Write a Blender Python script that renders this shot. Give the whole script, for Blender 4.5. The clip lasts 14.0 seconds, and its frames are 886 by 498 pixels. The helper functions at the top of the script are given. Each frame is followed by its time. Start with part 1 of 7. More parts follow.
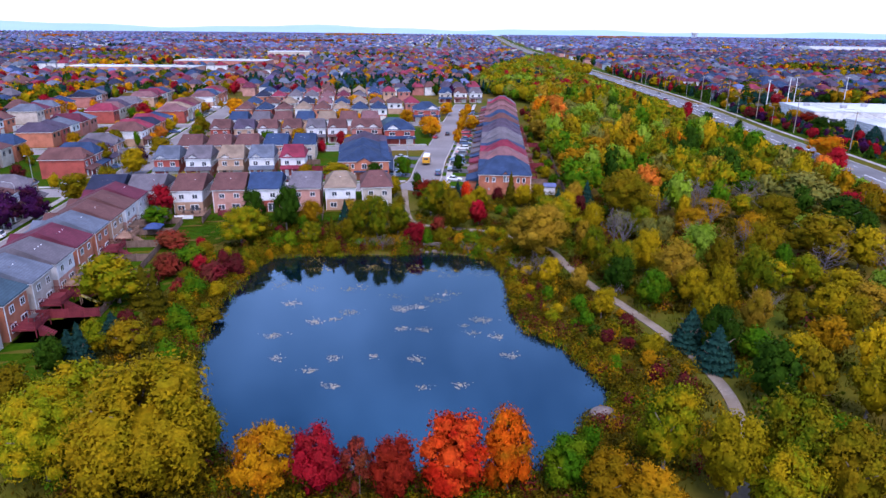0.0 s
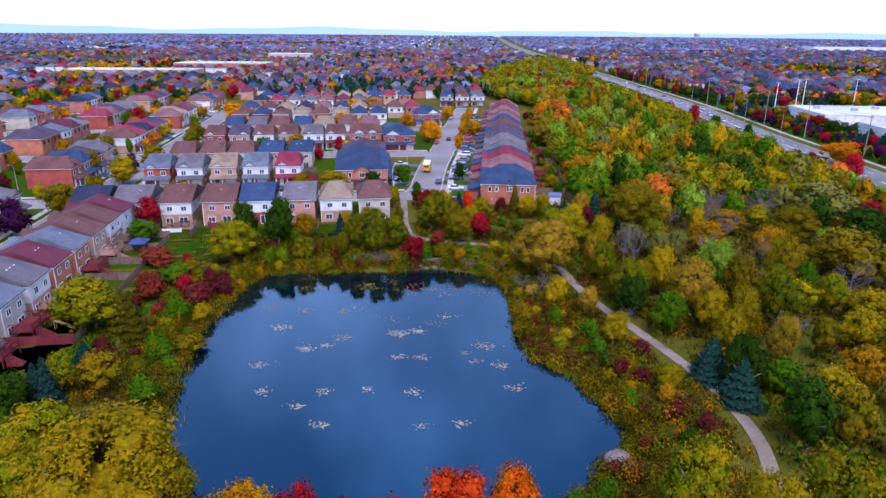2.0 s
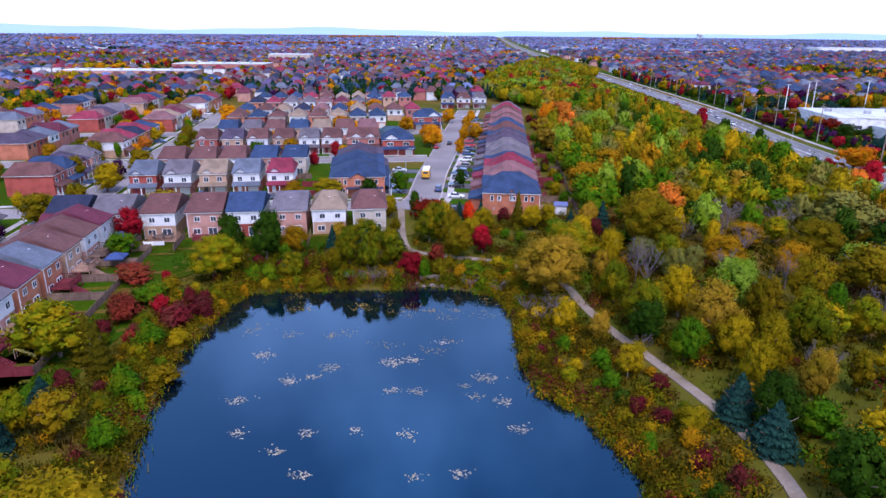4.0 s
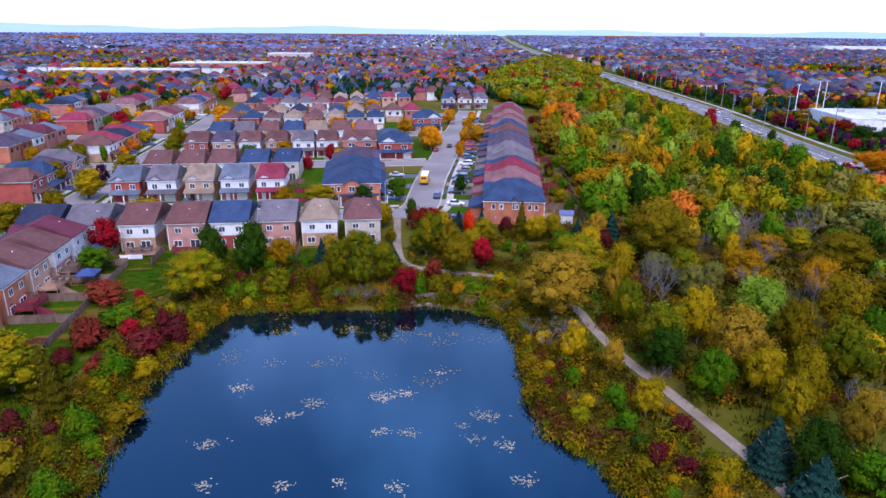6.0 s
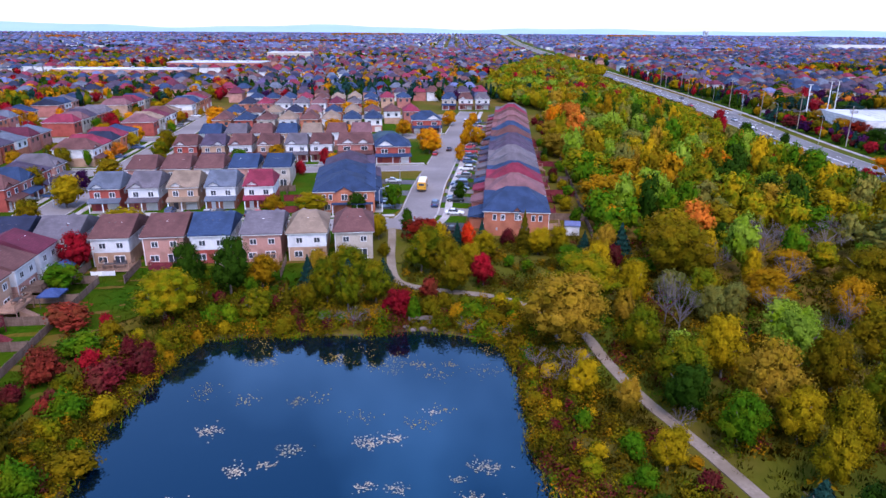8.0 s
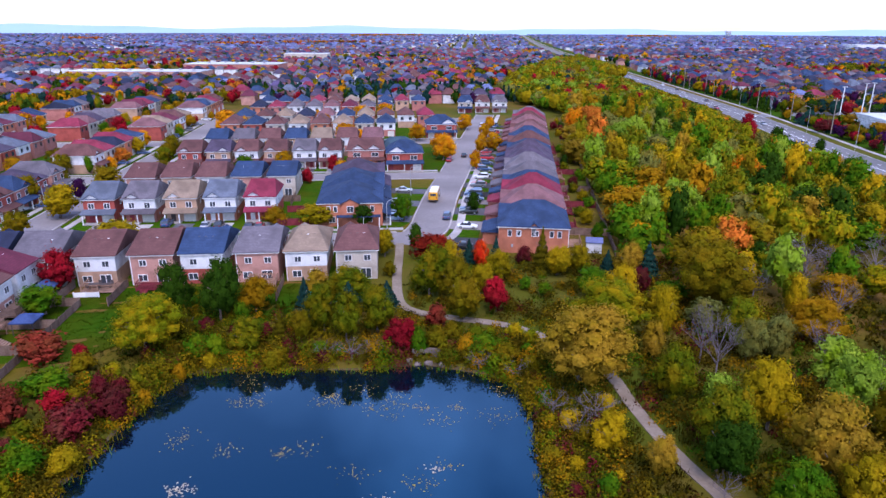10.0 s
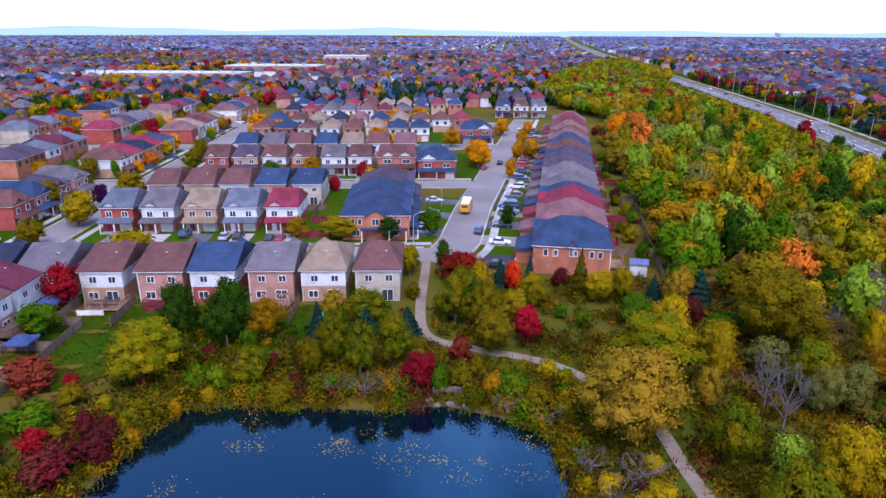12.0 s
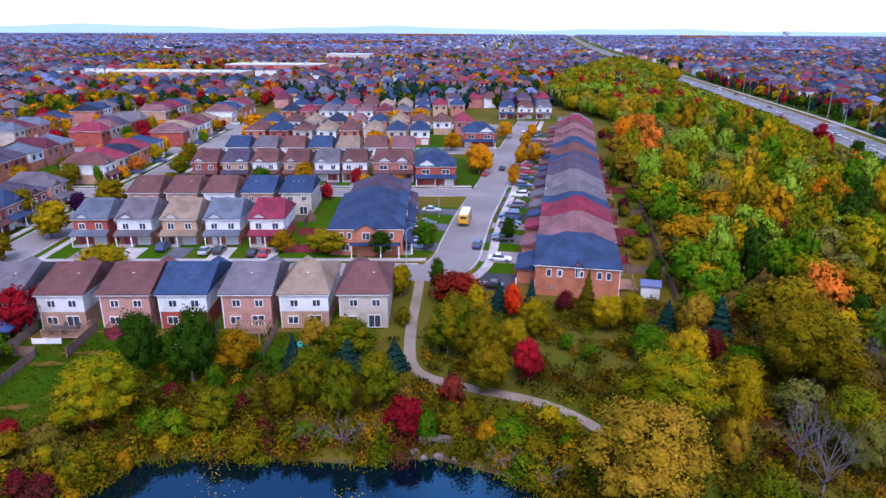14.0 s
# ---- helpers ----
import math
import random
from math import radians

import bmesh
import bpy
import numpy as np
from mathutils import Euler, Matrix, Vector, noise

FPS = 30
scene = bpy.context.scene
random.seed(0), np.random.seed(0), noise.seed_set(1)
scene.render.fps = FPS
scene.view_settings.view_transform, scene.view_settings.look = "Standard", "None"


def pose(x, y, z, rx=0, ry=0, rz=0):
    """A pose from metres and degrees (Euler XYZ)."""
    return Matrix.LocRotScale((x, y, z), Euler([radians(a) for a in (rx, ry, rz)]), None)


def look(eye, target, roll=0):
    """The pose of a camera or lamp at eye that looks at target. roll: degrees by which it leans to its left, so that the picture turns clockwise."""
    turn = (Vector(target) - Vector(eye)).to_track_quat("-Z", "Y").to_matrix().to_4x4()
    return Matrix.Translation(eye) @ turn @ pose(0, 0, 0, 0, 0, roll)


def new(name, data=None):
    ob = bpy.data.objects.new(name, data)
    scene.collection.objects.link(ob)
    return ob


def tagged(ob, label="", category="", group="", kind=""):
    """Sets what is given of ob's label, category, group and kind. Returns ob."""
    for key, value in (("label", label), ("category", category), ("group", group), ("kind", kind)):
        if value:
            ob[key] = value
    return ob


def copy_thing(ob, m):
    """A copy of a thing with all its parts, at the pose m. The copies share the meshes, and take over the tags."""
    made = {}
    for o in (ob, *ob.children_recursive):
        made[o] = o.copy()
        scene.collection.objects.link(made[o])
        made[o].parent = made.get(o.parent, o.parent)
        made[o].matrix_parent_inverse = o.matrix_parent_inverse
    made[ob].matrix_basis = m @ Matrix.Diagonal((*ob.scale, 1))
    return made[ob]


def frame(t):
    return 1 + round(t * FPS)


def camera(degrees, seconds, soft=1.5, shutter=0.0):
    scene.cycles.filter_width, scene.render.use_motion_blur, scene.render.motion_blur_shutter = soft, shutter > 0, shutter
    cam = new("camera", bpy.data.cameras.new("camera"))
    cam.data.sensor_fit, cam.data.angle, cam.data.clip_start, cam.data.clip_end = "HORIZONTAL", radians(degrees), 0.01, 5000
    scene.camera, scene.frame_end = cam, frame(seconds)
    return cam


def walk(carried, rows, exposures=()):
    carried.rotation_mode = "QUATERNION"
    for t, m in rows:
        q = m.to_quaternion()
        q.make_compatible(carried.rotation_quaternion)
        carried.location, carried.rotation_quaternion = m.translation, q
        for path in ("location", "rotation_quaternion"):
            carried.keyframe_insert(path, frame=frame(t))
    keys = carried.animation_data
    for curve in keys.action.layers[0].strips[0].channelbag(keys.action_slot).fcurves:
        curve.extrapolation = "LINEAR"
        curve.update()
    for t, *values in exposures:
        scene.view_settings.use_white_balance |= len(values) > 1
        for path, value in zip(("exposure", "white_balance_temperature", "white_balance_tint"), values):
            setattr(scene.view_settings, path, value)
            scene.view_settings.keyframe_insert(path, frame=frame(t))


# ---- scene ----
cam = camera(68.5, 14.0, soft=1.5)
PATH = [
    (0, (0.100, -1.472, 42.064), (-0.032, 0.417, 41.421), 0.62),
    (0.5, (0.026, 0.211, 42.201), (-0.108, 2.100, 41.557), 0.58),
    (1, (-0.029, 2.029, 42.345), (-0.164, 3.918, 41.703), 0.57),
    (1.5, (-0.047, 4.019, 42.476), (-0.185, 5.909, 41.835), 0.47),
    (2, (-0.091, 6.145, 42.561), (-0.230, 8.035, 41.921), 0.45),
    (2.5, (-0.161, 8.288, 42.576), (-0.301, 10.178, 41.938), 0.45),
    (3, (-0.230, 10.530, 42.586), (-0.371, 12.420, 41.948), 0.49),
    (5.5, (-0.175, 22.457, 42.414), (-0.325, 24.345, 41.773), 0.39),
    (6, (-0.226, 24.813, 42.384), (-0.376, 26.701, 41.742), 0.43),
    (6.5, (-0.293, 27.261, 42.415), (-0.443, 29.148, 41.771), 0.44),
    (7, (-0.330, 29.843, 42.544), (-0.482, 31.729, 41.897), 0.46),
    (7.5, (-0.316, 32.418, 42.515), (-0.469, 34.304, 41.866), 0.49),
    (8, (-0.096, 34.722, 42.303), (-0.252, 36.608, 41.658), 0.41),
    (10.5, (0.336, 47.976, 42.398), (0.119, 49.857, 41.754), 0.27),
    (11, (0.380, 50.553, 42.383), (0.163, 52.434, 41.740), 0.32),
    (11.5, (0.405, 52.956, 42.272), (0.180, 54.838, 41.633), 0.35),
    (12, (0.490, 55.506, 42.261), (0.167, 57.373, 41.622), 0.18),
    (12.5, (0.527, 58.105, 42.293), (0.202, 59.971, 41.653), 0.22),
    (13, (0.538, 60.738, 42.402), (0.211, 62.604, 41.761), 0.23),
    (13.5, (0.524, 63.352, 42.445), (0.188, 65.216, 41.802), 0.21),
    (14, (0.522, 65.941, 42.520), (0.184, 67.804, 41.876), 0.25),
]
walk(cam, [(t, look(eye, target, roll)) for t, eye, target, roll in PATH], exposures=[(0.0, 1.28, 6120, 27), (14.0, 1.28, 6120, 27)])

# ---- world and sun: a bright, thinly clouded autumn day ----
SUN_HEIGHT, SUN_TURN = 58.0, 163.0
world = bpy.data.worlds.new("sky")
scene.world = world
world.use_nodes = True
wn, wl = world.node_tree.nodes, world.node_tree.links
sky = wn.new("ShaderNodeTexSky")
sky.sky_type, sky.sun_disc = "NISHITA", False
sky.sun_elevation, sky.sun_rotation = radians(SUN_HEIGHT), radians(SUN_TURN)
sky.air_density, sky.dust_density, sky.ozone_density = 1.2, 1.0, 3.0
wn["Background"].inputs["Strength"].default_value = 0.15
veil, thin = wn.new("ShaderNodeTexNoise"), wn.new("ShaderNodeMapRange")
veil.inputs["Scale"].default_value, veil.inputs["Detail"].default_value, veil.inputs["Roughness"].default_value = 2.4, 4.0, 0.5
thin.inputs[1].default_value, thin.inputs[2].default_value, thin.inputs[4].default_value = 0.48, 0.74, 0.6
wl.new(veil.outputs[0], thin.inputs[0])
cloud = wn.new("ShaderNodeMix")
cloud.data_type = "RGBA"
cloud.inputs[7].default_value = (4.6, 6.2, 9.6, 1)
wl.new(thin.outputs[0], cloud.inputs[0])
wl.new(sky.outputs[0], cloud.inputs[6])
wl.new(cloud.outputs[2], wn["Background"].inputs["Color"])
lamp = bpy.data.lights.new("sun", "SUN")
lamp.energy, lamp.angle, lamp.color = 1.2, radians(28), (1.0, 0.95, 0.88)
sun = new("sun", lamp)
az = radians(SUN_TURN)
sun.matrix_world = look((0, 0, 300), Vector((0, 0, 300)) - Vector((math.sin(az) * math.cos(radians(SUN_HEIGHT)), math.cos(az) * math.cos(radians(SUN_HEIGHT)), math.sin(radians(SUN_HEIGHT)))))


# ---- materials ----
def nodes_of(name):
    m = bpy.data.materials.new(name)
    m.use_nodes = True
    return m, m.node_tree.nodes, m.node_tree.links, m.node_tree.nodes["Principled BSDF"]


def mixed(n, l, fac, a, b, blend="MIX"):
    x = n.new("ShaderNodeMix")
    x.data_type, x.blend_type = "RGBA", blend
    for sock, v in ((x.inputs[0], fac), (x.inputs[6], a), (x.inputs[7], b)):
        if isinstance(v, bpy.types.NodeSocket):
            l.new(v, sock)
        elif isinstance(v, tuple):
            sock.default_value = (*v[:3], 1)
        else:
            sock.default_value = v
    return x.outputs[2]


def noise_of(n, l, scale, detail=4.0, coords="Object", stretch=None):
    tc, tx = n.new("ShaderNodeTexCoord"), n.new("ShaderNodeTexNoise")
    tx.inputs["Scale"].default_value, tx.inputs["Detail"].default_value = scale, detail
    src = tc.outputs[coords]
    if stretch:
        mp = n.new("ShaderNodeMapping")
        mp.inputs["Scale"].default_value = stretch
        l.new(src, mp.inputs[0])
        src = mp.outputs[0]
    l.new(src, tx.inputs["Vector"])
    return tx.outputs[0]


def ramp(n, l, fac, lo, hi):
    r = n.new("ShaderNodeMapRange")
    r.inputs[1].default_value, r.inputs[2].default_value = lo, hi
    l.new(fac, r.inputs[0])
    return r.outputs[0]


def surf(name, c1, c2, fine=3.0, coarse=0.25, rough=0.85, bump=0.3, metal=0.0, vary=0.12, courses=0.0, wear=None):
    """A weathered surface: two colours mixed by a fine and a coarse noise, each object a little lighter or darker."""
    m, n, l, p = nodes_of(name)
    f, c = noise_of(n, l, fine, 5), noise_of(n, l, coarse, 3)
    col = mixed(n, l, ramp(n, l, f, 0.3, 0.7), c1, c2)
    col = mixed(n, l, ramp(n, l, c, 0.42, 0.68), col, wear or tuple(v * 0.72 for v in c1))
    if vary:
        oi = n.new("ShaderNodeObjectInfo")
        col = mixed(n, l, 1.0, col, mixed(n, l, oi.outputs["Random"], (1 - vary,) * 3, (1 + vary,) * 3), "MULTIPLY")
    height = f
    if courses:
        tc, sep = n.new("ShaderNodeTexCoord"), n.new("ShaderNodeSeparateXYZ")
        l.new(tc.outputs["Object"], sep.inputs[0])
        mu, fr = n.new("ShaderNodeMath"), n.new("ShaderNodeMath")
        mu.operation, mu.inputs[1].default_value, fr.operation = "MULTIPLY", 1 / courses, "FRACT"
        l.new(sep.outputs[2], mu.inputs[0])
        l.new(mu.outputs[0], fr.inputs[0])
        col = mixed(n, l, ramp(n, l, fr.outputs[0], 0.0, 0.35), tuple(v * 0.84 for v in c1), col)
        height = fr.outputs[0]
    l.new(col, p.inputs["Base Color"])
    p.inputs["Roughness"].default_value, p.inputs["Metallic"].default_value = rough, metal
    p.inputs["Specular IOR Level"].default_value = 0.02 if rough > 0.93 else 0.15 if rough > 0.7 else 0.4
    if bump:
        b = n.new("ShaderNodeBump")
        b.inputs["Strength"].default_value, b.inputs["Distance"].default_value = bump, 0.02
        l.new(height, b.inputs["Height"])
        l.new(b.outputs[0], p.inputs["Normal"])
    return m


def world_noise(n, l, geo, scale):
    tx = n.new("ShaderNodeTexNoise")
    tx.inputs["Scale"].default_value, tx.inputs["Detail"].default_value = scale, 2.0
    l.new(geo.outputs["Position"], tx.inputs["Vector"])
    return tx.outputs[0]


def leaf(name, c1, c2, c3=None):
    """Foliage: every leaf spray its own shade between two colours, a third in patches, fine leafy relief, a little light let through."""
    m, n, l, p = nodes_of(name)
    geo, oi = n.new("ShaderNodeNewGeometry"), n.new("ShaderNodeObjectInfo")
    spread = n.new("ShaderNodeMapRange")
    spread.inputs[3].default_value, spread.inputs[4].default_value = 0.2, 0.8
    l.new(geo.outputs["Random Per Island"], spread.inputs[0])
    col = mixed(n, l, spread.outputs[0], c1, c2)
    if c3:
        col = mixed(n, l, ramp(n, l, world_noise(n, l, geo, 0.45), 0.45, 0.65), col, c3)
    col = mixed(n, l, 1.0, col, mixed(n, l, oi.outputs["Random"], (0.78, 0.8, 0.8), (1.2, 1.16, 1.1)), "MULTIPLY")
    col = mixed(n, l, 1.0, col, mixed(n, l, ramp(n, l, world_noise(n, l, geo, 0.13), 0.3, 0.7), (0.76, 0.82, 0.82), (1.26, 1.16, 1.16)), "MULTIPLY")
    grain = world_noise(n, l, geo, 2.6)
    col = mixed(n, l, 1.0, col, mixed(n, l, ramp(n, l, grain, 0.32, 0.68), (0.78, 0.80, 0.80), (1.22, 1.20, 1.18)), "MULTIPLY")
    l.new(col, p.inputs["Base Color"])
    p.inputs["Roughness"].default_value = 0.75
    p.inputs["Specular IOR Level"].default_value = 0.03
    bump = n.new("ShaderNodeBump")
    bump.inputs["Strength"].default_value, bump.inputs["Distance"].default_value = 0.4, 0.2
    l.new(grain, bump.inputs["Height"])
    l.new(bump.outputs[0], p.inputs["Normal"])
    tr, mx = n.new("ShaderNodeBsdfTranslucent"), n.new("ShaderNodeMixShader")
    mx.inputs[0].default_value = 0.26
    l.new(col, tr.inputs[0])
    l.new(p.outputs[0], mx.inputs[1])
    l.new(tr.outputs[0], mx.inputs[2])
    l.new(mx.outputs[0], n["Material Output"].inputs[0])
    return m


def deep(c, k=0.62, s=1.22):
    """A foliage colour, deepened and made more vivid."""
    g = 0.3 * c[0] + 0.6 * c[1] + 0.1 * c[2]
    gains = (1.0, 0.9, 0.95) if c[2] > c[0] else (1.08, 0.95, 0.5) if c[0] > 2.4 * c[1] else (1.08, 1.04, 0.5) if c[0] > 1.2 * c[1] else (1.29, 1.0, 0.4) if c[0] > 0.75 * c[1] else (1.1, 1.02, 0.55)
    return tuple(max(0.002, (g + (v - g) * s) * k * w) for v, w in zip(c, gains))


BRIGHT = ("gold", "orangegold", "yellowolive", "orange", "salmon", "yellowgreen", "palegreen", "goldbrown", "greygreen")
LEAF = {k: leaf("leaves_" + k, *(deep(c, *((0.95, 1.15) if k in BRIGHT else (0.50, 1.2) if k in ("brush", "reed") else (0.76, 1.2))) for c in v)) if k not in ("floating", "drifted") else leaf("leaves_" + k, *v) for k, v in {
    "yellowgreen": ((0.075, 0.13, 0.010), (0.18, 0.21, 0.015), (0.25, 0.22, 0.02)),
    "olive": ((0.10, 0.10, 0.012), (0.22, 0.185, 0.022), (0.15, 0.16, 0.02)),
    "yellowolive": ((0.18, 0.15, 0.015), (0.32, 0.26, 0.035), (0.16, 0.16, 0.02)),
    "olivegreen": ((0.055, 0.10, 0.012), (0.14, 0.18, 0.018), (0.19, 0.18, 0.02)),
    "green": ((0.035, 0.11, 0.012), (0.085, 0.19, 0.018), (0.12, 0.18, 0.02)),
    "palegreen": ((0.12, 0.21, 0.05), (0.23, 0.33, 0.08), (0.13, 0.22, 0.03)),
    "greygreen": ((0.09, 0.12, 0.06), (0.18, 0.21, 0.11), (0.14, 0.15, 0.07)),
    "darkgreen": ((0.016, 0.045, 0.012), (0.04, 0.085, 0.016), (0.03, 0.07, 0.014)),
    "gold": ((0.28, 0.20, 0.02), (0.42, 0.30, 0.035), (0.26, 0.20, 0.025)),
    "orangegold": ((0.46, 0.22, 0.015), (0.62, 0.33, 0.02), (0.40, 0.16, 0.02)),
    "goldbrown": ((0.22, 0.12, 0.02), (0.33, 0.19, 0.03), (0.20, 0.13, 0.02)),
    "tan": ((0.25, 0.165, 0.045), (0.39, 0.27, 0.085), (0.29, 0.21, 0.05)),
    "willow": ((0.16, 0.145, 0.02), (0.30, 0.255, 0.035), (0.20, 0.20, 0.025)),
    "orange": ((0.48, 0.15, 0.015), (0.62, 0.25, 0.03), (0.40, 0.2, 0.03)),
    "salmon": ((0.45, 0.13, 0.05), (0.55, 0.22, 0.08), (0.36, 0.17, 0.05)),
    "rust": ((0.36, 0.075, 0.01), (0.58, 0.16, 0.015), (0.24, 0.11, 0.015)),
    "scarlet": ((0.46, 0.06, 0.035), (0.72, 0.16, 0.08), (0.46, 0.05, 0.04)),
    "crimson": ((0.22, 0.018, 0.04), (0.40, 0.04, 0.075), (0.26, 0.03, 0.05)),
    "rose": ((0.18, 0.035, 0.042), (0.29, 0.07, 0.07), (0.16, 0.055, 0.045)),
    "darkred": ((0.16, 0.02, 0.02), (0.30, 0.05, 0.04), (0.20, 0.03, 0.03)),
    "maroon": ((0.085, 0.015, 0.03), (0.17, 0.03, 0.055), (0.12, 0.04, 0.05)),
    "plum": ((0.035, 0.012, 0.05), (0.075, 0.02, 0.09), (0.05, 0.015, 0.05)),
    "spruce": ((0.012, 0.045, 0.035), (0.03, 0.085, 0.065), (0.02, 0.06, 0.05)),
    "cedar": ((0.05, 0.06, 0.010), (0.10, 0.10, 0.016), (0.07, 0.075, 0.014)),
    "brush": ((0.13, 0.095, 0.022), (0.21, 0.15, 0.035), (0.09, 0.10, 0.015)),
    "reed": ((0.10, 0.10, 0.015), (0.26, 0.20, 0.04), (0.06, 0.09, 0.012)),
    "floating": ((0.34, 0.28, 0.20), (0.52, 0.44, 0.33)),
    "drifted": ((0.35, 0.22, 0.03), (0.52, 0.36, 0.08)),
}.items()}
BARK = surf("bark", (0.10, 0.075, 0.055), (0.19, 0.15, 0.12), 6, 0.8, 0.9, 0.6)
PALE_BARK = surf("pale_bark", (0.10, 0.08, 0.085), (0.16, 0.13, 0.135), 6, 0.8, 0.9, 0.4)
# The last two roof colours, bluish, carry distance haze for the far houses.
ROOF = {k: surf("shingles_" + k, tuple(v * 0.84 for v in c), tuple(v * 1.14 for v in c), 2.2, 0.35, 0.9, 0.35, courses=0.16, vary=0.15) for k, c in {
    "brown": (0.125, 0.055, 0.052), "blue": (0.028, 0.05, 0.108), "grey": (0.13, 0.112, 0.13), "tan": (0.26, 0.185, 0.135), "red": (0.215, 0.03, 0.055),
    "purple": (0.07, 0.052, 0.082), "slate": (0.115, 0.13, 0.17), "navy": (0.022, 0.026, 0.052), "teal": (0.04, 0.07, 0.095), "pinkbrown": (0.185, 0.088, 0.095), "maroon": (0.12, 0.026, 0.045), "steelhaze": (0.13, 0.15, 0.29), "violethaze": (0.095, 0.07, 0.15)}.items()}
# The last two wall colours hold the blue of distance haze.
WALL = {k: surf("wall_" + k, c, tuple(v * 1.18 for v in c), 7.0, 0.5, 0.9, 0.3, vary=0.06, courses=h) for k, (c, h) in {
    "white": ((0.62, 0.61, 0.62), 0.13), "pink": ((0.46, 0.235, 0.19), 0.075), "tanbrick": ((0.43, 0.265, 0.18), 0.075), "red": ((0.34, 0.072, 0.055), 0.075),
    "cream": ((0.46, 0.39, 0.33), 0.075), "orange": ((0.45, 0.155, 0.09), 0.075), "rose": ((0.38, 0.145, 0.12), 0.075), "stone": ((0.48, 0.42, 0.37), 0.075), "mauve": ((0.21, 0.15, 0.26), 0.075), "greyhaze": ((0.17, 0.19, 0.34), 0.075)}.items()}
TRIM = surf("white_trim", (0.72, 0.71, 0.72), (0.80, 0.79, 0.80), 2, 0.4, 0.6, 0.05, wear=(0.6, 0.59, 0.6))
DARKTRIM = surf("dark_trim", (0.05, 0.04, 0.04), (0.08, 0.06, 0.06), 2, 0.4, 0.6, 0.05)
DOORRED = surf("door_paint_red", (0.22, 0.02, 0.03), (0.28, 0.03, 0.04), 2, 0.4, 0.5, 0.05)
GARAGE = surf("garage_paint", (0.62, 0.57, 0.52), (0.72, 0.67, 0.62), 2, 0.4, 0.6, 0.1, vary=0.25, courses=0.52)
ASPHALT = surf("asphalt", (0.195, 0.172, 0.172), (0.25, 0.222, 0.222), 1.2, 0.06, 0.92, 0.2, vary=0.03, wear=(0.165, 0.145, 0.145))
NEWASPHALT = surf("driveway_asphalt", (0.06, 0.06, 0.07), (0.10, 0.095, 0.11), 1.5, 0.2, 0.9, 0.2, vary=0.5)
CONCRETE = surf("concrete", (0.34, 0.305, 0.295), (0.43, 0.39, 0.375), 1.5, 0.15, 0.9, 0.2, vary=0.08)
GRAVEL = surf("gravel", (0.19, 0.15, 0.118), (0.27, 0.215, 0.172), 2.5, 0.2, 0.95, 0.4, vary=0, wear=(0.17, 0.13, 0.095))
LAWN = surf("lawn_grass", (0.016, 0.056, 0.001), (0.036, 0.082, 0.002), 1.1, 0.12, 0.95, 0.5, vary=0.15, wear=(0.045, 0.062, 0.002))
WOODFENCE = surf("fence_wood", (0.14, 0.085, 0.065), (0.22, 0.15, 0.12), 3, 0.4, 0.9, 0.3, vary=0.25)
REDWOOD = surf("red_stained_wood", (0.15, 0.02, 0.03), (0.22, 0.04, 0.045), 3, 0.4, 0.8, 0.3, vary=0.15)
DECKWOOD = surf("deck_wood", (0.30, 0.17, 0.12), (0.40, 0.25, 0.18), 3, 0.4, 0.85, 0.3, vary=0.2)
METAL = surf("galvanised_metal", (0.38, 0.38, 0.40), (0.48, 0.48, 0.5), 2, 0.4, 0.5, 0.05, metal=0.6, vary=0.05)
POLEWOOD = surf("pole_wood", (0.25, 0.2, 0.17), (0.34, 0.28, 0.24), 4, 0.5, 0.9, 0.3)
FLATROOF = surf("flat_roof", (0.46, 0.47, 0.50), (0.56, 0.57, 0.60), 0.3, 0.03, 0.7, 0.1, vary=0.04)
STONE = surf("boulder_stone", (0.13, 0.10, 0.09), (0.22, 0.17, 0.155), 3, 0.8, 0.9, 0.6)
RUBBER = surf("rubber", (0.015, 0.015, 0.016), (0.03, 0.03, 0.03), 4, 0.5, 0.8, 0.1, vary=0)
CARPAINT = {}
for k, c in {"white": (0.72, 0.72, 0.74), "black": (0.015, 0.016, 0.02), "silver": (0.42, 0.43, 0.46), "blue": (0.03, 0.07, 0.17), "red": (0.42, 0.02, 0.03), "grey": (0.12, 0.125, 0.14), "bus": (0.70, 0.34, 0.01), "sky": (0.22, 0.34, 0.48)}.items():
    m, n, l, p = nodes_of("car_paint_" + k)
    l.new(mixed(n, l, noise_of(n, l, 2.0, 2), c, tuple(v * 0.85 for v in c)), p.inputs["Base Color"])
    p.inputs["Roughness"].default_value, p.inputs["Coat Weight"].default_value = 0.35, 0.6
    CARPAINT[k] = m
GLASS, n, l, p = nodes_of("window_glass")
l.new(mixed(n, l, noise_of(n, l, 0.8, 2), (0.02, 0.025, 0.035), (0.06, 0.07, 0.09)), p.inputs["Base Color"])
p.inputs["Roughness"].default_value, p.inputs["Specular IOR Level"].default_value = 0.03, 0.7
LAMP_RED, n, l, p = nodes_of("tail_lamp")
p.inputs["Base Color"].default_value, p.inputs["Roughness"].default_value = (0.3, 0.01, 0.01, 1), 0.2
LAMP_CLEAR, n, l, p = nodes_of("head_lamp")
p.inputs["Base Color"].default_value, p.inputs["Roughness"].default_value = (0.7, 0.7, 0.68, 1), 0.15

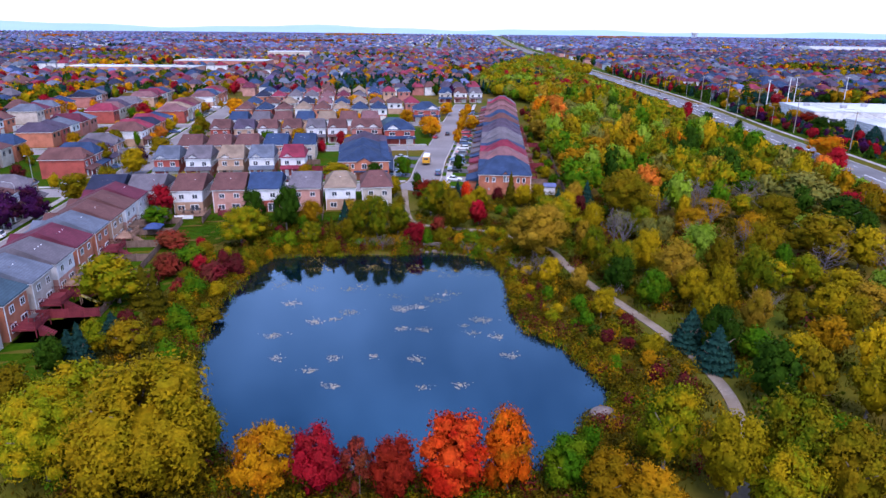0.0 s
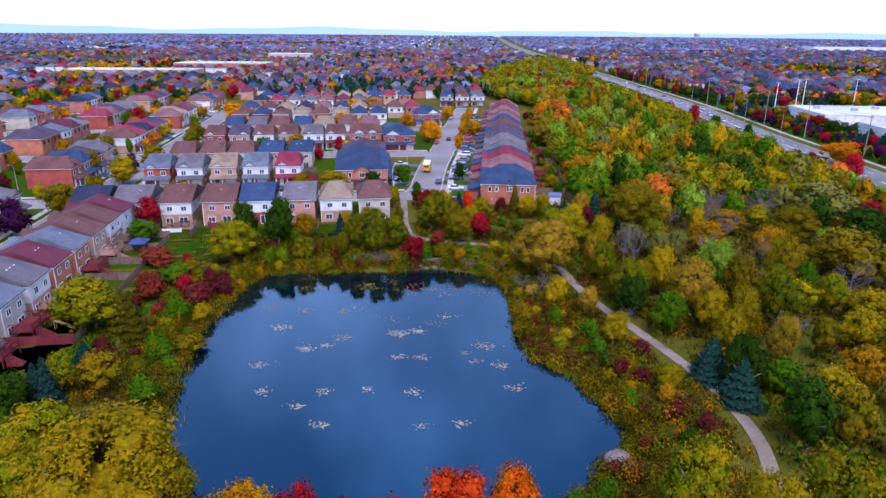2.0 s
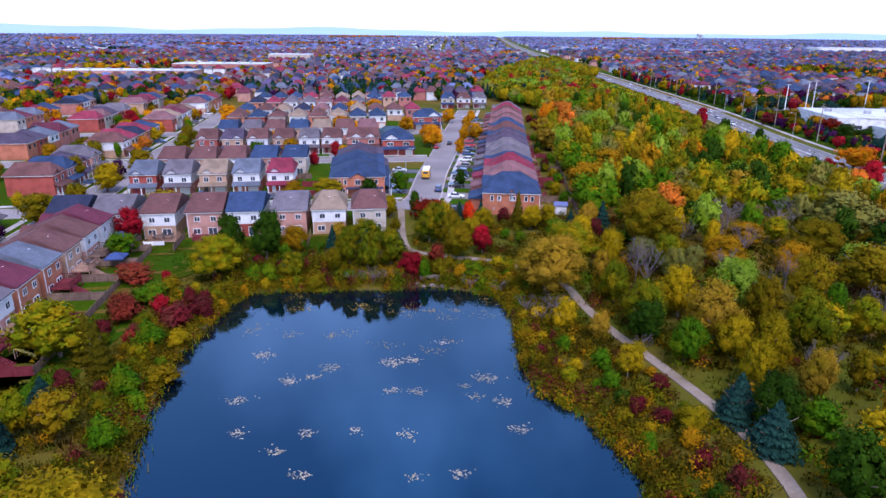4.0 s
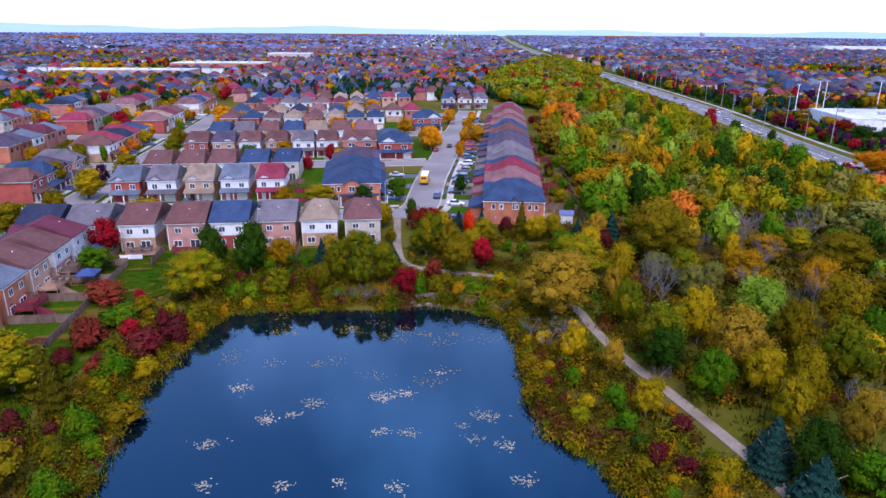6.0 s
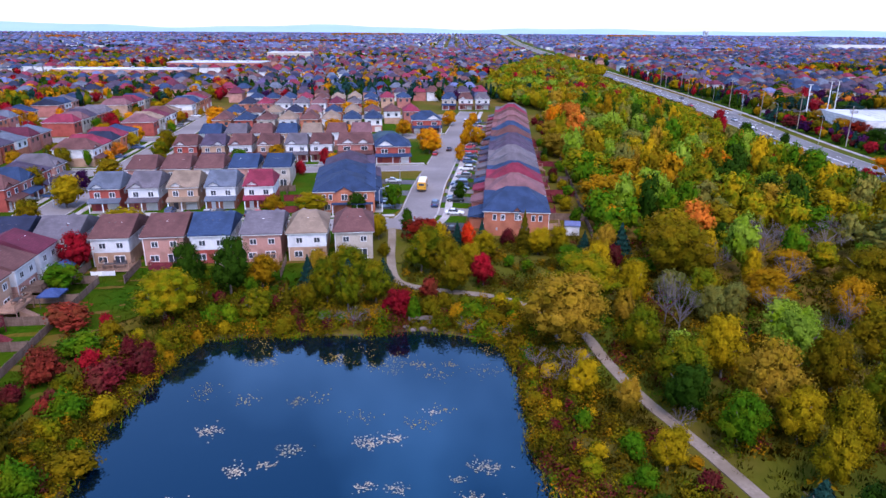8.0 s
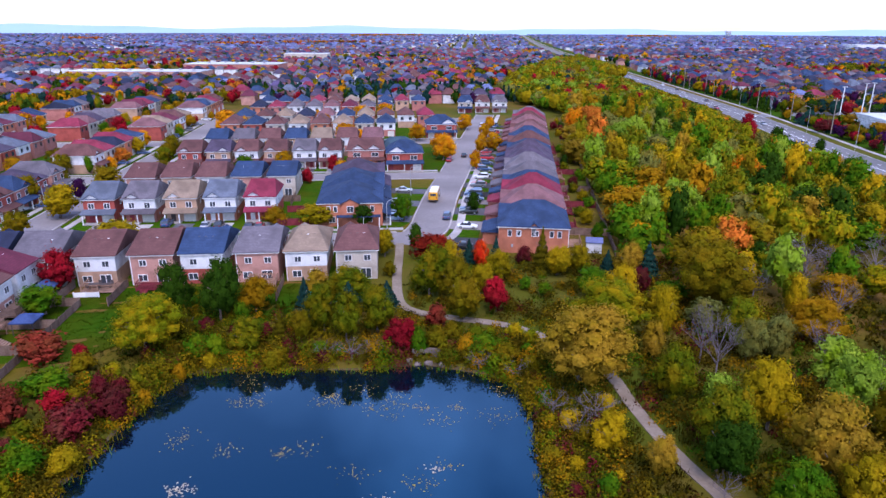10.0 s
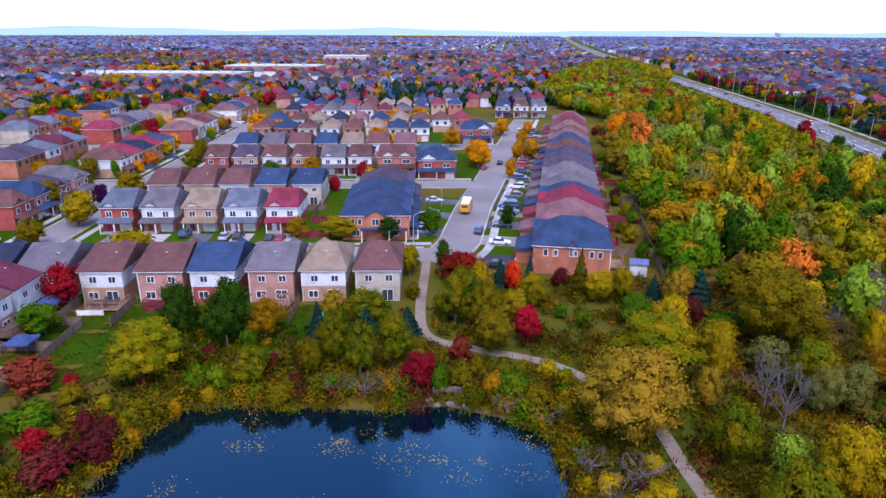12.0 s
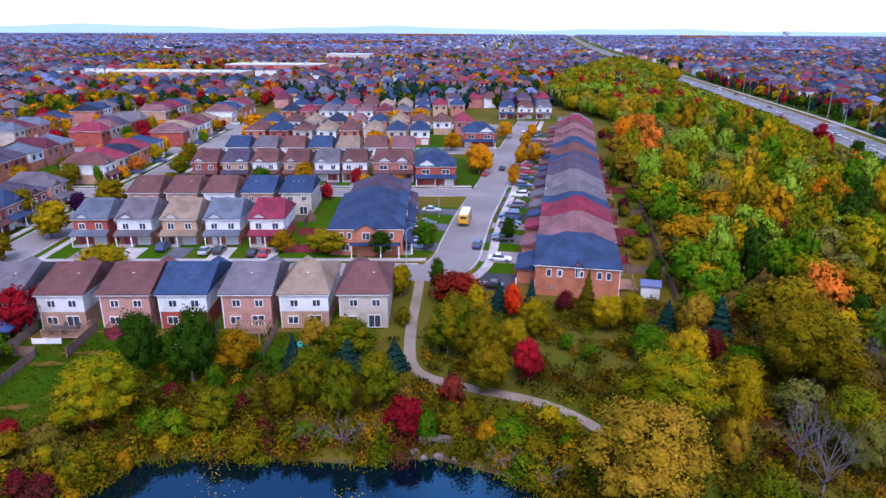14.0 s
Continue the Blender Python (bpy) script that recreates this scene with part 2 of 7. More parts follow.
WATER, n, l, p = nodes_of("pond_water")
l.new(mixed(n, l, noise_of(n, l, 0.02, 3), (0.0003, 0.003, 0.008), (0.0004, 0.004, 0.011)), p.inputs["Base Color"])
p.inputs["Roughness"].default_value, p.inputs["IOR"].default_value = 0.015, 2.0
p.inputs["Specular Tint"].default_value = (0.07, 0.60, 1.0, 1)
b = n.new("ShaderNodeBump")
b.inputs["Strength"].default_value, b.inputs["Distance"].default_value = 0.015, 0.02
l.new(noise_of(n, l, 1.1, 3), b.inputs["Height"])
l.new(b.outputs[0], p.inputs["Normal"])

GROUND, n, l, p = nodes_of("rough_grass")
fine, mid, wide = noise_of(n, l, 0.9, 6), noise_of(n, l, 0.09, 4), noise_of(n, l, 0.012, 3)
col = mixed(n, l, ramp(n, l, fine, 0.3, 0.7), (0.064, 0.052, 0.004), (0.122, 0.092, 0.009))
col = mixed(n, l, ramp(n, l, mid, 0.42, 0.62), col, (0.13, 0.074, 0.018))
col = mixed(n, l, ramp(n, l, wide, 0.45, 0.6), col, (0.056, 0.070, 0.005))
l.new(col, p.inputs["Base Color"])
p.inputs["Roughness"].default_value, p.inputs["Specular IOR Level"].default_value = 0.95, 0.05
b = n.new("ShaderNodeBump")
b.inputs["Strength"].default_value, b.inputs["Distance"].default_value = 0.6, 0.15
l.new(fine, b.inputs["Height"])
l.new(b.outputs[0], p.inputs["Normal"])


# ---- building blocks ----
MESHES = {}


def mesh_of(name, verts, faces, mat, smooth=False):
    me = bpy.data.meshes.new(name)
    me.from_pydata([tuple(v) for v in verts], [], [tuple(f) for f in faces])
    for m in mat if isinstance(mat, (list, tuple)) else [mat]:
        me.materials.append(m)
    if smooth:
        me.shade_smooth()
    return me


def box_verts(x0, y0, z0, x1, y1, z1):
    v = [(x, y, z) for z in (z0, z1) for x, y in ((x0, y0), (x1, y0), (x1, y1), (x0, y1))]
    f = [(3, 2, 1, 0), (4, 5, 6, 7), (0, 1, 5, 4), (1, 2, 6, 5), (2, 3, 7, 6), (3, 0, 4, 7)]
    return v, f


def joined(pieces):
    """One list of vertices and faces out of several."""
    vs, fs = [], []
    for v, f in pieces:
        k = len(vs)
        vs += list(v)
        fs += [tuple(i + k for i in q) for q in f]
    return vs, fs


def bevelled(v, f, width, mat, name, segments=1):
    bm = bmesh.new()
    vs = [bm.verts.new(p) for p in v]
    for q in f:
        bm.faces.new([vs[i] for i in q])
    bmesh.ops.bevel(bm, geom=list(bm.edges), offset=width, segments=segments, affect="EDGES", profile=0.5)
    bmesh.ops.recalc_face_normals(bm, faces=bm.faces)
    me = bpy.data.meshes.new(name)
    bm.to_mesh(me)
    bm.free()
    me.materials.append(mat)
    return me


def cached(key, make):
    if key not in MESHES:
        MESHES[key] = make()
    return MESHES[key]


def part(name, me, parent, at=(0, 0, 0), rz=0.0, label=""):
    ob = new(name, me)
    ob.parent = parent
    ob.location, ob.rotation_euler = at, (0, 0, radians(rz))
    return tagged(ob, label)


def box_part(name, size, mat, parent, at, rz=0.0, label=""):
    """A box with softened edges, standing on its base's centre."""
    sx, sy, sz = (round(s, 2) for s in size)
    me = cached(("box", name, sx, sy, sz, mat.name), lambda: mesh_of(name, *box_verts(-sx / 2, -sy / 2, 0, sx / 2, sy / 2, sz), mat))
    return part(name, me, parent, at, rz, label)


def holder(name, m, label, category, group="", kind=""):
    ob = new(name)
    ob.empty_display_size = 0.5
    ob.matrix_basis = m
    return tagged(ob, label, category, group, kind)


# ---- the plan: streets lie in a grid turned by TURN round a corner of the first back yard ----
TURN = 11.4
CA, SA = math.cos(radians(TURN)), math.sin(radians(TURN))
GX, GY = -64.5, 142.6
POND = [(-38.3, 73.5), (-41.0, 83.4), (-43.5, 92.5), (-43.2, 99.6), (-43.5, 107.7), (-43.5, 112.6), (-41.4, 117.3), (-35.0, 119.6), (-28.9, 120.2), (-20.1, 121.0),
        (-11.1, 123.6), (-3.2, 122.1), (1.4, 119.9), (3.5, 113.9), (4.4, 104.3), (4.7, 96.0), (6.6, 88.9), (9.5, 87.3), (11.4, 84.7), (13.3, 80.6), (15.1, 76.9), (16.6, 72.1),
        (15.7, 68.7), (12.9, 66.1), (11.5, 62.6), (7.0, 56.5), (-2.0, 54.0), (-14.0, 53.5), (-25.0, 54.5), (-31.0, 58.5), (-35.5, 66.0)]
WATER_Z = -1.5


def grid(u, v):
    """The world place of a place in the street grid."""
    return GX + u * CA - v * SA, GY + u * SA + v * CA


def pond_distance(px, py):
    """Metres from the pond's edge, minus inside."""
    px, py = np.asarray(px, float), np.asarray(py, float)
    best, inside = np.full(px.shape, 1e9), np.zeros(px.shape, bool)
    for (ax, ay), (bx, by) in zip(POND, POND[1:] + POND[:1]):
        dx, dy = bx - ax, by - ay
        s = np.clip(((px - ax) * dx + (py - ay) * dy) / (dx * dx + dy * dy), 0, 1)
        best = np.minimum(best, np.hypot(px - ax - s * dx, py - ay - s * dy))
        cross = (ay > py) != (by > py)
        with np.errstate(divide="ignore", invalid="ignore"):
            inside ^= cross & (px < (bx - ax) * (py - ay) / (by - ay if by != ay else 1e-9) + ax)
    return np.where(inside, -best, best)


def ground_z(px, py):
    d = pond_distance(px, py)
    s = np.clip(d / 9.0, 0, 1)
    bank = WATER_Z - 0.15 + (0.15 - WATER_Z) * s * s * (3 - 2 * s)
    z = np.where(d > 0, np.minimum(bank + np.clip(d * 0.3, 0, 0.35) * (1 - s), 0), np.maximum(WATER_Z - 0.15 + d * 0.35, -4))
    return z


xs = np.unique(np.concatenate([np.linspace(-6000, -800, 14), np.linspace(-800, -120, 30), np.linspace(-120, -60, 13), np.arange(-60, 40, 1.4), np.linspace(40, 140, 22), np.linspace(140, 800, 26), np.linspace(800, 6000, 14)]))
ys = np.unique(np.concatenate([np.linspace(-1500, 0, 8), np.linspace(0, 40, 8), np.arange(40, 136, 1.4), np.linspace(136, 400, 50), np.linspace(400, 1200, 30), np.linspace(1200, 7000, 20)]))
gx, gy = np.meshgrid(xs, ys)
gz = ground_z(gx, gy)
gz = gz + np.where((pond_distance(gx, gy) > 1) & (pond_distance(gx, gy) < 40), 0.12 * np.sin(gx * 1.3 + gy * 0.7) * np.sin(gy * 1.1 - gx * 0.4), 0) - 0.03
nx = len(xs)
gi = np.arange(len(ys) * nx).reshape(len(ys), nx)
gf = np.stack([gi[:-1, :-1], gi[:-1, 1:], gi[1:, 1:], gi[1:, :-1]], -1).reshape(-1, 4)
ground = tagged(new("ground", mesh_of("ground", np.stack([gx, gy, gz], -1).reshape(-1, 3).tolist(), gf.tolist(), GROUND, True)), "rough autumn grass and brown undergrowth on level ground", "ground", kind="structure")

wx = [(x, y, WATER_Z) for x, y in POND]
cx, cy = sum(p[0] for p in POND) / len(POND), sum(p[1] for p in POND) / len(POND)
wx = [(cx + (x - cx) * 1.06, cy + (y - cy) * 1.06, z) for x, y, z in wx]
water = tagged(new("water", mesh_of("water", wx + [(x, y, z - 3) for x, y, z in wx], [tuple(range(len(wx)))[::-1]] + [(i, (i + 1) % len(wx), len(wx) + (i + 1) % len(wx), len(wx) + i) for i in range(len(wx))], WATER)), "still dark blue pond water that mirrors the sky", "pond", kind="structure")
bm = bmesh.new()
bm.from_mesh(water.data)
bmesh.ops.recalc_face_normals(bm, faces=bm.faces)
bm.to_mesh(water.data)
bm.free()

MUD = surf("bank_mud", (0.05, 0.036, 0.018), (0.09, 0.06, 0.03), 2.0, 0.3, 0.9, 0.5, vary=0, wear=(0.06, 0.045, 0.025))


def smooth_line(pts, step=3.0):
    """Points along a rounded line through the given ones."""
    p = [Vector(q).to_3d() for q in pts]
    p = [p[0] * 2 - p[1]] + p + [p[-1] * 2 - p[-2]]
    out = []
    for a, b, c, d in zip(p, p[1:], p[2:], p[3:]):
        k = max(1, int((c - b).length / step))
        for i in range(k):
            s = i / k
            out.append(0.5 * ((2 * b) + (c - a) * s + (2 * a - 5 * b + 4 * c - d) * s * s + (3 * b - a - 3 * c + d) * s**3))
    return out + [p[-2]]


def ribbon(name, pts, width, z0, z1, mat, label, category, kind="structure", offset=0.0, drape=False):
    """A strip of even width along a line, from z0 up to z1."""
    vs, n = [], len(pts)
    for i, q in enumerate(pts):
        d = (pts[min(i + 1, n - 1)] - pts[max(i - 1, 0)]).to_2d().normalized()
        side = Vector((-d.y, d.x))
        for s in (offset - width / 2, offset + width / 2):
            x, y = q.x + side.x * s, q.y + side.y * s
            g = float(ground_z(x, y)) if drape else 0.0
            vs += [(x, y, z0 + g), (x, y, z1 + g)]
    fs = []
    for i in range(n - 1):
        a, b = 4 * i, 4 * i + 4
        fs += [(a + 1, b + 1, b + 3, a + 3), (a, b, b + 1, a + 1), (a + 2, a + 3, b + 3, b + 2)]
    fs += [(0, 1, 3, 2), (4 * n - 4, 4 * n - 2, 4 * n - 1, 4 * n - 3)]
    return tagged(new(name, mesh_of(name, vs, [f[::-1] for f in fs], mat)), label, category, kind=kind)


STREETS = []


def street(line, width, walks=(1, 1)):
    STREETS.append((line, width, walks))


def off_streets(x, y, own):
    """Whether a place lies on no street but its own."""
    for line, width, _ in STREETS:
        if line is own:
            continue
        for a, b in zip(line, line[1:]):
            d = (b - a).to_2d()
            s = max(0, min(1, ((x - a.x) * d.x + (y - a.y) * d.y) / d.length_squared))
            if math.hypot(x - a.x - s * d.x, y - a.y - s * d.y) < width / 2 + 0.25:
                return False
    return True


def broken_ribbon(name, line, width, z0, z1, mat, label, category, offset):
    """A strip beside a street, left out where another street joins."""
    run, n = [], len(line)
    for i, q in enumerate(line):
        d = (line[min(i + 1, n - 1)] - line[max(i - 1, 0)]).to_2d().normalized()
        keep = off_streets(q.x - d.y * offset, q.y + d.x * offset, line)
        if keep:
            run.append(q)
        if (not keep or i == n - 1) and len(run) > 1:
            ribbon(name, run, width, z0, z1, mat, label, category, offset=offset)
        if not keep:
            run = []


def lay_streets():
    for k, (line, width, walks) in enumerate(STREETS):
        ribbon("road", line, width, -0.3, 0.03 + 0.006 * k, ASPHALT, "pale worn asphalt of a residential street", "road")
        for s, on in zip((-1, 1), walks):
            broken_ribbon("kerb", line, 0.35, -0.3, 0.15, CONCRETE, "low pale concrete kerb beside the street", "kerb", s * (width / 2 + 0.16))
            if on:
                broken_ribbon("pavement", line, 1.5, -0.3, 0.10 + 0.004 * k, CONCRETE, "pale concrete pavement beside the street", "pavement", s * (width / 2 + 2.6))


ribbon("bank", smooth_line(POND + POND[:1], 1.2), 0.9, -0.5, 0.03, MUD, "bare brown mud along the water's edge", "bank", offset=0.35, drape=True)
MAIN = smooth_line([(-21.5, 171.0), (-18.5, 182.0), (-18.6, 196.0), (-18.9, 215.0), (-18.2, 245.0), (-17.8, 290.0), (-17.0, 345.0), (-16.0, 385.0)], 1.5)
street(MAIN, 8.6, (1, 0))
for v0 in (23.7, 85.0, 146.5, 208.0):
    u1 = (-19.5 - GX + v0 * SA) / CA
    street(smooth_line([grid(-150, v0), grid(-60, v0), grid(0, v0), grid(u1, v0)], 1.5), 8.4, (0, 1))
street(smooth_line([grid(-33.5, -75), grid(-33.5, 0), grid(-33.5, 120), grid(-33.5, 230)], 1.5), 8.6)
street(smooth_line([grid(-96, -60), grid(-96, 60), grid(-96, 230)], 1.5), 8.4)
lay_streets()
ARTERIAL = smooth_line([(112, 60), (114, 120), (117, 190), (117, 240), (115.5, 300), (116.5, 360), (116, 420), (112, 500), (106.5, 600), (95, 800), (80, 1100), (56, 1700), (34, 2800), (10, 4600)], 20)
ROADGREY = surf("arterial_asphalt", (0.135, 0.128, 0.135), (0.18, 0.172, 0.18), 1.2, 0.06, 0.92, 0.2, vary=0, wear=(0.115, 0.108, 0.112))
ribbon("road", ARTERIAL, 15.0, -0.3, 0.03, ROADGREY, "grey asphalt of a wide four-lane arterial road", "road")
ribbon("road", smooth_line([(117, 398), (130, 403), (150, 411), (200, 424), (300, 436)], 4), 12.0, -0.3, 0.036, ROADGREY, "grey asphalt of a side road at a junction", "road")
dashes = []
for a_, b_ in zip(ARTERIAL[:-1], ARTERIAL[1:]):
    d_ = (b_ - a_).to_2d().normalized()
    for k_ in range(int((b_ - a_).length / 9)):
        p_ = a_ + (b_ - a_) * ((k_ + 0.5) * 9 / (b_ - a_).length)
        if p_.y > 700:
            break
        for off_, half_, w_ in ((-3.7, 1.5, 0.09), (3.7, 1.5, 0.09), (-0.25, 4.5, 0.07), (0.25, 4.5, 0.07)):
            dashes.append(([(p_.x + d_.x * s_ * half_ - d_.y * (off_ + e_ * w_), p_.y + d_.y * s_ * half_ + d_.x * (off_ + e_ * w_), 0.038) for s_, e_ in ((-1, -1), (1, -1), (1, 1), (-1, 1))], [(3, 2, 1, 0)]))
for s in (-1, 1):
    ribbon("kerb", ARTERIAL, 0.4, -0.3, 0.15, CONCRETE, "concrete kerb of the arterial road", "kerb", offset=s * 7.7)
tagged(new("lane_marking", mesh_of("lane_marking", *joined(dashes), TRIM)), "worn white lane lines painted on the arterial road", "road marking", kind="stuff")
ribbon("pavement", ARTERIAL, 1.8, -0.3, 0.1, CONCRETE, "narrow concrete pavement on a grass verge", "pavement", offset=-13.5)
ribbon("verge", ARTERIAL, 10.0, -0.3, 0.05, LAWN, "mown green grass verge beside the arterial road", "verge", offset=-20.0)
WAY = smooth_line([(-22.8, 171.5), (-21.6, 164), (-20.2, 154), (-18.6, 145.5), (-17.1, 140.8), (-14.6, 138.2), (-9.0, 136.6), (-3.7, 135.7), (0.4, 134.6), (4.7, 132.1), (9.5, 127.5), (13.4, 122), (15.2, 115), (17.0, 109), (18.9, 104.0),
                   (21.4, 98.8), (24.2, 92.5), (26.9, 86), (28.6, 81), (29.7, 75.7), (30.2, 70.5), (29.6, 65), (27.5, 58), (24.5, 50), (22, 40)], 1.5)
ribbon("footpath", WAY, 1.65, -0.4, 0.09, GRAVEL, "pale grey gravel footpath through the grass", "footpath", drape=True)


# ---- trees ----
def cards(centres, normals, size, rng, stretch=1.0, corners=3):
    """Small leaf sprays round the given places."""
    k = len(centres)
    nrm = normals / (np.linalg.norm(normals, axis=1, keepdims=True) + 1e-9)
    ref = rng.normal(size=(k, 3))
    t = np.cross(nrm, ref)
    t /= np.linalg.norm(t, axis=1, keepdims=True) + 1e-9
    b = np.cross(nrm, t)
    s = (size * rng.uniform(0.6, 1.2, k))[:, None]
    t, b = t * s, b * s * stretch
    bend = nrm * s * 0.35
    if corners == 4:
        v = np.stack([centres - t - b * 0.6, centres + t * 0.9 - b, centres + t + b * 0.7 - bend, centres - t * 0.8 + b], 1)
    else:
        v = np.stack([centres - t * 1.25 - b * 0.7, centres + t * 1.25 - b * 0.8 - bend, centres + b * 1.5], 1)
    return v.reshape(-1, 3), np.arange(corners * k).reshape(k, corners)


def blob(centre, radius, rng, rings=3, seg=5):
    """A knobbly closed lump."""
    v, f = [], []
    for i in range(rings + 1):
        th = math.pi * (0.06 + 0.88 * i / rings)
        for j in range(seg):
            ph = 2 * math.pi * (j + 0.5 * i) / seg
            r = radius * rng.uniform(0.85, 1.1)
            v.append(centre + r * np.array([math.sin(th) * math.cos(ph), math.sin(th) * math.sin(ph), math.cos(th)]))
    for i in range(rings):
        for j in range(seg):
            a, c, d, e = i * seg + j, (i + 1) * seg + j, (i + 1) * seg + (j + 1) % seg, i * seg + (j + 1) % seg
            f += [(a, c, d), (a, d, e)]
    return np.array(v), np.array(f)


def gathered(pieces):
    """Vertices, triangles and the outward directions of the leaves, out of several pieces."""
    vs, fs, ns, k = [], [], [], 0
    for v, f, n in pieces:
        vs.append(v)
        fs.append(f + k)
        ns.append(n)
        k += len(v)
    return np.concatenate(vs), np.concatenate(fs), np.concatenate(ns)


def leaf_mesh(name, v, f, n, mat):
    """A mesh of leaves that take the light as the rounded mass they form."""
    me = bpy.data.meshes.new(name)
    me.vertices.add(len(v))
    me.vertices.foreach_set("co", np.ascontiguousarray(v, np.float32).ravel())
    me.loops.add(3 * len(f))
    me.loops.foreach_set("vertex_index", np.ascontiguousarray(f, np.int32).ravel())
    me.polygons.add(len(f))
    me.polygons.foreach_set("loop_start", np.arange(0, 3 * len(f), 3, dtype=np.int32))
    for m in mat if isinstance(mat, (list, tuple)) else [mat]:
        me.materials.append(m)
    me.update(calc_edges=True)
    me.shade_smooth()
    n = n / (np.linalg.norm(n, axis=1, keepdims=True) + 1e-9)
    me.normals_split_custom_set_from_vertices(n.astype(np.float32))
    return me


SHAPES = {"round": (26, 0.9), "oval": (22, 0.85), "willow": (60, 0.66), "shrub": (13, 1.0), "sparse": (16, 0.8), "vast": (64, 0.66), "fine": (36, 0.82), "mass": (15, 1.05)}


def crown_mesh(seed, shape, sprays, size):
    """A crown one metre wide in radius and two metres high, on z = 0: leafy lumps of uneven size with gaps between them, clad in many leaf sprays."""
    rng = np.random.default_rng(seed)
    pieces = []
    if shape == "cone":
        h = 1 - np.sqrt(rng.uniform(0.0, 1, sprays))
        a = rng.uniform(0, 2 * math.pi, sprays)
        tier = 0.75 + 0.25 * np.cos(h * 42 + np.sin(a * 3 + h * 9))
        r = (1.02 - h) * tier * rng.uniform(0.75, 1.04, sprays)
        c = np.stack([r * np.cos(a), r * np.sin(a), 0.05 + 1.95 * h], 1)
        nrm = np.stack([np.cos(a), np.sin(a), np.full(sprays, 0.7)], 1) + rng.normal(0, 0.3, (sprays, 3))
        v, f = cards(c, nrm, size, rng, 1.5)
        pieces.append((v, f, np.repeat(nrm, 3, 0)))
        k = 9
        core = np.array([(0.62 * (1 - i / 6) * math.cos(2 * math.pi * j / k), 0.62 * (1 - i / 6) * math.sin(2 * math.pi * j / k), 0.1 + 1.75 * i / 6) for i in range(7) for j in range(k)])
        ring = [(i * k + j, i * k + (j + 1) % k, (i + 1) * k + (j + 1) % k, (i + 1) * k + j) for i in range(6) for j in range(k)]
        pieces.append((core, np.array([t for a_, b_, c_, d_ in ring for t in ((a_, b_, c_), (a_, c_, d_))]), core * [1, 1, 0] + [0, 0, 0.3]))
        return gathered(pieces)
    count, gain = SHAPES[shape]
    low = shape == "shrub"
    lean = rng.uniform(-0.14, 0.14, 2)
    lumps = []
    for i in range(count):
        h = ((i + 0.5) / count) ** (0.8 if shape != "willow" else 1.0)
        a = i * 2.4 + rng.uniform(-0.6, 0.6)
        if low:
            wide, z, r = 0.92 * math.sin(math.pi * (0.42 + 0.5 * h)), 0.25 + 1.05 * h, rng.uniform(0.24, 0.44)
        else:
            wide = {"oval": 0.8 * math.sin(math.pi * (0.14 + 0.8 * h)), "willow": math.sin(math.pi * (0.3 + 0.6 * h)) ** 0.7}.get(shape, math.sin(math.pi * (0.2 + 0.72 * h)) ** 0.8)
            z, r = 0.28 + 1.42 * h + rng.uniform(-0.1, 0.12), rng.uniform(0.19, 0.40) * gain
        reach = wide * rng.uniform(0.55, 1.0) * (1 - r * 0.55)
        lumps.append((np.array([math.cos(a) * reach + lean[0] * z, math.sin(a) * reach + lean[1] * z, z]), r))
    heart = np.array([lean[0], lean[1], 0.45 if low else 0.75])
    bv, bf = blob(np.zeros(3), 0.42 if low else 0.5, rng, 4, 8)
    if shape != "sparse":
        pieces.append((bv * [1, 1, 0.9 if low else 1.2] + heart, bf, bv))
    share = np.array([r * r for _, r in lumps])
    share = share / share.sum()
    for (c, r), part_of in zip(lumps, share):
        tall = rng.uniform(0.8, 1.15) * (1.25 if shape == "willow" else 1.0)
        if shape != "sparse":
            bv, bf = blob(np.zeros(3), r * 0.68, rng, 3, 7)
            pieces.append((bv * [1, 1, tall] + c, bf, 0.8 * bv / r + 0.8 * (bv + c - heart)))
        k = int(sprays * part_of)
        d = rng.normal(size=(k, 3))
        d[:, 2] = np.abs(d[:, 2]) * np.where(rng.uniform(size=k) < 0.74, 1, -1)
        d /= np.linalg.norm(d, axis=1, keepdims=True)
        rad = r * rng.uniform(0.55, 1.36, k) * (1 + 0.16 * np.sin(d[:, 0] * 7 + d[:, 1] * 5 + d[:, 2] * 6 + r * 40))
        p = c + d * rad[:, None] * [1, 1, tall]
        if shape == "willow":
            p[:, 2] -= rng.uniform(0, 0.3, k) * (np.hypot(p[:, 0], p[:, 1]) > 0.4)
        out = p - heart
        out /= np.linalg.norm(out, axis=1, keepdims=True)
        v, f = cards(p, d * 0.7 + out * 0.2 + rng.normal(0, 0.45, (k, 3)) + [0, 0, 0.2], size, rng, 1.5 if shape == "willow" else 1.0)
        pieces.append((v, f, np.repeat(d * 0.5 + out * 0.7 + rng.normal(0, 0.2, (k, 3)) + [0, 0, 0.12], 3, 0)))
    return gathered(pieces)


def limb(a, b, r0, r1, seg=6):
    a, b = Vector(a), Vector(b)
    t = (b - a).normalized()
    s = t.orthogonal().normalized()
    w = t.cross(s)
    v = [tuple(c + (s * math.cos(2 * math.pi * j / seg) + w * math.sin(2 * math.pi * j / seg)) * r) for c, r in ((a, r0), (b, r1)) for j in range(seg)]
    return v, [(j, (j + 1) % seg, seg + (j + 1) % seg, seg + j) for j in range(seg)] + [tuple(range(seg, 2 * seg))]


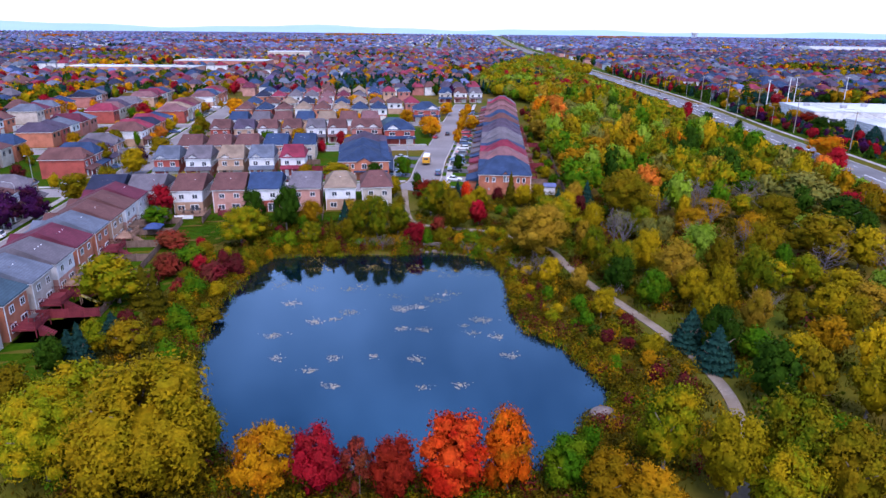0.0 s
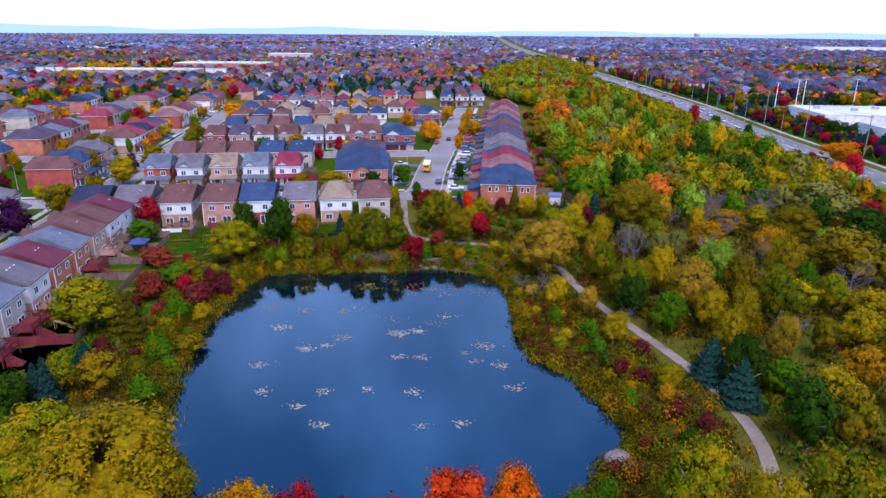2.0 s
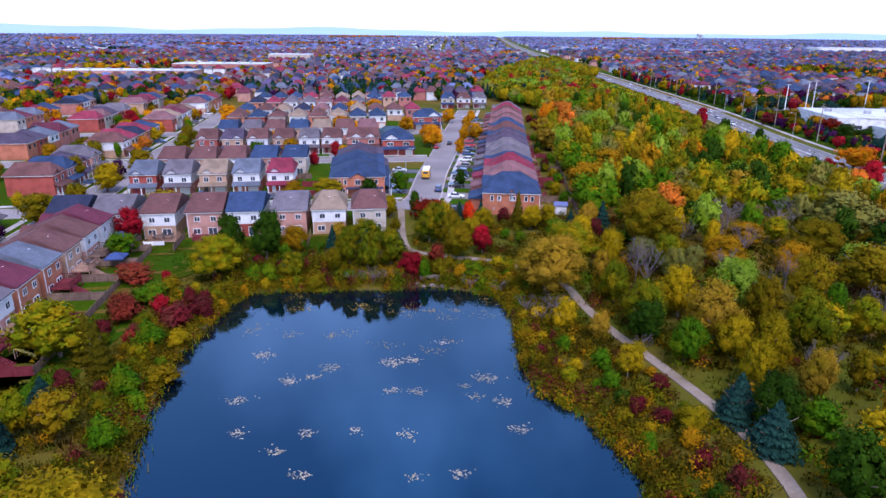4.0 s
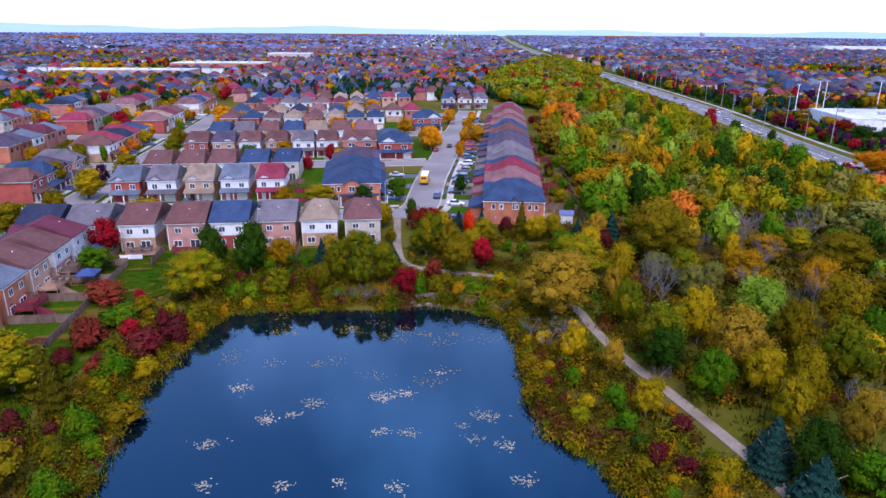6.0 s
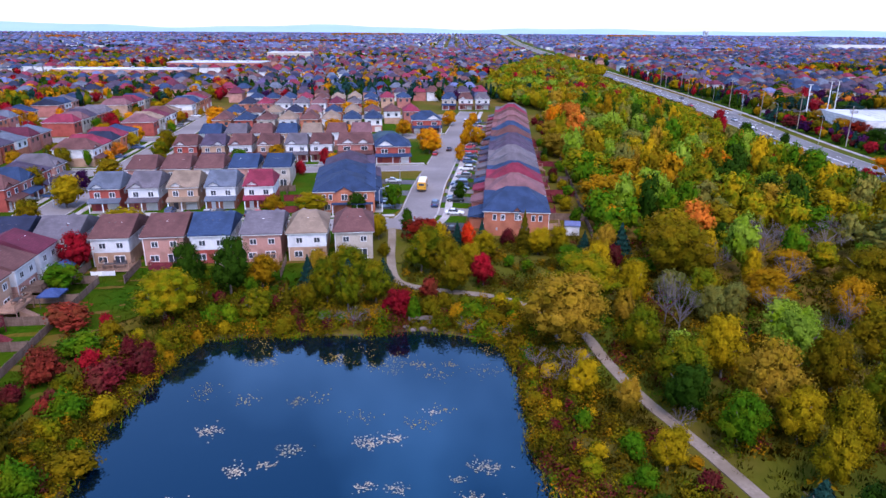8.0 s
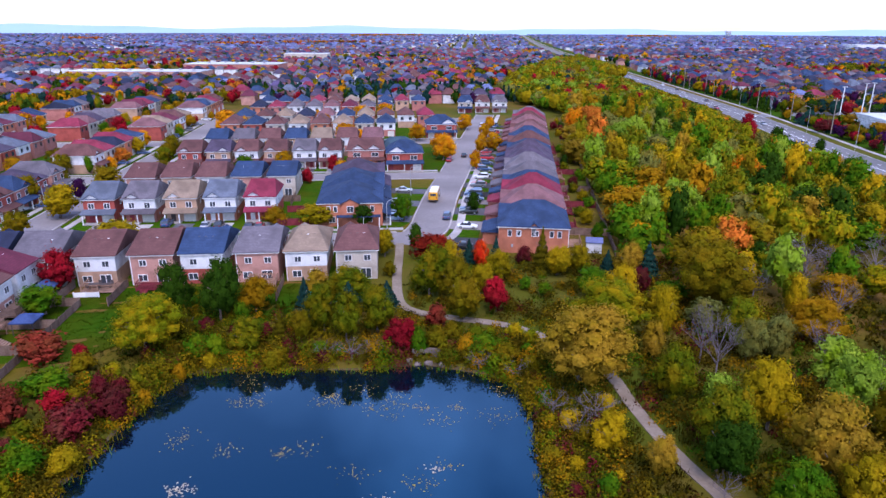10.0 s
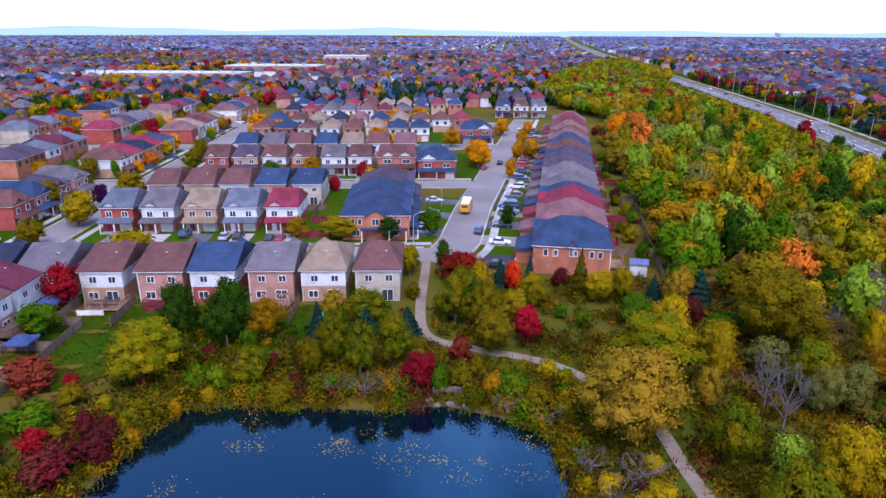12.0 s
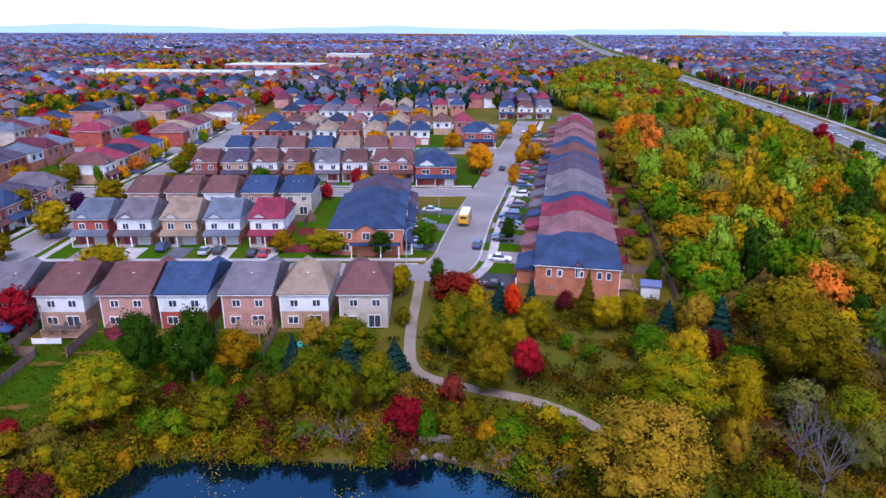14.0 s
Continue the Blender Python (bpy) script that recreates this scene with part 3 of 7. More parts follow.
def trunk_mesh(seed, bare=False):
    """A tapered trunk with limbs, two metres high in all, that reaches into the crown."""
    rng = random.Random(seed)
    pieces, tips = [limb((0, 0, -0.15), (0.02, 0.01, 0.5), 0.05 if bare else 0.075, 0.036 if bare else 0.055, 8), limb((0.02, 0.01, 0.48), (0, 0.03, 1.2), 0.036 if bare else 0.056, 0.018 if bare else 0.03, 7)], []
    for i in range(16 if bare else 8):
        a, h = i * 2.4 + rng.uniform(-0.4, 0.4), rng.uniform(0.4, 1.15)
        end = (math.cos(a) * rng.uniform(0.4, 0.7), math.sin(a) * rng.uniform(0.4, 0.7), h + rng.uniform(0.3, 0.75))
        pieces.append(limb((0.01, 0.01, h), end, 0.018 if bare else 0.028, 0.007 if bare else 0.012, 5))
        tips.append(end)
    if bare:
        for e in tips:
            for k in range(5):
                q = (e[0] * rng.uniform(0.9, 1.5) + rng.uniform(-0.15, 0.15), e[1] * rng.uniform(0.9, 1.5) + rng.uniform(-0.15, 0.15), min(e[2] + rng.uniform(0.05, 0.5), 2.0))
                pieces.append(limb(e, q, 0.007, 0.003, 3))
                for _ in range(4):
                    q2 = (q[0] + rng.uniform(-0.16, 0.16), q[1] + rng.uniform(-0.16, 0.16), q[2] + rng.uniform(-0.05, 0.2))
                    pieces.append(limb(q, q2, 0.0035, 0.002, 3))
    return joined(pieces)


CROWNS, MASS = {}, []
for shape, n_of, sprays, size in (("round", 5, 1900, 0.047), ("oval", 4, 1600, 0.047), ("willow", 1, 22000, 0.019), ("shrub", 5, 1200, 0.058), ("cone", 3, 2200, 0.055), ("sparse", 2, 4200, 0.036), ("fine", 5, 4900, 0.031), ("vast", 3, 13000, 0.020)):
    for i in range(n_of):
        made = crown_mesh(100 + i * 7 + len(shape), shape, sprays, size)
        CROWNS.setdefault(shape, []).append(leaf_mesh("crown", *made, LEAF["olive"]))
for i in range(5):
    MASS.append(crown_mesh(300 + i, "mass", 620, 0.072))
TRUNKS = [mesh_of("trunk", *trunk_mesh(i), BARK, True) for i in range(3)]
BARE = [mesh_of("branches", *trunk_mesh(20 + i, True), PALE_BARK, True) for i in range(2)]
LOOK = {"yellowgreen": "yellow-green", "olive": "olive-brown", "yellowolive": "yellow", "olivegreen": "olive-green", "green": "fresh green", "palegreen": "pale green", "greygreen": "grey-green", "darkgreen": "dark green",
        "gold": "golden yellow", "orangegold": "orange-gold", "goldbrown": "golden brown", "tan": "tan-brown", "orange": "orange", "salmon": "salmon-orange", "rust": "rust-orange", "scarlet": "bright scarlet", "crimson": "crimson",
        "rose": "dull rose-red", "darkred": "dark red", "maroon": "maroon", "plum": "dark plum", "spruce": "blue-green", "cedar": "olive-green", "willow": "olive-yellow", "bare": "bare grey"}
TREE_AT = []


def tree(x, y, high, wide, kind, where="by the pond", fine=False):
    """One tree or bush: an uneven crown of leaf sprays on a tapered trunk with limbs."""
    rng = random.Random(int(x * 31 + y * 17))
    z = float(ground_z(x, y))
    TREE_AT.append((x, y, wide))
    if kind == "spruce":
        wide, high = wide * 1.3, high * 0.9
    conifer, bush = kind in ("spruce", "cedar"), high <= 5.0
    if kind == "bare":
        ob = holder("bare_tree", pose(x, y, z - 0.05, 0, 0, rng.uniform(0, 360)), "leafless tree with pale grey branches " + where, "tree")
        b = part("bare_crown", rng.choice(BARE), ob)
        b.scale = (wide / 1.9, wide / 1.9, high / 2.2)
        return ob
    name, cat = ("conifer", "tree") if conifer else ("bush", "bush") if bush else ("tree", "tree")
    label = f"{LOOK[kind]} {'conifer' if conifer else 'autumn bush' if bush else 'autumn tree'} {where}"
    ob = holder(name, pose(x, y, z - 0.05, 0, 0, rng.uniform(0, 360)), label, cat)
    shape = "cone" if conifer else "willow" if kind == "willow" else "shrub" if bush else "sparse" if kind == "rose" and high > 6 and fine else "oval" if high > wide * 1.35 and not fine else "vast" if fine and wide > 8.5 else "fine" if fine else "round"
    foot = 0.03 if conifer or bush else 0.07 if kind != "willow" else 0.04
    if not bush:
        t = part("trunk", TRUNKS[rng.randrange(3)], ob)
        t.scale = (wide / 2.2, wide / 2.2, high * 0.42)
    c = part("crown", rng.choice(CROWNS[shape]), ob, (0, 0, high * foot))
    k = wide / 2 * (1.02 if shape != "cone" else 1.0)
    c.scale = (k, k * rng.uniform(0.9, 1.1), high * (1 - foot) / (2.0 if shape != "shrub" else 1.72))
    c.material_slots[0].link = "OBJECT"
    c.material_slots[0].material = LEAF[kind]
    return ob


NEAR_SHORE = [
    (-32.9, 49.4, 13, 14.3, 'willow'), (-20.3, 48.3, 8, 6.3, 'orangegold'), (-14.9, 49.3, 8, 5.5, 'crimson'), (-11.2, 49.4, 7, 3.1, 'rose'), (-8.0, 48.8, 8, 5.1, 'darkred'),
    (-2.4, 49.6, 9, 7.2, 'scarlet'), (2.9, 51.3, 10, 5.9, 'rust'), (8.3, 51.7, 6, 4.8, 'green'), (18.5, 54.7, 10, 6.4, 'yellowgreen'), (23.8, 51.7, 10, 6.6, 'yellowolive'),
    (12.3, 49.2, 6, 5.2, 'goldbrown'), (30.3, 52.2, 11, 8.2, 'olivegreen'), (33.7, 49.7, 10, 6.8, 'olive'), (-41.6, 48.5, 10, 10.0, 'yellowgreen'), (-29.8, 54.4, 7, 6.3, 'yellowgreen'),
    (16.6, 47.5, 6, 5.6, 'goldbrown'), (11.5, 58.4, 4, 3.0, 'green'), (26.9, 48.7, 8, 6.2, 'yellowgreen'),
]
LEFT_BANK = [
    (-58.0, 90.2, 8.5, 10.5, 'yellowgreen'), (-53.3, 89.4, 7, 5.3, 'cedar'), (-52.1, 78.3, 4.5, 3.7, 'spruce'), (-54.2, 67.2, 5.5, 4.2, 'darkgreen'), (-53.5, 70.6, 5.5, 3.7, 'spruce'),
    (-51.6, 72.4, 5.5, 4.5, 'yellowgreen'), (-52.1, 59.2, 6, 5.7, 'olive'), (-44.7, 60.2, 7, 7.7, 'yellowgreen'), (-46.9, 73.0, 5.4, 6.0, 'olive'), (-61.7, 116.5, 4, 7.4, 'rose'),
    (-55.0, 108.7, 4, 6.9, 'green'), (-57.5, 104.0, 4, 4.2, 'rose'), (-47.4, 102.9, 4, 6.6, 'maroon'), (-51.2, 104.6, 3.5, 3.6, 'crimson'), (-46.0, 106.6, 3.6, 4.9, 'maroon'),
    (-44.6, 96.8, 3, 3.7, 'yellowolive'), (-47.9, 94.9, 4, 4.9, 'green'), (-44.3, 82.1, 4.6, 4.7, 'green'),
]
LEFT_BANK_B = [
    (-42.5, 87.4, 2.8, 5.3, 'olive'), (-71.1, 130.1, 5.2, 6.4, 'green'), (-77.8, 143.2, 7, 6.4, 'crimson'), (-49.6, 86.1, 8, 4.2, 'cedar'), (-50.6, 68.7, 8, 3.2, 'spruce'),
    (-54.5, 101.5, 4.8, 5.0, 'rose'), (-79.8, 150.3, 6.5, 5.6, 'crimson'), (-41.3, 72.1, 4, 4.4, 'green'),
]
FAR_SHORE = [
    (-49.5, 121.0, 8, 10.0, 'yellowgreen'), (-50.2, 132.3, 9, 5.6, 'darkgreen'), (-43.5, 131.7, 10, 6.5, 'darkgreen'), (-39.3, 135.1, 6, 5.7, 'goldbrown'), (-45.5, 125.2, 5.2, 3.8, 'cedar'),
    (-42.1, 120.8, 4, 3.8, 'green'), (-39.5, 121.7, 4, 3.1, 'green'), (-36.2, 123.3, 5.5, 5.3, 'olivegreen'), (-38.9, 129.6, 4.5, 2.7, 'green'), (-39.5, 119.4, 2.5, 2.3, 'yellowolive'),
    (-42.4, 116.3, 2.6, 2.1, 'goldbrown'), (-34.1, 126.4, 3, 2.2, 'maroon'), (-30.8, 121.1, 3, 3.9, 'olive'), (-29.8, 123.3, 3, 2.0, 'maroon'), (-29.2, 126.6, 5.2, 3.2, 'olive'),
    (-32.2, 126.6, 5.2, 2.6, 'cedar'), (-55.9, 116.3, 3, 2.5, 'crimson'), (-46.3, 109.5, 3.5, 3.2, 'maroon'), (-48.6, 109.1, 3.5, 3.2, 'maroon'), (-43.4, 109.9, 2.6, 2.1, 'goldbrown'),
]
FAR_SHORE_B = [
    (-45.4, 111.4, 2.6, 1.8, 'yellowolive'), (-45.6, 113.5, 3.2, 4.0, 'olivegreen'), (-31.2, 135.0, 7, 3.1, 'spruce'), (-32.0, 144.1, 4.5, 4.1, 'tan'), (-26.0, 141.7, 6, 7.6, 'olivegreen'),
    (-25.0, 137.9, 5.2, 4.8, 'spruce'), (-19.1, 139.1, 5.2, 3.7, 'spruce'), (-26.5, 129.3, 8, 4.9, 'olivegreen'), (-22.7, 127.2, 8, 4.7, 'olivegreen'), (-18.8, 130.1, 8, 5.4, 'olivegreen'),
    (-15.1, 126.5, 5.2, 5.0, 'crimson'), (-11.9, 125.9, 4.8, 2.6, 'green'), (-10.5, 133.3, 4, 4.0, 'rose'), (-9.9, 127.4, 4, 3.8, 'olive'),
]
PATH_GARDENS = [
    (-13.1, 144.9, 9, 7.3, 'olivegreen'), (-9.2, 142.9, 8, 6.0, 'olive'), (-9.9, 154.4, 7, 3.7, 'gold'), (-14.6, 164.1, 5, 9.3, 'darkred'), (-5.0, 157.9, 6, 3.6, 'scarlet'),
    (-4.7, 146.2, 6, 4.9, 'yellowolive'), (-1.6, 152.7, 6, 4.6, 'yellowolive'), (-1.8, 139.9, 6, 4.6, 'crimson'), (-6.9, 136.3, 7, 6.3, 'olive'), (-7.6, 160.1, 6, 3.0, 'spruce'),
    (-2.7, 162.2, 6, 2.5, 'spruce'), (-2.7, 127.1, 3, 5.3, 'green'), (-5.5, 126.6, 3, 2.9, 'goldbrown'), (0.2, 124.7, 3, 4.1, 'olive'), (-21.4, 153.2, 3, 3.2, 'olive'),
    (-24.2, 165.6, 5.2, 3.4, 'yellowolive'), (8.6, 157.1, 6, 5.7, 'gold'), (12.9, 157.9, 6, 4.3, 'yellowolive'), (5.9, 160.9, 8, 3.8, 'cedar'), (2.3, 162.3, 4, 3.4, 'maroon'),
]
PATH_GARDENS_B = [
    (14.2, 147.7, 5.2, 5.9, 'green'), (6.2, 147.2, 2.6, 2.6, 'green'), (3.0, 149.8, 2.5, 2.8, 'green'), (24.3, 156.6, 8, 4.0, 'spruce'), (17.7, 159.1, 5.2, 2.7, 'spruce'),
    (20.7, 157.1, 7, 5.1, 'tan'), (25.0, 167.5, 8, 5.0, 'orangegold'), (17.6, 142.8, 8, 5.5, 'gold'), (21.4, 148.3, 6, 3.6, 'maroon'), (15.3, 133.2, 9, 11.9, 'yellowgreen'),
    (22.5, 133.3, 8, 3.5, 'gold'), (9.4, 119.8, 11, 13.2, 'tan'), (19.6, 125.8, 6, 3.4, 'tan'), (33.6, 145.6, 12, 13.3, 'olive'), (26.8, 149.3, 3, 6.8, 'green'),
    (26.8, 122.4, 9, 5.0, 'bare'), (32.1, 127.3, 7, 4.5, 'greygreen'),
]
WOOD_EDGE = [
    (11.0, 104.9, 5.2, 4.0, 'gold'), (10.6, 98.4, 3, 2.5, 'green'), (14.9, 93.4, 3.5, 3.1, 'green'), (15.7, 89.0, 3, 2.8, 'green'), (18.1, 91.6, 5.2, 4.1, 'yellowolive'),
    (15.6, 101.6, 5.2, 3.4, 'tan'), (21.2, 98.5, 3, 3.3, 'bare'), (17.9, 84.1, 2.5, 2.7, 'maroon'), (20.4, 82.1, 2, 2.6, 'maroon'), (23.1, 79.8, 4, 3.8, 'yellowolive'),
    (20.2, 116.0, 8, 5.4, 'olivegreen'), (22.7, 106.2, 9, 6.6, 'olivegreen'), (22.0, 101.8, 7, 5.4, 'darkgreen'), (29.4, 111.2, 9, 6.0, 'gold'), (38.9, 112.1, 10, 7.1, 'palegreen'),
    (32.2, 102.3, 10, 7.5, 'tan'), (33.1, 97.5, 7, 5.2, 'yellowolive'), (26.3, 96.0, 7, 5.1, 'green'), (36.7, 93.8, 9, 5.0, 'yellowolive'), (33.1, 90.2, 7, 4.3, 'yellowolive'),
]
WOOD_EDGE_B = [
    (39.1, 87.5, 8, 4.4, 'tan'), (29.5, 84.5, 6, 4.3, 'spruce'), (31.9, 80.2, 8, 5.2, 'darkgreen'), (41.3, 108.0, 9, 5.9, 'olive'), (44.5, 99.9, 10, 7.2, 'olivegreen'),
    (51.1, 115.6, 10, 7.2, 'olive'), (53.6, 128.8, 8, 6.9, 'goldbrown'), (61.7, 141.6, 9, 12.0, 'olive'), (25.8, 126.2, 9, 5.4, 'bare'), (32.1, 131.5, 8, 6.2, 'olivegreen'),
    (35.7, 128.3, 7, 5.1, 'greygreen'), (43.1, 141.1, 8, 3.2, 'gold'), (43.6, 134.0, 7, 7.6, 'goldbrown'), (49.5, 154.3, 8, 6.7, 'bare'), (55.9, 157.2, 8, 5.7, 'bare'),
]
WOOD_NEAR = [
    (62.8, 122.5, 10, 14.1, 'olive'), (69.4, 117.9, 9, 7.5, 'yellowolive'), (52.9, 87.6, 8, 5.8, 'olive'), (49.2, 75.9, 9, 5.7, 'gold'), (44.2, 66.5, 9, 6.4, 'yellowolive'),
    (34.6, 68.0, 9, 6.6, 'darkgreen'), (38.6, 67.6, 9, 6.5, 'olive'), (76.2, 158.0, 10, 16.1, 'greygreen'), (28.3, 82.4, 6, 3.9, 'spruce'), (30.6, 77.2, 7, 5.1, 'spruce'),
    (24.7, 70.6, 3, 2.1, 'maroon'), (53.7, 163.3, 7, 8.6, 'bare'), (63.6, 159.7, 7, 8.4, 'bare'), (52.4, 147.6, 6, 7.8, 'goldbrown'), (70.9, 168.4, 7, 8.8, 'bare'),
    (78.4, 141.3, 9, 11.1, 'darkgreen'), (91.7, 159.8, 8, 8.3, 'goldbrown'),
]
WOOD_MID = [
    (63.4, 229.4, 10, 9.8, 'orange'), (86.9, 242.3, 8, 6.6, 'darkred'), (91.9, 233.2, 10, 8.3, 'green'), (92.5, 245.5, 8, 6.7, 'goldbrown'), (117.9, 236.7, 8, 14.0, 'orange'),
    (110.1, 212.3, 7, 7.2, 'crimson'), (101.1, 202.2, 7, 6.2, 'salmon'), (104.0, 224.0, 6, 4.9, 'crimson'), (37.5, 191.0, 10, 9.3, 'palegreen'), (34.1, 208.1, 10, 12.6, 'goldbrown'),
    (68.6, 292.6, 9, 9.9, 'darkgreen'), (99.8, 344.2, 8, 6.9, 'crimson'), (47.0, 263.7, 10, 9.9, 'greygreen'), (75.2, 182.2, 9, 9.4, 'yellowolive'), (74.5, 202.6, 9, 9.4, 'olivegreen'),
    (101.3, 275.3, 8, 5.6, 'darkgreen'), (97.7, 304.6, 8, 6.7, 'darkgreen'), (46.2, 197.1, 8, 6.8, 'rose'), (77.7, 276.5, 9, 11.7, 'olivegreen'), (84.7, 254.7, 9, 11.7, 'green'),
]
WOOD_MID_B = [
    (33.8, 158.4, 10, 11.7, 'olive'), (40.6, 170.9, 9, 6.9, 'yellowolive'), (46.4, 168.3, 9, 9.4, 'olive'), (30.7, 337.1, 11, 9.2, 'salmon'), (22.3, 295.0, 9, 12.6, 'tan'),
    (62.9, 455.2, 11, 9.9, 'crimson'), (22.2, 260.4, 9, 11.7, 'tan'), (26.0, 224.3, 10, 16.3, 'yellowgreen'), (26.5, 189.6, 10, 13.2, 'goldbrown'), (38.7, 299.6, 11, 15.3, 'greygreen'),
    (59.0, 187.1, 9, 8.7, 'olivegreen'), (86.6, 192.9, 8, 6.6, 'green'), (32.0, 326.7, 12, 12.4, 'salmon'), (64.4, 405.4, 11, 10.2, 'crimson'), (87.3, 301.1, 10, 6.1, 'crimson'),
    (106.2, 205.6, 9, 7.6, 'crimson'), (21.3, 270.2, 10, 11.5, 'yellowolive'), (36.7, 285.6, 12, 12.1, 'palegreen'), (54.1, 275.5, 10, 10.5, 'green'),
]
ROADSIDE = [
    (142.3, 292.9, 8, 9.8, 'darkgreen'), (148.3, 290.5, 7, 8.2, 'darkgreen'), (147.8, 274.2, 8, 8.7, 'spruce'), (153.7, 272.0, 8, 9.0, 'spruce'), (132.8, 302.3, 4, 5.6, 'maroon'),
    (135.5, 295.7, 3, 4.0, 'maroon'), (132.3, 330.2, 5.4, 7.2, 'plum'), (136.0, 324.3, 6.5, 9.2, 'olive'), (152.6, 328.8, 6, 9.8, 'darkred'), (131.9, 343.4, 6, 8.6, 'maroon'),
    (135.9, 371.1, 8, 10.5, 'spruce'), (152.2, 366.5, 6, 9.1, 'goldbrown'), (149.2, 337.0, 6, 8.4, 'goldbrown'), (133.3, 433.8, 7, 7.9, 'darkgreen'), (141.3, 442.9, 7, 8.1, 'spruce'),
    (131.8, 474.5, 7, 8.7, 'darkgreen'), (129.6, 540.4, 7, 10.7, 'gold'), (133.4, 519.9, 6, 8.6, 'gold'),
]
STREET_TREES = [
    (-120.3, 188.9, 8, 7.6, 'olive'), (-123.9, 207.4, 8, 7.7, 'olive'), (-107.6, 203.9, 8, 8.6, 'olive'), (-104.5, 180.3, 8, 9.1, 'gold'), (-109.6, 195.9, 6, 4.8, 'plum'),
    (-127.1, 225.8, 6, 3.2, 'green'), (-116.6, 254.3, 8, 7.0, 'olive'), (-127.3, 242.5, 5.2, 6.2, 'salmon'), (-131.4, 258.8, 6, 6.7, 'gold'), (-82.4, 166.2, 4.6, 10.5, 'gold'),
    (-131.6, 331.5, 7, 10.8, 'orangegold'), (-144.8, 323.5, 6, 7.7, 'goldbrown'), (-43.2, 182.3, 5.4, 8.4, 'yellowolive'), (-33.2, 182.5, 5.4, 5.0, 'darkgreen'), (-24.7, 188.0, 6.5, 5.7, 'green'),
    (-53.6, 181.7, 4.5, 6.8, 'goldbrown'), (-9.2, 195.8, 6, 4.1, 'darkgreen'), (-23.9, 261.9, 8, 8.3, 'orangegold'), (-22.0, 331.1, 7, 7.8, 'orangegold'), (-8.1, 280.4, 7, 7.1, 'orangegold'),
    (-110.0, 312.8, 6, 5.4, 'yellowgreen'),
]
GARDEN_TREES = [
    (-99.5, 147.5, 8, 9.9, 'olive'), (-103.3, 164.9, 6, 6.1, 'olive'), (-97.7, 216.5, 7, 7.6, 'olive'), (-18.8, 166.9, 6, 3.8, 'darkgreen'), (-24.2, 163.0, 6, 3.7, 'yellowolive'),
    (-25.0, 271.1, 8, 9.3, 'orangegold'), (-58.7, 222.8, 5, 4.1, 'crimson'), (-49.5, 228.4, 6, 5.4, 'orangegold'), (-55.3, 236.9, 6, 4.4, 'crimson'), (-75.2, 138.5, 7.5, 6.6, 'crimson'),
    (-71.7, 240.8, 6, 6.5, 'goldbrown'), (-107.1, 306.4, 7, 5.3, 'yellowgreen'), (-96.7, 303.4, 6, 6.5, 'yellowolive'), (-62.6, 361.8, 8, 10.3, 'orangegold'), (-205.5, 309.5, 6, 6.6, 'orangegold'),
    (-207.1, 302.3, 8, 8.3, 'orangegold'), (-73.5, 352.6, 8, 10.1, 'orangegold'), (-38.8, 299.0, 7, 7.3, 'orangegold'), (-67.8, 296.9, 7, 8.3, 'orangegold'), (-78.1, 186.2, 4, 2.4, 'crimson'),
    (-93.9, 180.3, 5, 2.6, 'yellowgreen'), (-14.1, 164.5, 5, 8.3, 'darkred'), (-57.6, 163.4, 3.5, 2.9, 'darkred'),
]

for spots, where, fine in ((NEAR_SHORE, "on the near shore of the pond", True), (LEFT_BANK + LEFT_BANK_B, "on the grassy pond bank", False), (FAR_SHORE + FAR_SHORE_B, "between the pond and the houses", True), (PATH_GARDENS + PATH_GARDENS_B, "beside the footpath", True),
                           (WOOD_EDGE + WOOD_EDGE_B, "at the edge of the wood", True), (WOOD_NEAR, "in the wood beside the footpath", False), (WOOD_MID + WOOD_MID_B, "in the wood", False), (STREET_TREES, "beside a residential street", False), (ROADSIDE, "on the verge of the arterial road", False), (GARDEN_TREES, "in a house garden", False)):
    for x, y, high, wide, kind in spots:
        tree(x, y, high, wide, kind, where, fine)

# bushes along the banks
rng = random.Random(77)
for n_b, (x0, x1, y0, y1), kinds in ((26, (-60, -40, 78, 116), ["green", "green", "yellowgreen", "olivegreen", "maroon", "rose", "maroon", "goldbrown", "olive"]), (22, (-46, 4, 120, 131), ["green", "yellowgreen", "olive", "olivegreen", "goldbrown", "darkgreen", "maroon"]),
                             (24, (4, 24, 68, 122), ["green", "yellowgreen", "gold", "olivegreen", "olive", "goldbrown", "maroon", "darkgreen"])):
    made = tries = 0
    while made < n_b and tries < 900:
        tries += 1
        x, y, r = rng.uniform(x0, x1), rng.uniform(y0, y1), rng.uniform(1.6, 3.6)
        if not 1.0 < float(pond_distance(x, y)) < 13 or min((x - q.x) ** 2 + (y - q.y) ** 2 for q in WAY) < 7 or any((x - a) ** 2 + (y - b) ** 2 < (0.4 * (w + r)) ** 2 for a, b, w in TREE_AT):
            continue
        tree(x, y, r * rng.uniform(0.7, 1.05), r, rng.choice(kinds), "on the pond bank")
        made += 1


def road_x(line, y):
    return float(np.interp(y, [p.y for p in line], [p.x for p in line]))


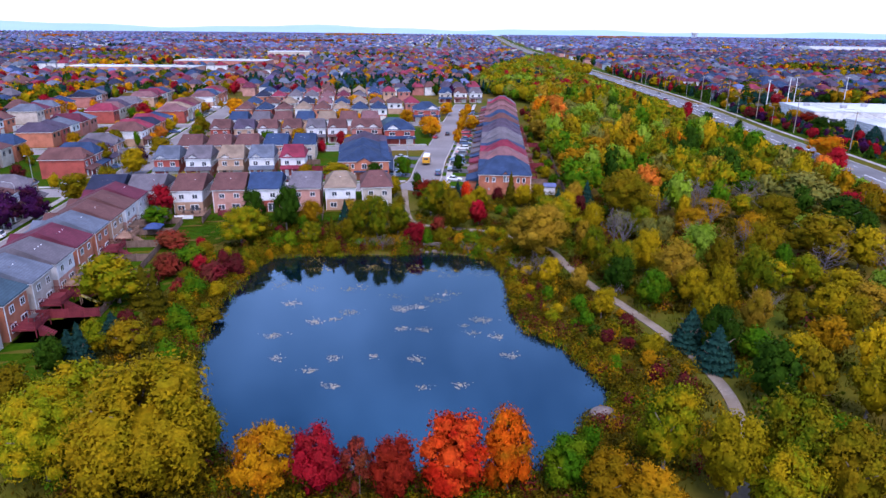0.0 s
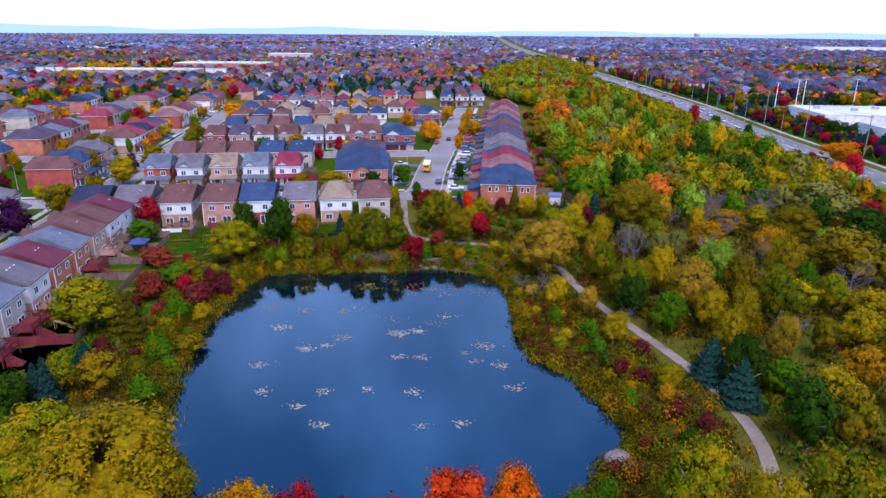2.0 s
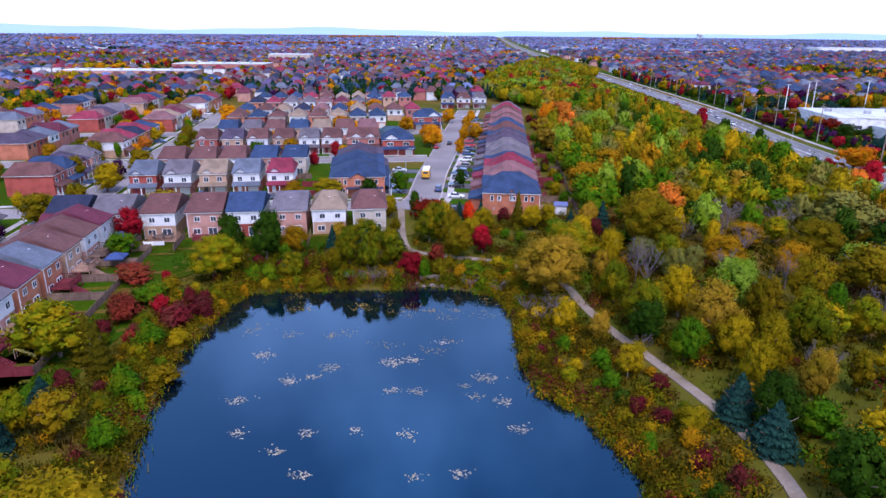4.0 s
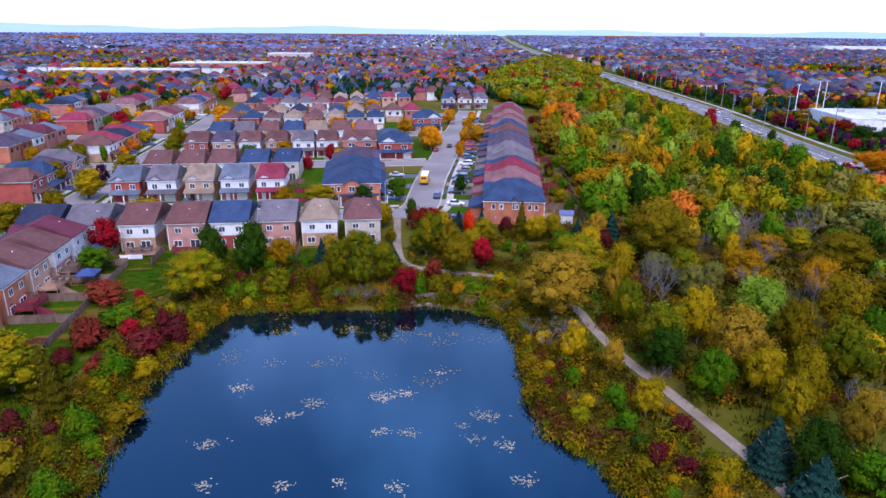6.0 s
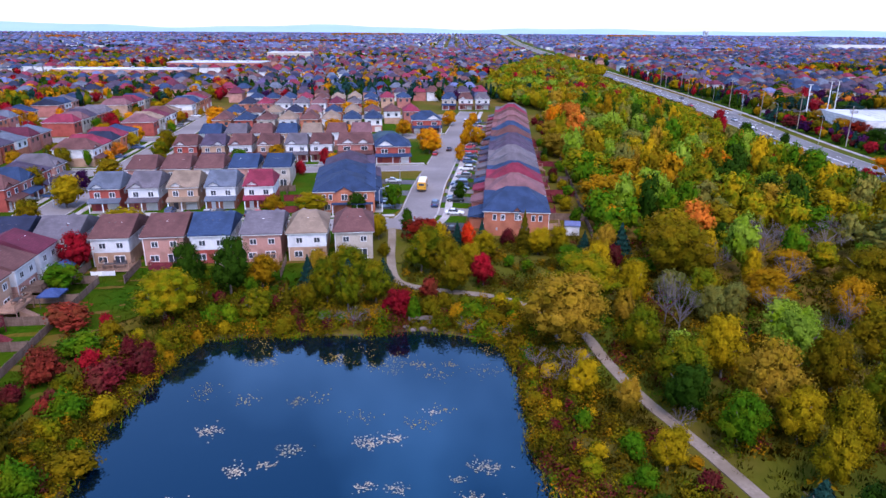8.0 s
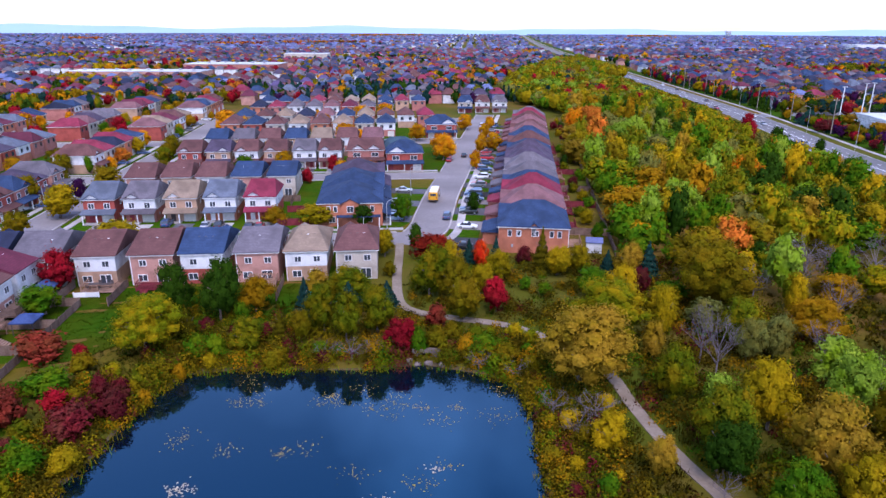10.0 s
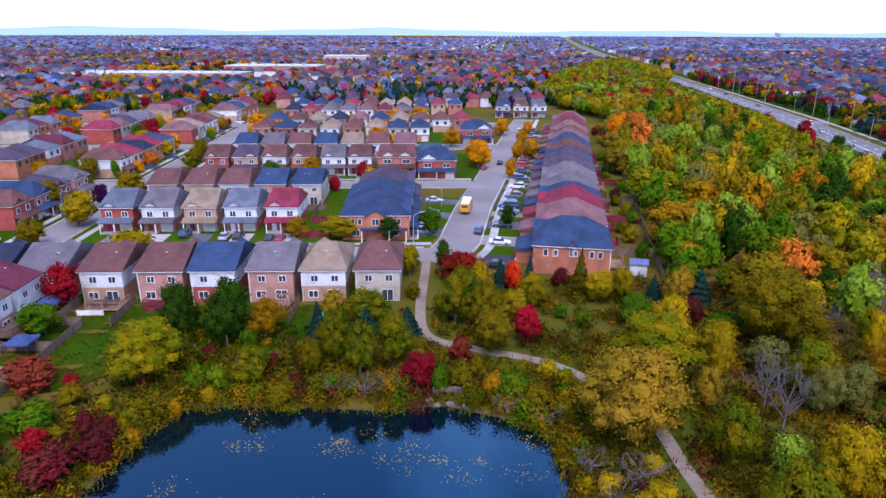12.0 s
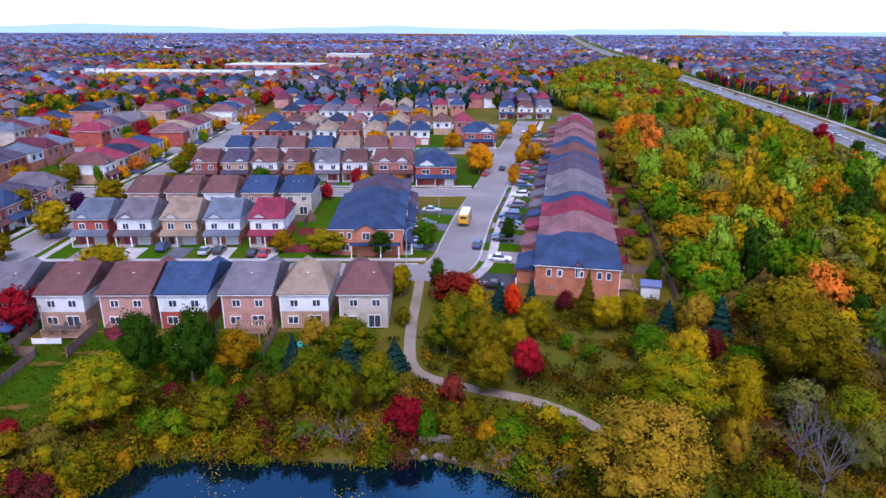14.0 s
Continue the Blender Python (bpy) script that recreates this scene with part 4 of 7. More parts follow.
# the wood between the houses and the arterial road
rng = random.Random(4)
WOOD_KINDS = [k for k, n_k in (("olive", 4), ("olivegreen", 8), ("yellowolive", 4), ("yellowgreen", 14), ("green", 12), ("darkgreen", 6), ("gold", 2), ("tan", 4), ("palegreen", 8), ("greygreen", 4), ("goldbrown", 3), ("salmon", 1), ("bare", 1)) for _ in range(n_k)]


def free_spot(x, y, r):
    return all((x - a) ** 2 + (y - b) ** 2 > (0.41 * (w + r)) ** 2 for a, b, w in TREE_AT)


def in_wood(x, y):
    left = 22.5 if y > 165 else float(np.interp(y, [40, 60, 80, 100, 120, 150, 165], [31, 34, 34, 27, 22, 23, 23]))
    return left < x < road_x(ARTERIAL, y) - 13


def wood_height(x, y, h):
    """Lowers trees towards the road, more so farther along, to fit the camera's view."""
    far = min(1.0, max(0.0, (y - 240) / 90))
    return max(2.5, min(h, (0.45 - 0.1 * far) * (road_x(ARTERIAL, y) - 5 - 4 * far - x)))


for lo, hi, want in ((52, 170, 120),):
    made, tries = 0, 0
    while made < want and tries < 6000:
        tries += 1
        y, x, r = rng.uniform(lo, hi), rng.uniform(15, 118), rng.uniform(4.2, 9.0)
        if not (in_wood(x, y) and free_spot(x, y, r)):
            continue
        kind = rng.choice(WOOD_KINDS)
        if x > road_x(ARTERIAL, y) - 38:
            kind = rng.choice(["green", "green", "crimson", "olivegreen", "darkgreen", "olivegreen", "olive", "darkgreen", "orange"])
        if 40 < x < 74 and 108 < y < 150 and rng.random() < 0.5:
            kind = "bare"
        h = wood_height(x, y, rng.uniform(4.5, 8.0))
        tree(x, y, h, min(r, h * 1.1), kind, "in the wood")
        made += 1


def wood_rest():
    """The wood past the nearer trees, as one mass of crowns."""
    kinds = [k for k in LEAF if k in set(WOOD_KINDS) | {"crimson", "salmon", "orange", "darkred"}]
    vs, fs, ns, ms, k = [], [], [], [], 0
    count = tries = 0
    while count < 460 and tries < 12000:
        tries += 1
        y, x, r = 150 + 250 * rng.random(), rng.uniform(15, 125), rng.uniform(5.0, 9.5)
        if not (in_wood(x, y) and free_spot(x, y, r * 0.9)):
            continue
        TREE_AT.append((x, y, r))
        kind = rng.choice([w for w in WOOD_KINDS if w != "bare"] if rng.random() < 0.97 else ["crimson", "salmon", "darkred", "orange"])
        co, q, nrm = rng.choice(MASS)
        a = rng.uniform(0, 6.28)
        h = wood_height(x, y, rng.choice((5.0, 7.0, 8.5, 9.5, 11.5, 13.0)) * rng.uniform(0.92, 1.08))
        r = min(r, h * 1.15)
        rot = np.array([[math.cos(a), math.sin(a), 0], [-math.sin(a), math.cos(a), 0], [0, 0, 1]])
        vs.append((co * [r / 2, r / 2, h * 0.45]) @ rot + [x, y, h * 0.1])
        fs.append(q + k)
        ns.append(nrm @ rot)
        ms.append(np.full(len(q), kinds.index(kind)))
        k += len(co)
        count += 1
    me = leaf_mesh("woodland", np.concatenate(vs), np.concatenate(fs), np.concatenate(ns), [LEAF[w] for w in kinds])
    me.polygons.foreach_set("material_index", np.concatenate(ms).astype(np.int32))
    tagged(new("woodland", me), "dense autumn wood of yellow, green and orange trees", "woodland", kind="stuff")


wood_rest()


# ---- houses ----
def roof_mesh(w, d, over, rise, axis, i0, i1, mat, thick=0.16):
    """A hipped or gabled roof: the ridge runs along axis, drawn in by i0 and i1 at its ends (0: a gable)."""
    x0, x1, y0, y1 = -w / 2 - over, w / 2 + over, -over, d + over
    e = [(x0, y0, 0), (x1, y0, 0), (x1, y1, 0), (x0, y1, 0)]
    ym = d / 2
    r = [(x0 + i0, ym, rise), (x1 - i1, ym, rise)] if axis == "x" else [(0, y0 + i0, rise), (0, y1 - i1, rise)]
    v = [(x, y, z) for x, y, z in e] + [(x, y, z + thick) for x, y, z in e] + [(x, y, z + thick) for x, y, z in r]
    f = [(3, 2, 1, 0), (0, 1, 5, 4), (1, 2, 6, 5), (2, 3, 7, 6), (3, 0, 4, 7)]
    if axis == "x":
        f += [(4, 5, 9, 8), (6, 7, 8, 9), (5, 6, 9), (7, 4, 8)]
    else:
        f += [(5, 6, 9, 8), (7, 4, 8, 9), (4, 5, 8), (6, 7, 9)]
    return mesh_of("roof", v, f, mat)


def gable_wall_mesh(half, rise, mat, depth=0.12):
    v = [(-half, 0, 0), (half, 0, 0), (0, 0, rise), (-half, depth, 0), (half, depth, 0), (0, depth, rise)]
    return mesh_of("gable_wall", v, [(0, 1, 2), (5, 4, 3), (0, 3, 4, 1), (1, 4, 5, 2), (2, 5, 3, 0)], mat)


def cross_gable_mesh(half, rise, length, mat, thick=0.14):
    """A small gabled roof whose ridge runs along y and dies into the main roof."""
    v = []
    for y in (-0.3, length):
        v += [(-half - 0.25, y, -0.1), (0, y, rise + 0.05), (half + 0.25, y, -0.1), (-half - 0.25, y, thick - 0.1), (0, y, rise + thick + 0.05), (half + 0.25, y, thick - 0.1)]
    f = [(3, 4, 10, 9), (4, 5, 11, 10), (0, 6, 7, 1), (1, 7, 8, 2), (0, 1, 4, 3), (1, 2, 5, 4), (0, 3, 9, 6), (2, 8, 11, 5), (6, 9, 10, 7), (7, 10, 11, 8)]
    return mesh_of("gable_roof", v, f, mat)


def window(parent, x, y, z, w, h, rz, panes=2, frame=TRIM):
    """A window of one thing: a frame that stands proud of the wall, with its panes set in front."""
    bar = 0.09
    bits = [box_verts(-w / 2, -0.07, 0, -w / 2 + bar, 0.03, h), box_verts(w / 2 - bar, -0.07, 0, w / 2, 0.03, h), box_verts(-w / 2, -0.07, 0, w / 2, 0.03, bar), box_verts(-w / 2, -0.07, h - bar, w / 2, 0.03, h)]
    if panes > 1:
        bits.append(box_verts(-0.04, -0.06, bar, 0.04, 0.03, h - bar))
    me = cached(("window", round(w, 2), round(h, 2), panes, frame.name), lambda: mesh_of("window", *joined(bits), frame))
    ob = part("window", me, parent, (x, y, z), rz)
    pw = (w - 2 * bar - (0.08 if panes > 1 else 0)) / panes
    for k in range(panes):
        px = 0 if panes == 1 else (-1 if k == 0 else 1) * (pw / 2 + 0.04)
        part("pane", cached(("pane", round(pw, 2), round(h, 2)), lambda: mesh_of("pane", *box_verts(-pw / 2, -0.03, bar, pw / 2, 0.0, h - bar), GLASS)), ob, (px, 0, 0))
    return ob


COLOUR_WORDS = {"white": "white siding", "pink": "pink brick", "tanbrick": "tan brick", "red": "red brick", "cream": "cream brick", "orange": "orange brick", "rose": "rose brick", "stone": "pale stone"}


def house(m, w, d, roof, upper, lower, detail=2, axis="x", i0=2.0, i1=2.0, rise=3.0, eave=5.5, seed=0, gables=1, porch=True, front_gable="white", over=0.4, group="houses"):
    """A two-storey detached house: its front is y = 0 and looks to -y."""
    rng = random.Random(seed)
    label = f"two-storey house, {COLOUR_WORDS[upper]} walls, {roof} shingle roof"
    h = holder("house", m, label, "house", group)
    mu, ml, mr = WALL[upper], WALL[lower], ROOF[roof]
    if upper == lower:
        part("wall", cached(("wall", w, d, eave, upper), lambda: mesh_of("wall", *box_verts(-w / 2, 0, -0.3, w / 2, d, eave), mu)), h)
    else:
        part("lower_wall", cached(("low", w, d, lower), lambda: mesh_of("lower_wall", *box_verts(-w / 2, 0, -0.3, w / 2, d, 2.75), ml)), h, label=COLOUR_WORDS[lower])
        part("upper_wall", cached(("up", w, d, eave, upper), lambda: mesh_of("upper_wall", *box_verts(-w / 2 - 0.04, -0.04, 2.75, w / 2 + 0.04, d + 0.04, eave), mu)), h, label=COLOUR_WORDS[upper])
    part("fascia", cached(("fascia", w, d, over), lambda: mesh_of("fascia", *box_verts(-w / 2 - over + 0.03, -over + 0.03, -0.14, w / 2 + over - 0.03, d + over - 0.03, 0.0), TRIM)), h, (0, 0, eave), label="white painted fascia")
    rf = part("roof", cached(("roof", w, d, over, rise, axis, i0, i1, roof), lambda: roof_mesh(w, d, over, rise, axis, i0, i1, mr)), h, (0, 0, eave))
    gm = WALL[front_gable if front_gable in WALL else "white"]
    if axis == "x":
        half = d / 2 + over - 0.3
        for i, s in ((i0, -1), (i1, 1)):
            if i == 0:
                part("gable_wall", cached(("gw", half, rise, gm.name), lambda: gable_wall_mesh(half, rise * half / (d / 2 + over), gm)), h, (s * (w / 2 + over - 0.25), d / 2, eave + 0.12), 90 if s > 0 else -90)
    if detail >= 1:
        slots = [(-w * 0.25, w * 0.19), (w * 0.25, w * 0.19)]
        for k in range(gables):
            gx = (-w * 0.22 if k == 0 else w * 0.24) * (1 if rng.random() < 0.6 else -1) if gables == 1 or k == 0 else -gx
            half, gr = (w * 0.27, w * 0.17) if gables == 1 else (w * 0.2, w * 0.13)
            part("gable_wall", cached(("gw", half, gr, gm.name), lambda: gable_wall_mesh(half, gr, gm)), h, (gx, -0.1, eave - 0.02), label="small front gable")
            part("gable_roof", cached(("gr", half, gr, roof), lambda: cross_gable_mesh(half, gr, 2.2, mr)), h, (gx, -0.1, eave), label=roof + " shingles")
        for sx, _ in slots:
            window(h, sx, -0.05, 3.35, w * 0.2, 1.35, 0, 2 if detail > 1 else 1)
        side = rng.choice((-1, 1))
        box_part("garage_door", (2.6, 0.12, 2.15), GARAGE if rng.random() < 0.7 else DOORRED, h, (side * (w / 2 - 1.8), -0.06, 0.05), label="panelled garage door")
        box_part("front_door", (1.0, 0.12, 2.1), rng.choice((DOORRED, DARKTRIM, TRIM)), h, (-side * (w / 2 - 1.5), -0.06, 0.05))
        if porch:
            v = [(-w / 2 - 0.3, 0.05, 0.75), (w / 2 + 0.3, 0.05, 0.75), (w / 2 + 0.3, -2.0, 0.0), (-w / 2 - 0.3, -2.0, 0.0)]
            v = v + [(x, y, z - 0.2) for x, y, z in v]
            part("porch_roof", cached(("porch", w, roof), lambda: mesh_of("porch_roof", v, [(0, 3, 2, 1), (4, 5, 6, 7), (2, 3, 7, 6), (3, 0, 4, 7), (1, 2, 6, 5), (0, 1, 5, 4)], mr)), h, (0, 0, 2.55), label=roof + " shingles")
            for px in (-side * (w / 2 - 0.15), -side * 0.2):
                box_part("porch_post", (0.2, 0.2, 2.45), TRIM, h, (px, -1.75, 0.0))
            box_part("porch_floor", (w * 0.5, 1.9, 0.3), CONCRETE, h, (-side * w * 0.25, -0.98, -0.1))
        # back
        for sx in (-w * 0.26, w * 0.2):
            window(h, sx, d + 0.05, 3.5, 1.25, 1.15, 180, 2 if detail > 1 else 1)
        window(h, w * 0.24, d + 0.03, 0.75, 1.6, 1.25, 180, 2 if detail > 1 else 1)
        window(h, -w * 0.22, d + 0.03, 0.1, 1.9, 2.05, 180, 2 if detail > 1 else 1)
    else:
        for sx in (-w * 0.25, w * 0.25):
            part("window", cached(("flatwin", 1.3), lambda: mesh_of("window", *box_verts(-0.65, -0.05, 0, 0.65, 0.02, 1.3), GLASS)), h, (sx, -0.04, 3.4))
            part("window", MESHES[("flatwin", 1.3)], h, (sx, d + 0.04, 3.4), 180)
        box_part("garage_door", (2.6, 0.1, 2.15), GARAGE, h, (w / 2 - 1.8, -0.05, 0.05))
    if detail > 1:
        for s in (-1, 1):
            window(h, s * (w / 2 + 0.04), d * 0.55, 3.6, 0.8, 1.1, 90 * s, 1)
            window(h, s * (w / 2 + 0.04), d * 0.3, 3.6, 0.8, 1.1, 90 * s, 1)
        for k in range(3):
            s = (k + 0.7) / 3.6
            yb = d / 2 + (d / 2 + over) * (0.35 if axis == "x" else 0.2)
            box_part("roof_vent", (0.32, 0.32, 0.28), DARKTRIM if rng.random() < 0.6 else TRIM, h, ((s - 0.5) * w * 0.6, yb, eave + rise * 0.6))
        box_part("meter_box", (0.4, 0.15, 0.6), METAL, h, (w / 2 + 0.07, d * 0.2, 1.2), 90)
        box_part("downpipe", (0.1, 0.1, eave), TRIM, h, (w / 2 - 0.15, d + 0.1, 0.0))
    return h


def on_grid(u, v, face):
    return pose(*grid(u, v), 0, 0, 0, TURN + {"S": 0, "E": 90, "N": 180, "W": -90}[face])


def lot(u, v, w, d, face, roof, upper, lower, **k):
    """A house whose front's middle stands at u, v of the street grid."""
    return house(on_grid(u, v, face), w, d, roof, upper, lower, seed=int(u * 13 + v * 7), **k)


ROW1 = [(-27.8, 7.2, "navy", "white", "white", 0, 0), (-18.8, 7.3, "grey", "white", "white", 0, 0), (-8.9, 6.6, "brown", "white", "tanbrick", 0.6, 0), (0.1, 7.2, "brown", "pink", "pink", 0.6, 0),
        (8.6, 7.0, "blue", "white", "red", 0, 0), (17.8, 7.2, "grey", "pink", "pink", 0.8, 0), (26.3, 7.1, "tan", "white", "tanbrick", 2.4, 2.4), (35.0, 7.2, "brown", "cream", "cream", 2.4, 2.4)]
for u, w, roof, up, low, i0, i1 in ROW1:
    # the front looks to +v, so the ends change sides
    lot(u + w / 2, 13.4, w, 12.9, "N", roof, up, low, i0=i1, i1=i0, rise=2.7, gables=1, front_gable=up, group="houses with back yards to the pond")
ROW2 = [(-24.0, 6.8, "slate", "red", "red", 0.8, 0.8), (-15.2, 6.8, "grey", "white", "rose", 0.5, 0.5), (-6.1, 6.9, "tan", "tanbrick", "tanbrick", 0.8, 0.5), (2.7, 6.8, "slate", "white", "orange", 0.5, 0.5), (11.7, 6.8, "red", "white", "red", 1, 1)]
for u, w, roof, up, low, i0, i1 in ROW2:
    lot(u + w / 2, 40.0, w, 11.5, "S", roof, up, low, i0=i0, i1=i1, rise=2.9, gables=1, group="houses facing the cross street")
ROW3 = [(-22.8, 7.2, "brown", "pink", "pink"), (-13.8, 7.2, "brown", "tanbrick", "tanbrick"), (-5.0, 7.2, "brown", "white", "orange"), (4.0, 7.2, "blue", "pink", "pink"), (13.2, 7.0, "blue", "cream", "cream")]
for u, w, roof, up, low in ROW3:
    lot(u + w / 2, 75.0, w, 12.6, "N", roof, up, low, i0=0 if roof == "blue" else 0.8, i1=0.8, rise=2.7, front_gable=up, gables=1, group="houses in the second block")
ROW4 = [(-20.3, 7.0, "brown", "red", "red"), (-11.7, 7.2, "purple", "tanbrick", "tanbrick"), (-3.0, 7.0, "brown", "white", "orange"), (6.0, 7.0, "brown", "tanbrick", "tanbrick"), (15.0, 7.0, "grey", "white", "rose"), (23.0, 7.0, "brown", "white", "tanbrick"), (32.0, 11.5, "brown", "rose", "rose")]
for u, w, roof, up, low in ROW4:
    lot(u + w / 2, 99.0, w, 12.0, "S", roof, up, low, i0=0.8, i1=0.8, rise=2.8, gables=2 if w > 8 else 1, group="houses in the third block")
ROW5 = [(-18, "blue", "white"), (-9, "grey", "tanbrick"), (0, "brown", "white"), (9, "blue", "tanbrick"), (18, "tan", "white"), (27, "brown", "white"), (36, "pinkbrown", "cream")]
for u, roof, up in ROW5:
    lot(u + 3.6, 136.5, 7.2, 12.5, "N", roof, up, "rose" if up == "white" else up, i0=0.7, i1=0.7, rise=2.7, detail=1, group="houses in the third block")

# the pair of hipped houses on the street corner, and the corner houses further up
for cx, cy, w, d, roof, up in ((-30.2, 190.3, 13.2, 14.2, "blue", "orange"), (-32.8, 204.3, 13.0, 14.6, "blue", "orange"), (-35.3, 217.5, 12.0, 13.5, "purple", "pink")):
    hs = house(pose(cx, cy, 0, 0, 0, TURN + 90), w, d, roof, up, up, axis="x", i0=6.0, i1=6.0, rise=3.5, eave=5.4, seed=int(cy), gables=2, group="corner houses by the long street")
    if cy < 195:
        # the side that looks to the cross street: gabled bay, windows and a small porch
        xw = -w / 2 - 0.04
        part("bay_wall", mesh_of("bay_wall", *box_verts(-0.5, 5.2, 0, 0.0, 9.0, 5.3), WALL["orange"]), hs, (-w / 2, 0, 0))
        part("gable_wall", gable_wall_mesh(2.0, 1.1, WALL["orange"]), hs, (-w / 2 - 0.55, 7.1, 5.3), -90)
        part("gable_roof", cross_gable_mesh(2.0, 1.1, 3.2, ROOF["blue"]), hs, (-w / 2 - 0.55, 7.1, 5.3), -90)
        window(hs, -w / 2 - 0.54, 7.1, 3.3, 1.5, 1.5, -90, 2)
        for yy in (2.2, 3.6, 10.4, 11.9):
            window(hs, xw, yy, 3.3, 0.9, 1.4, -90, 1)
        for yy in (3.0, 11.2):
            window(hs, xw, yy, 0.9, 1.5, 1.4, -90, 2)
        part("porch_roof", mesh_of("porch_roof", *joined([box_verts(-2.2, 0.4, 2.6, -0.5, 10.2, 2.78)]), ROOF["blue"]), hs, (-w / 2, 0, 0))
        for yy in (0.7, 4.2, 9.9):
            box_part("porch_post", (0.2, 0.2, 2.6), TRIM, hs, (-w / 2 - 2.0, yy, 0))
house(pose(-33.9, 243.6, 0, 0, 0, TURN), 11.2, 11.5, "blue", "red", "red", axis="x", i0=4.5, i1=4.5, rise=3.2, seed=9, gables=1, group="corner houses by the long street")
house(pose(-29.8, 308.2, 0, 0, 0, TURN), 12.0, 11.5, "blue", "red", "red", axis="x", i0=4.5, i1=4.5, rise=3.2, seed=19, gables=1, group="corner houses by the long street")
house(pose(-39.5, 262.5, 0, 0, 0, TURN + 180), 11.0, 11.0, "teal", "red", "red", axis="x", i0=3.5, i1=3.5, rise=2.8, seed=29, gables=1, detail=1, group="corner houses by the long street")

# the long row beside the street: fronts look to the street, backs to the wood
ROW_R = [(175.0, 12.8, "blue", "orange"), (187.9, 10.6, "pinkbrown", "rose"), (199.6, 9.8, "red", "rose"), (208.4, 7.2, "blue", "pink"), (216.8, 9.2, "grey", "rose"), (227.5, 9.6, "grey", "pink"), (238.6, 9.8, "purple", "rose"),
         (249.6, 9.4, "purple", "pink"), (258.6, 7.6, "blue", "rose"), (268.0, 9.6, "brown", "pink"), (279.0, 9.4, "blue", "rose"), (290.0, 9.4, "pinkbrown", "rose"), (301.0, 9.6, "brown", "pink"), (312.0, 9.4, "pinkbrown", "rose"), (323.0, 9.4, "brown", "rose"), (334.0, 9.6, "red", "pink"), (345.0, 9.6, "grey", "pink")]
for k, (y, w, roof, up) in enumerate(ROW_R):
    xf = -2.4 + max(0, (y - 250) * 0.012)
    hs = house(pose(xf, y, 0, 0, 0, -90), w, 13.6, roof, up, up, axis="y", i0=5.0 if k == 0 else 5.6 + (k * 7 % 5) * 0.25, i1=5.0 if k == 0 else 5.6 + (k * 3 % 4) * 0.25, rise=(3.9 if k == 0 else 3.7 + (k * 5 % 4) * 0.2) if w > 8 else 3.0, eave=5.4 + (k * 3 % 4) * 0.1 if k else 5.4, seed=k * 5 + 3, gables=1, porch=False, detail=2 if k < 8 else 1, group="row of houses beside the long street")
    # a lower garage wing towards the street
    part("garage_wall", cached(("gwall", w, up), lambda: mesh_of("garage_wall", *box_verts(-w / 2 + 0.2, -3.4, -0.3, w * 0.12, -0.02, 2.7), WALL[up])), hs)
    v = [(-w / 2 - 0.2, 0.4, 3.9), (w * 0.12 + 0.4, 0.4, 3.9), (w * 0.12 + 0.4, -3.8, 2.6), (-w / 2 - 0.2, -3.8, 2.6), (-w / 2 - 0.2, 0.4, 2.6), (w * 0.12 + 0.4, 0.4, 2.6)]
    part("garage_roof", cached(("groof", w, roof), lambda: mesh_of("garage_roof", v, [(0, 3, 2, 1), (4, 5, 2, 3), (0, 4, 3), (1, 2, 5), (0, 1, 5, 4)], ROOF[roof])), hs)
    if k == 0:
        # the brick end wall, with its small gable over an arched window
        for sx, sy in ((w / 2 + 0.04, 2.2), (w / 2 + 0.04, 3.9), (w / 2 + 0.04, 10.4), (w / 2 + 0.04, 11.9)):
            window(hs, sx, sy, 3.4, 0.85, 1.35, 90, 1)
        window(hs, w / 2 + 0.04, 6.9, 3.5, 0.9, 1.7, 90, 2)
        part("gable_wall", gable_wall_mesh(0.95, 1.0, WALL["orange"]), hs, (w / 2 + 0.18, 6.9, 5.3), 90)
        part("gable_roof", cross_gable_mesh(0.95, 1.0, 2.4, ROOF["blue"]), hs, (w / 2 + 0.2, 6.9, 5.3), 90)
        box_part("corner_post", (0.22, 0.22, 2.6), TRIM, hs, (w / 2 - 0.2, -3.2, 0))

# the row along the pond's side: backs look to the pond
ROW_L = [(-63.0, "teal", "orange", "orange"), (-54.7, "slate", "stone", "stone"), (-46.3, "grey", "white", "pink"), (-38.0, "maroon", "orange", "orange"), (-29.6, "slate", "orange", "orange"), (-21.3, "brown", "tanbrick", "tanbrick"), (-13.0, "brown", "white", "pink"), (-4.9, "maroon", "white", "white")]
for v0, roof, up, low in ROW_L:
    lot(-26.6, v0 + 1.0, 6.8, 12.2, "W", roof, up, low, i0=0.7, i1=0.7, rise=2.7, gables=1, group="houses along the pond")
for v0, roof, up in ((-71.5, "grey", "stone"), (-80.0, "brown", "orange")):
    lot(-26.6, v0 + 1.0, 6.8, 12.2, "W", roof, up, up, i0=1.8, i1=1.8, rise=2.8, gables=1, detail=1, group="houses along the pond")

# the blocks west of the side street and north of the third block
rng = random.Random(11)
ROOFS = ["brown", "brown", "pinkbrown", "grey", "blue", "blue", "purple", "slate", "tan", "maroon", "navy", "red"]
WALLS = ["white", "white", "pink", "tanbrick", "cream", "rose", "orange", "red"]
HOUSES_FAR = []


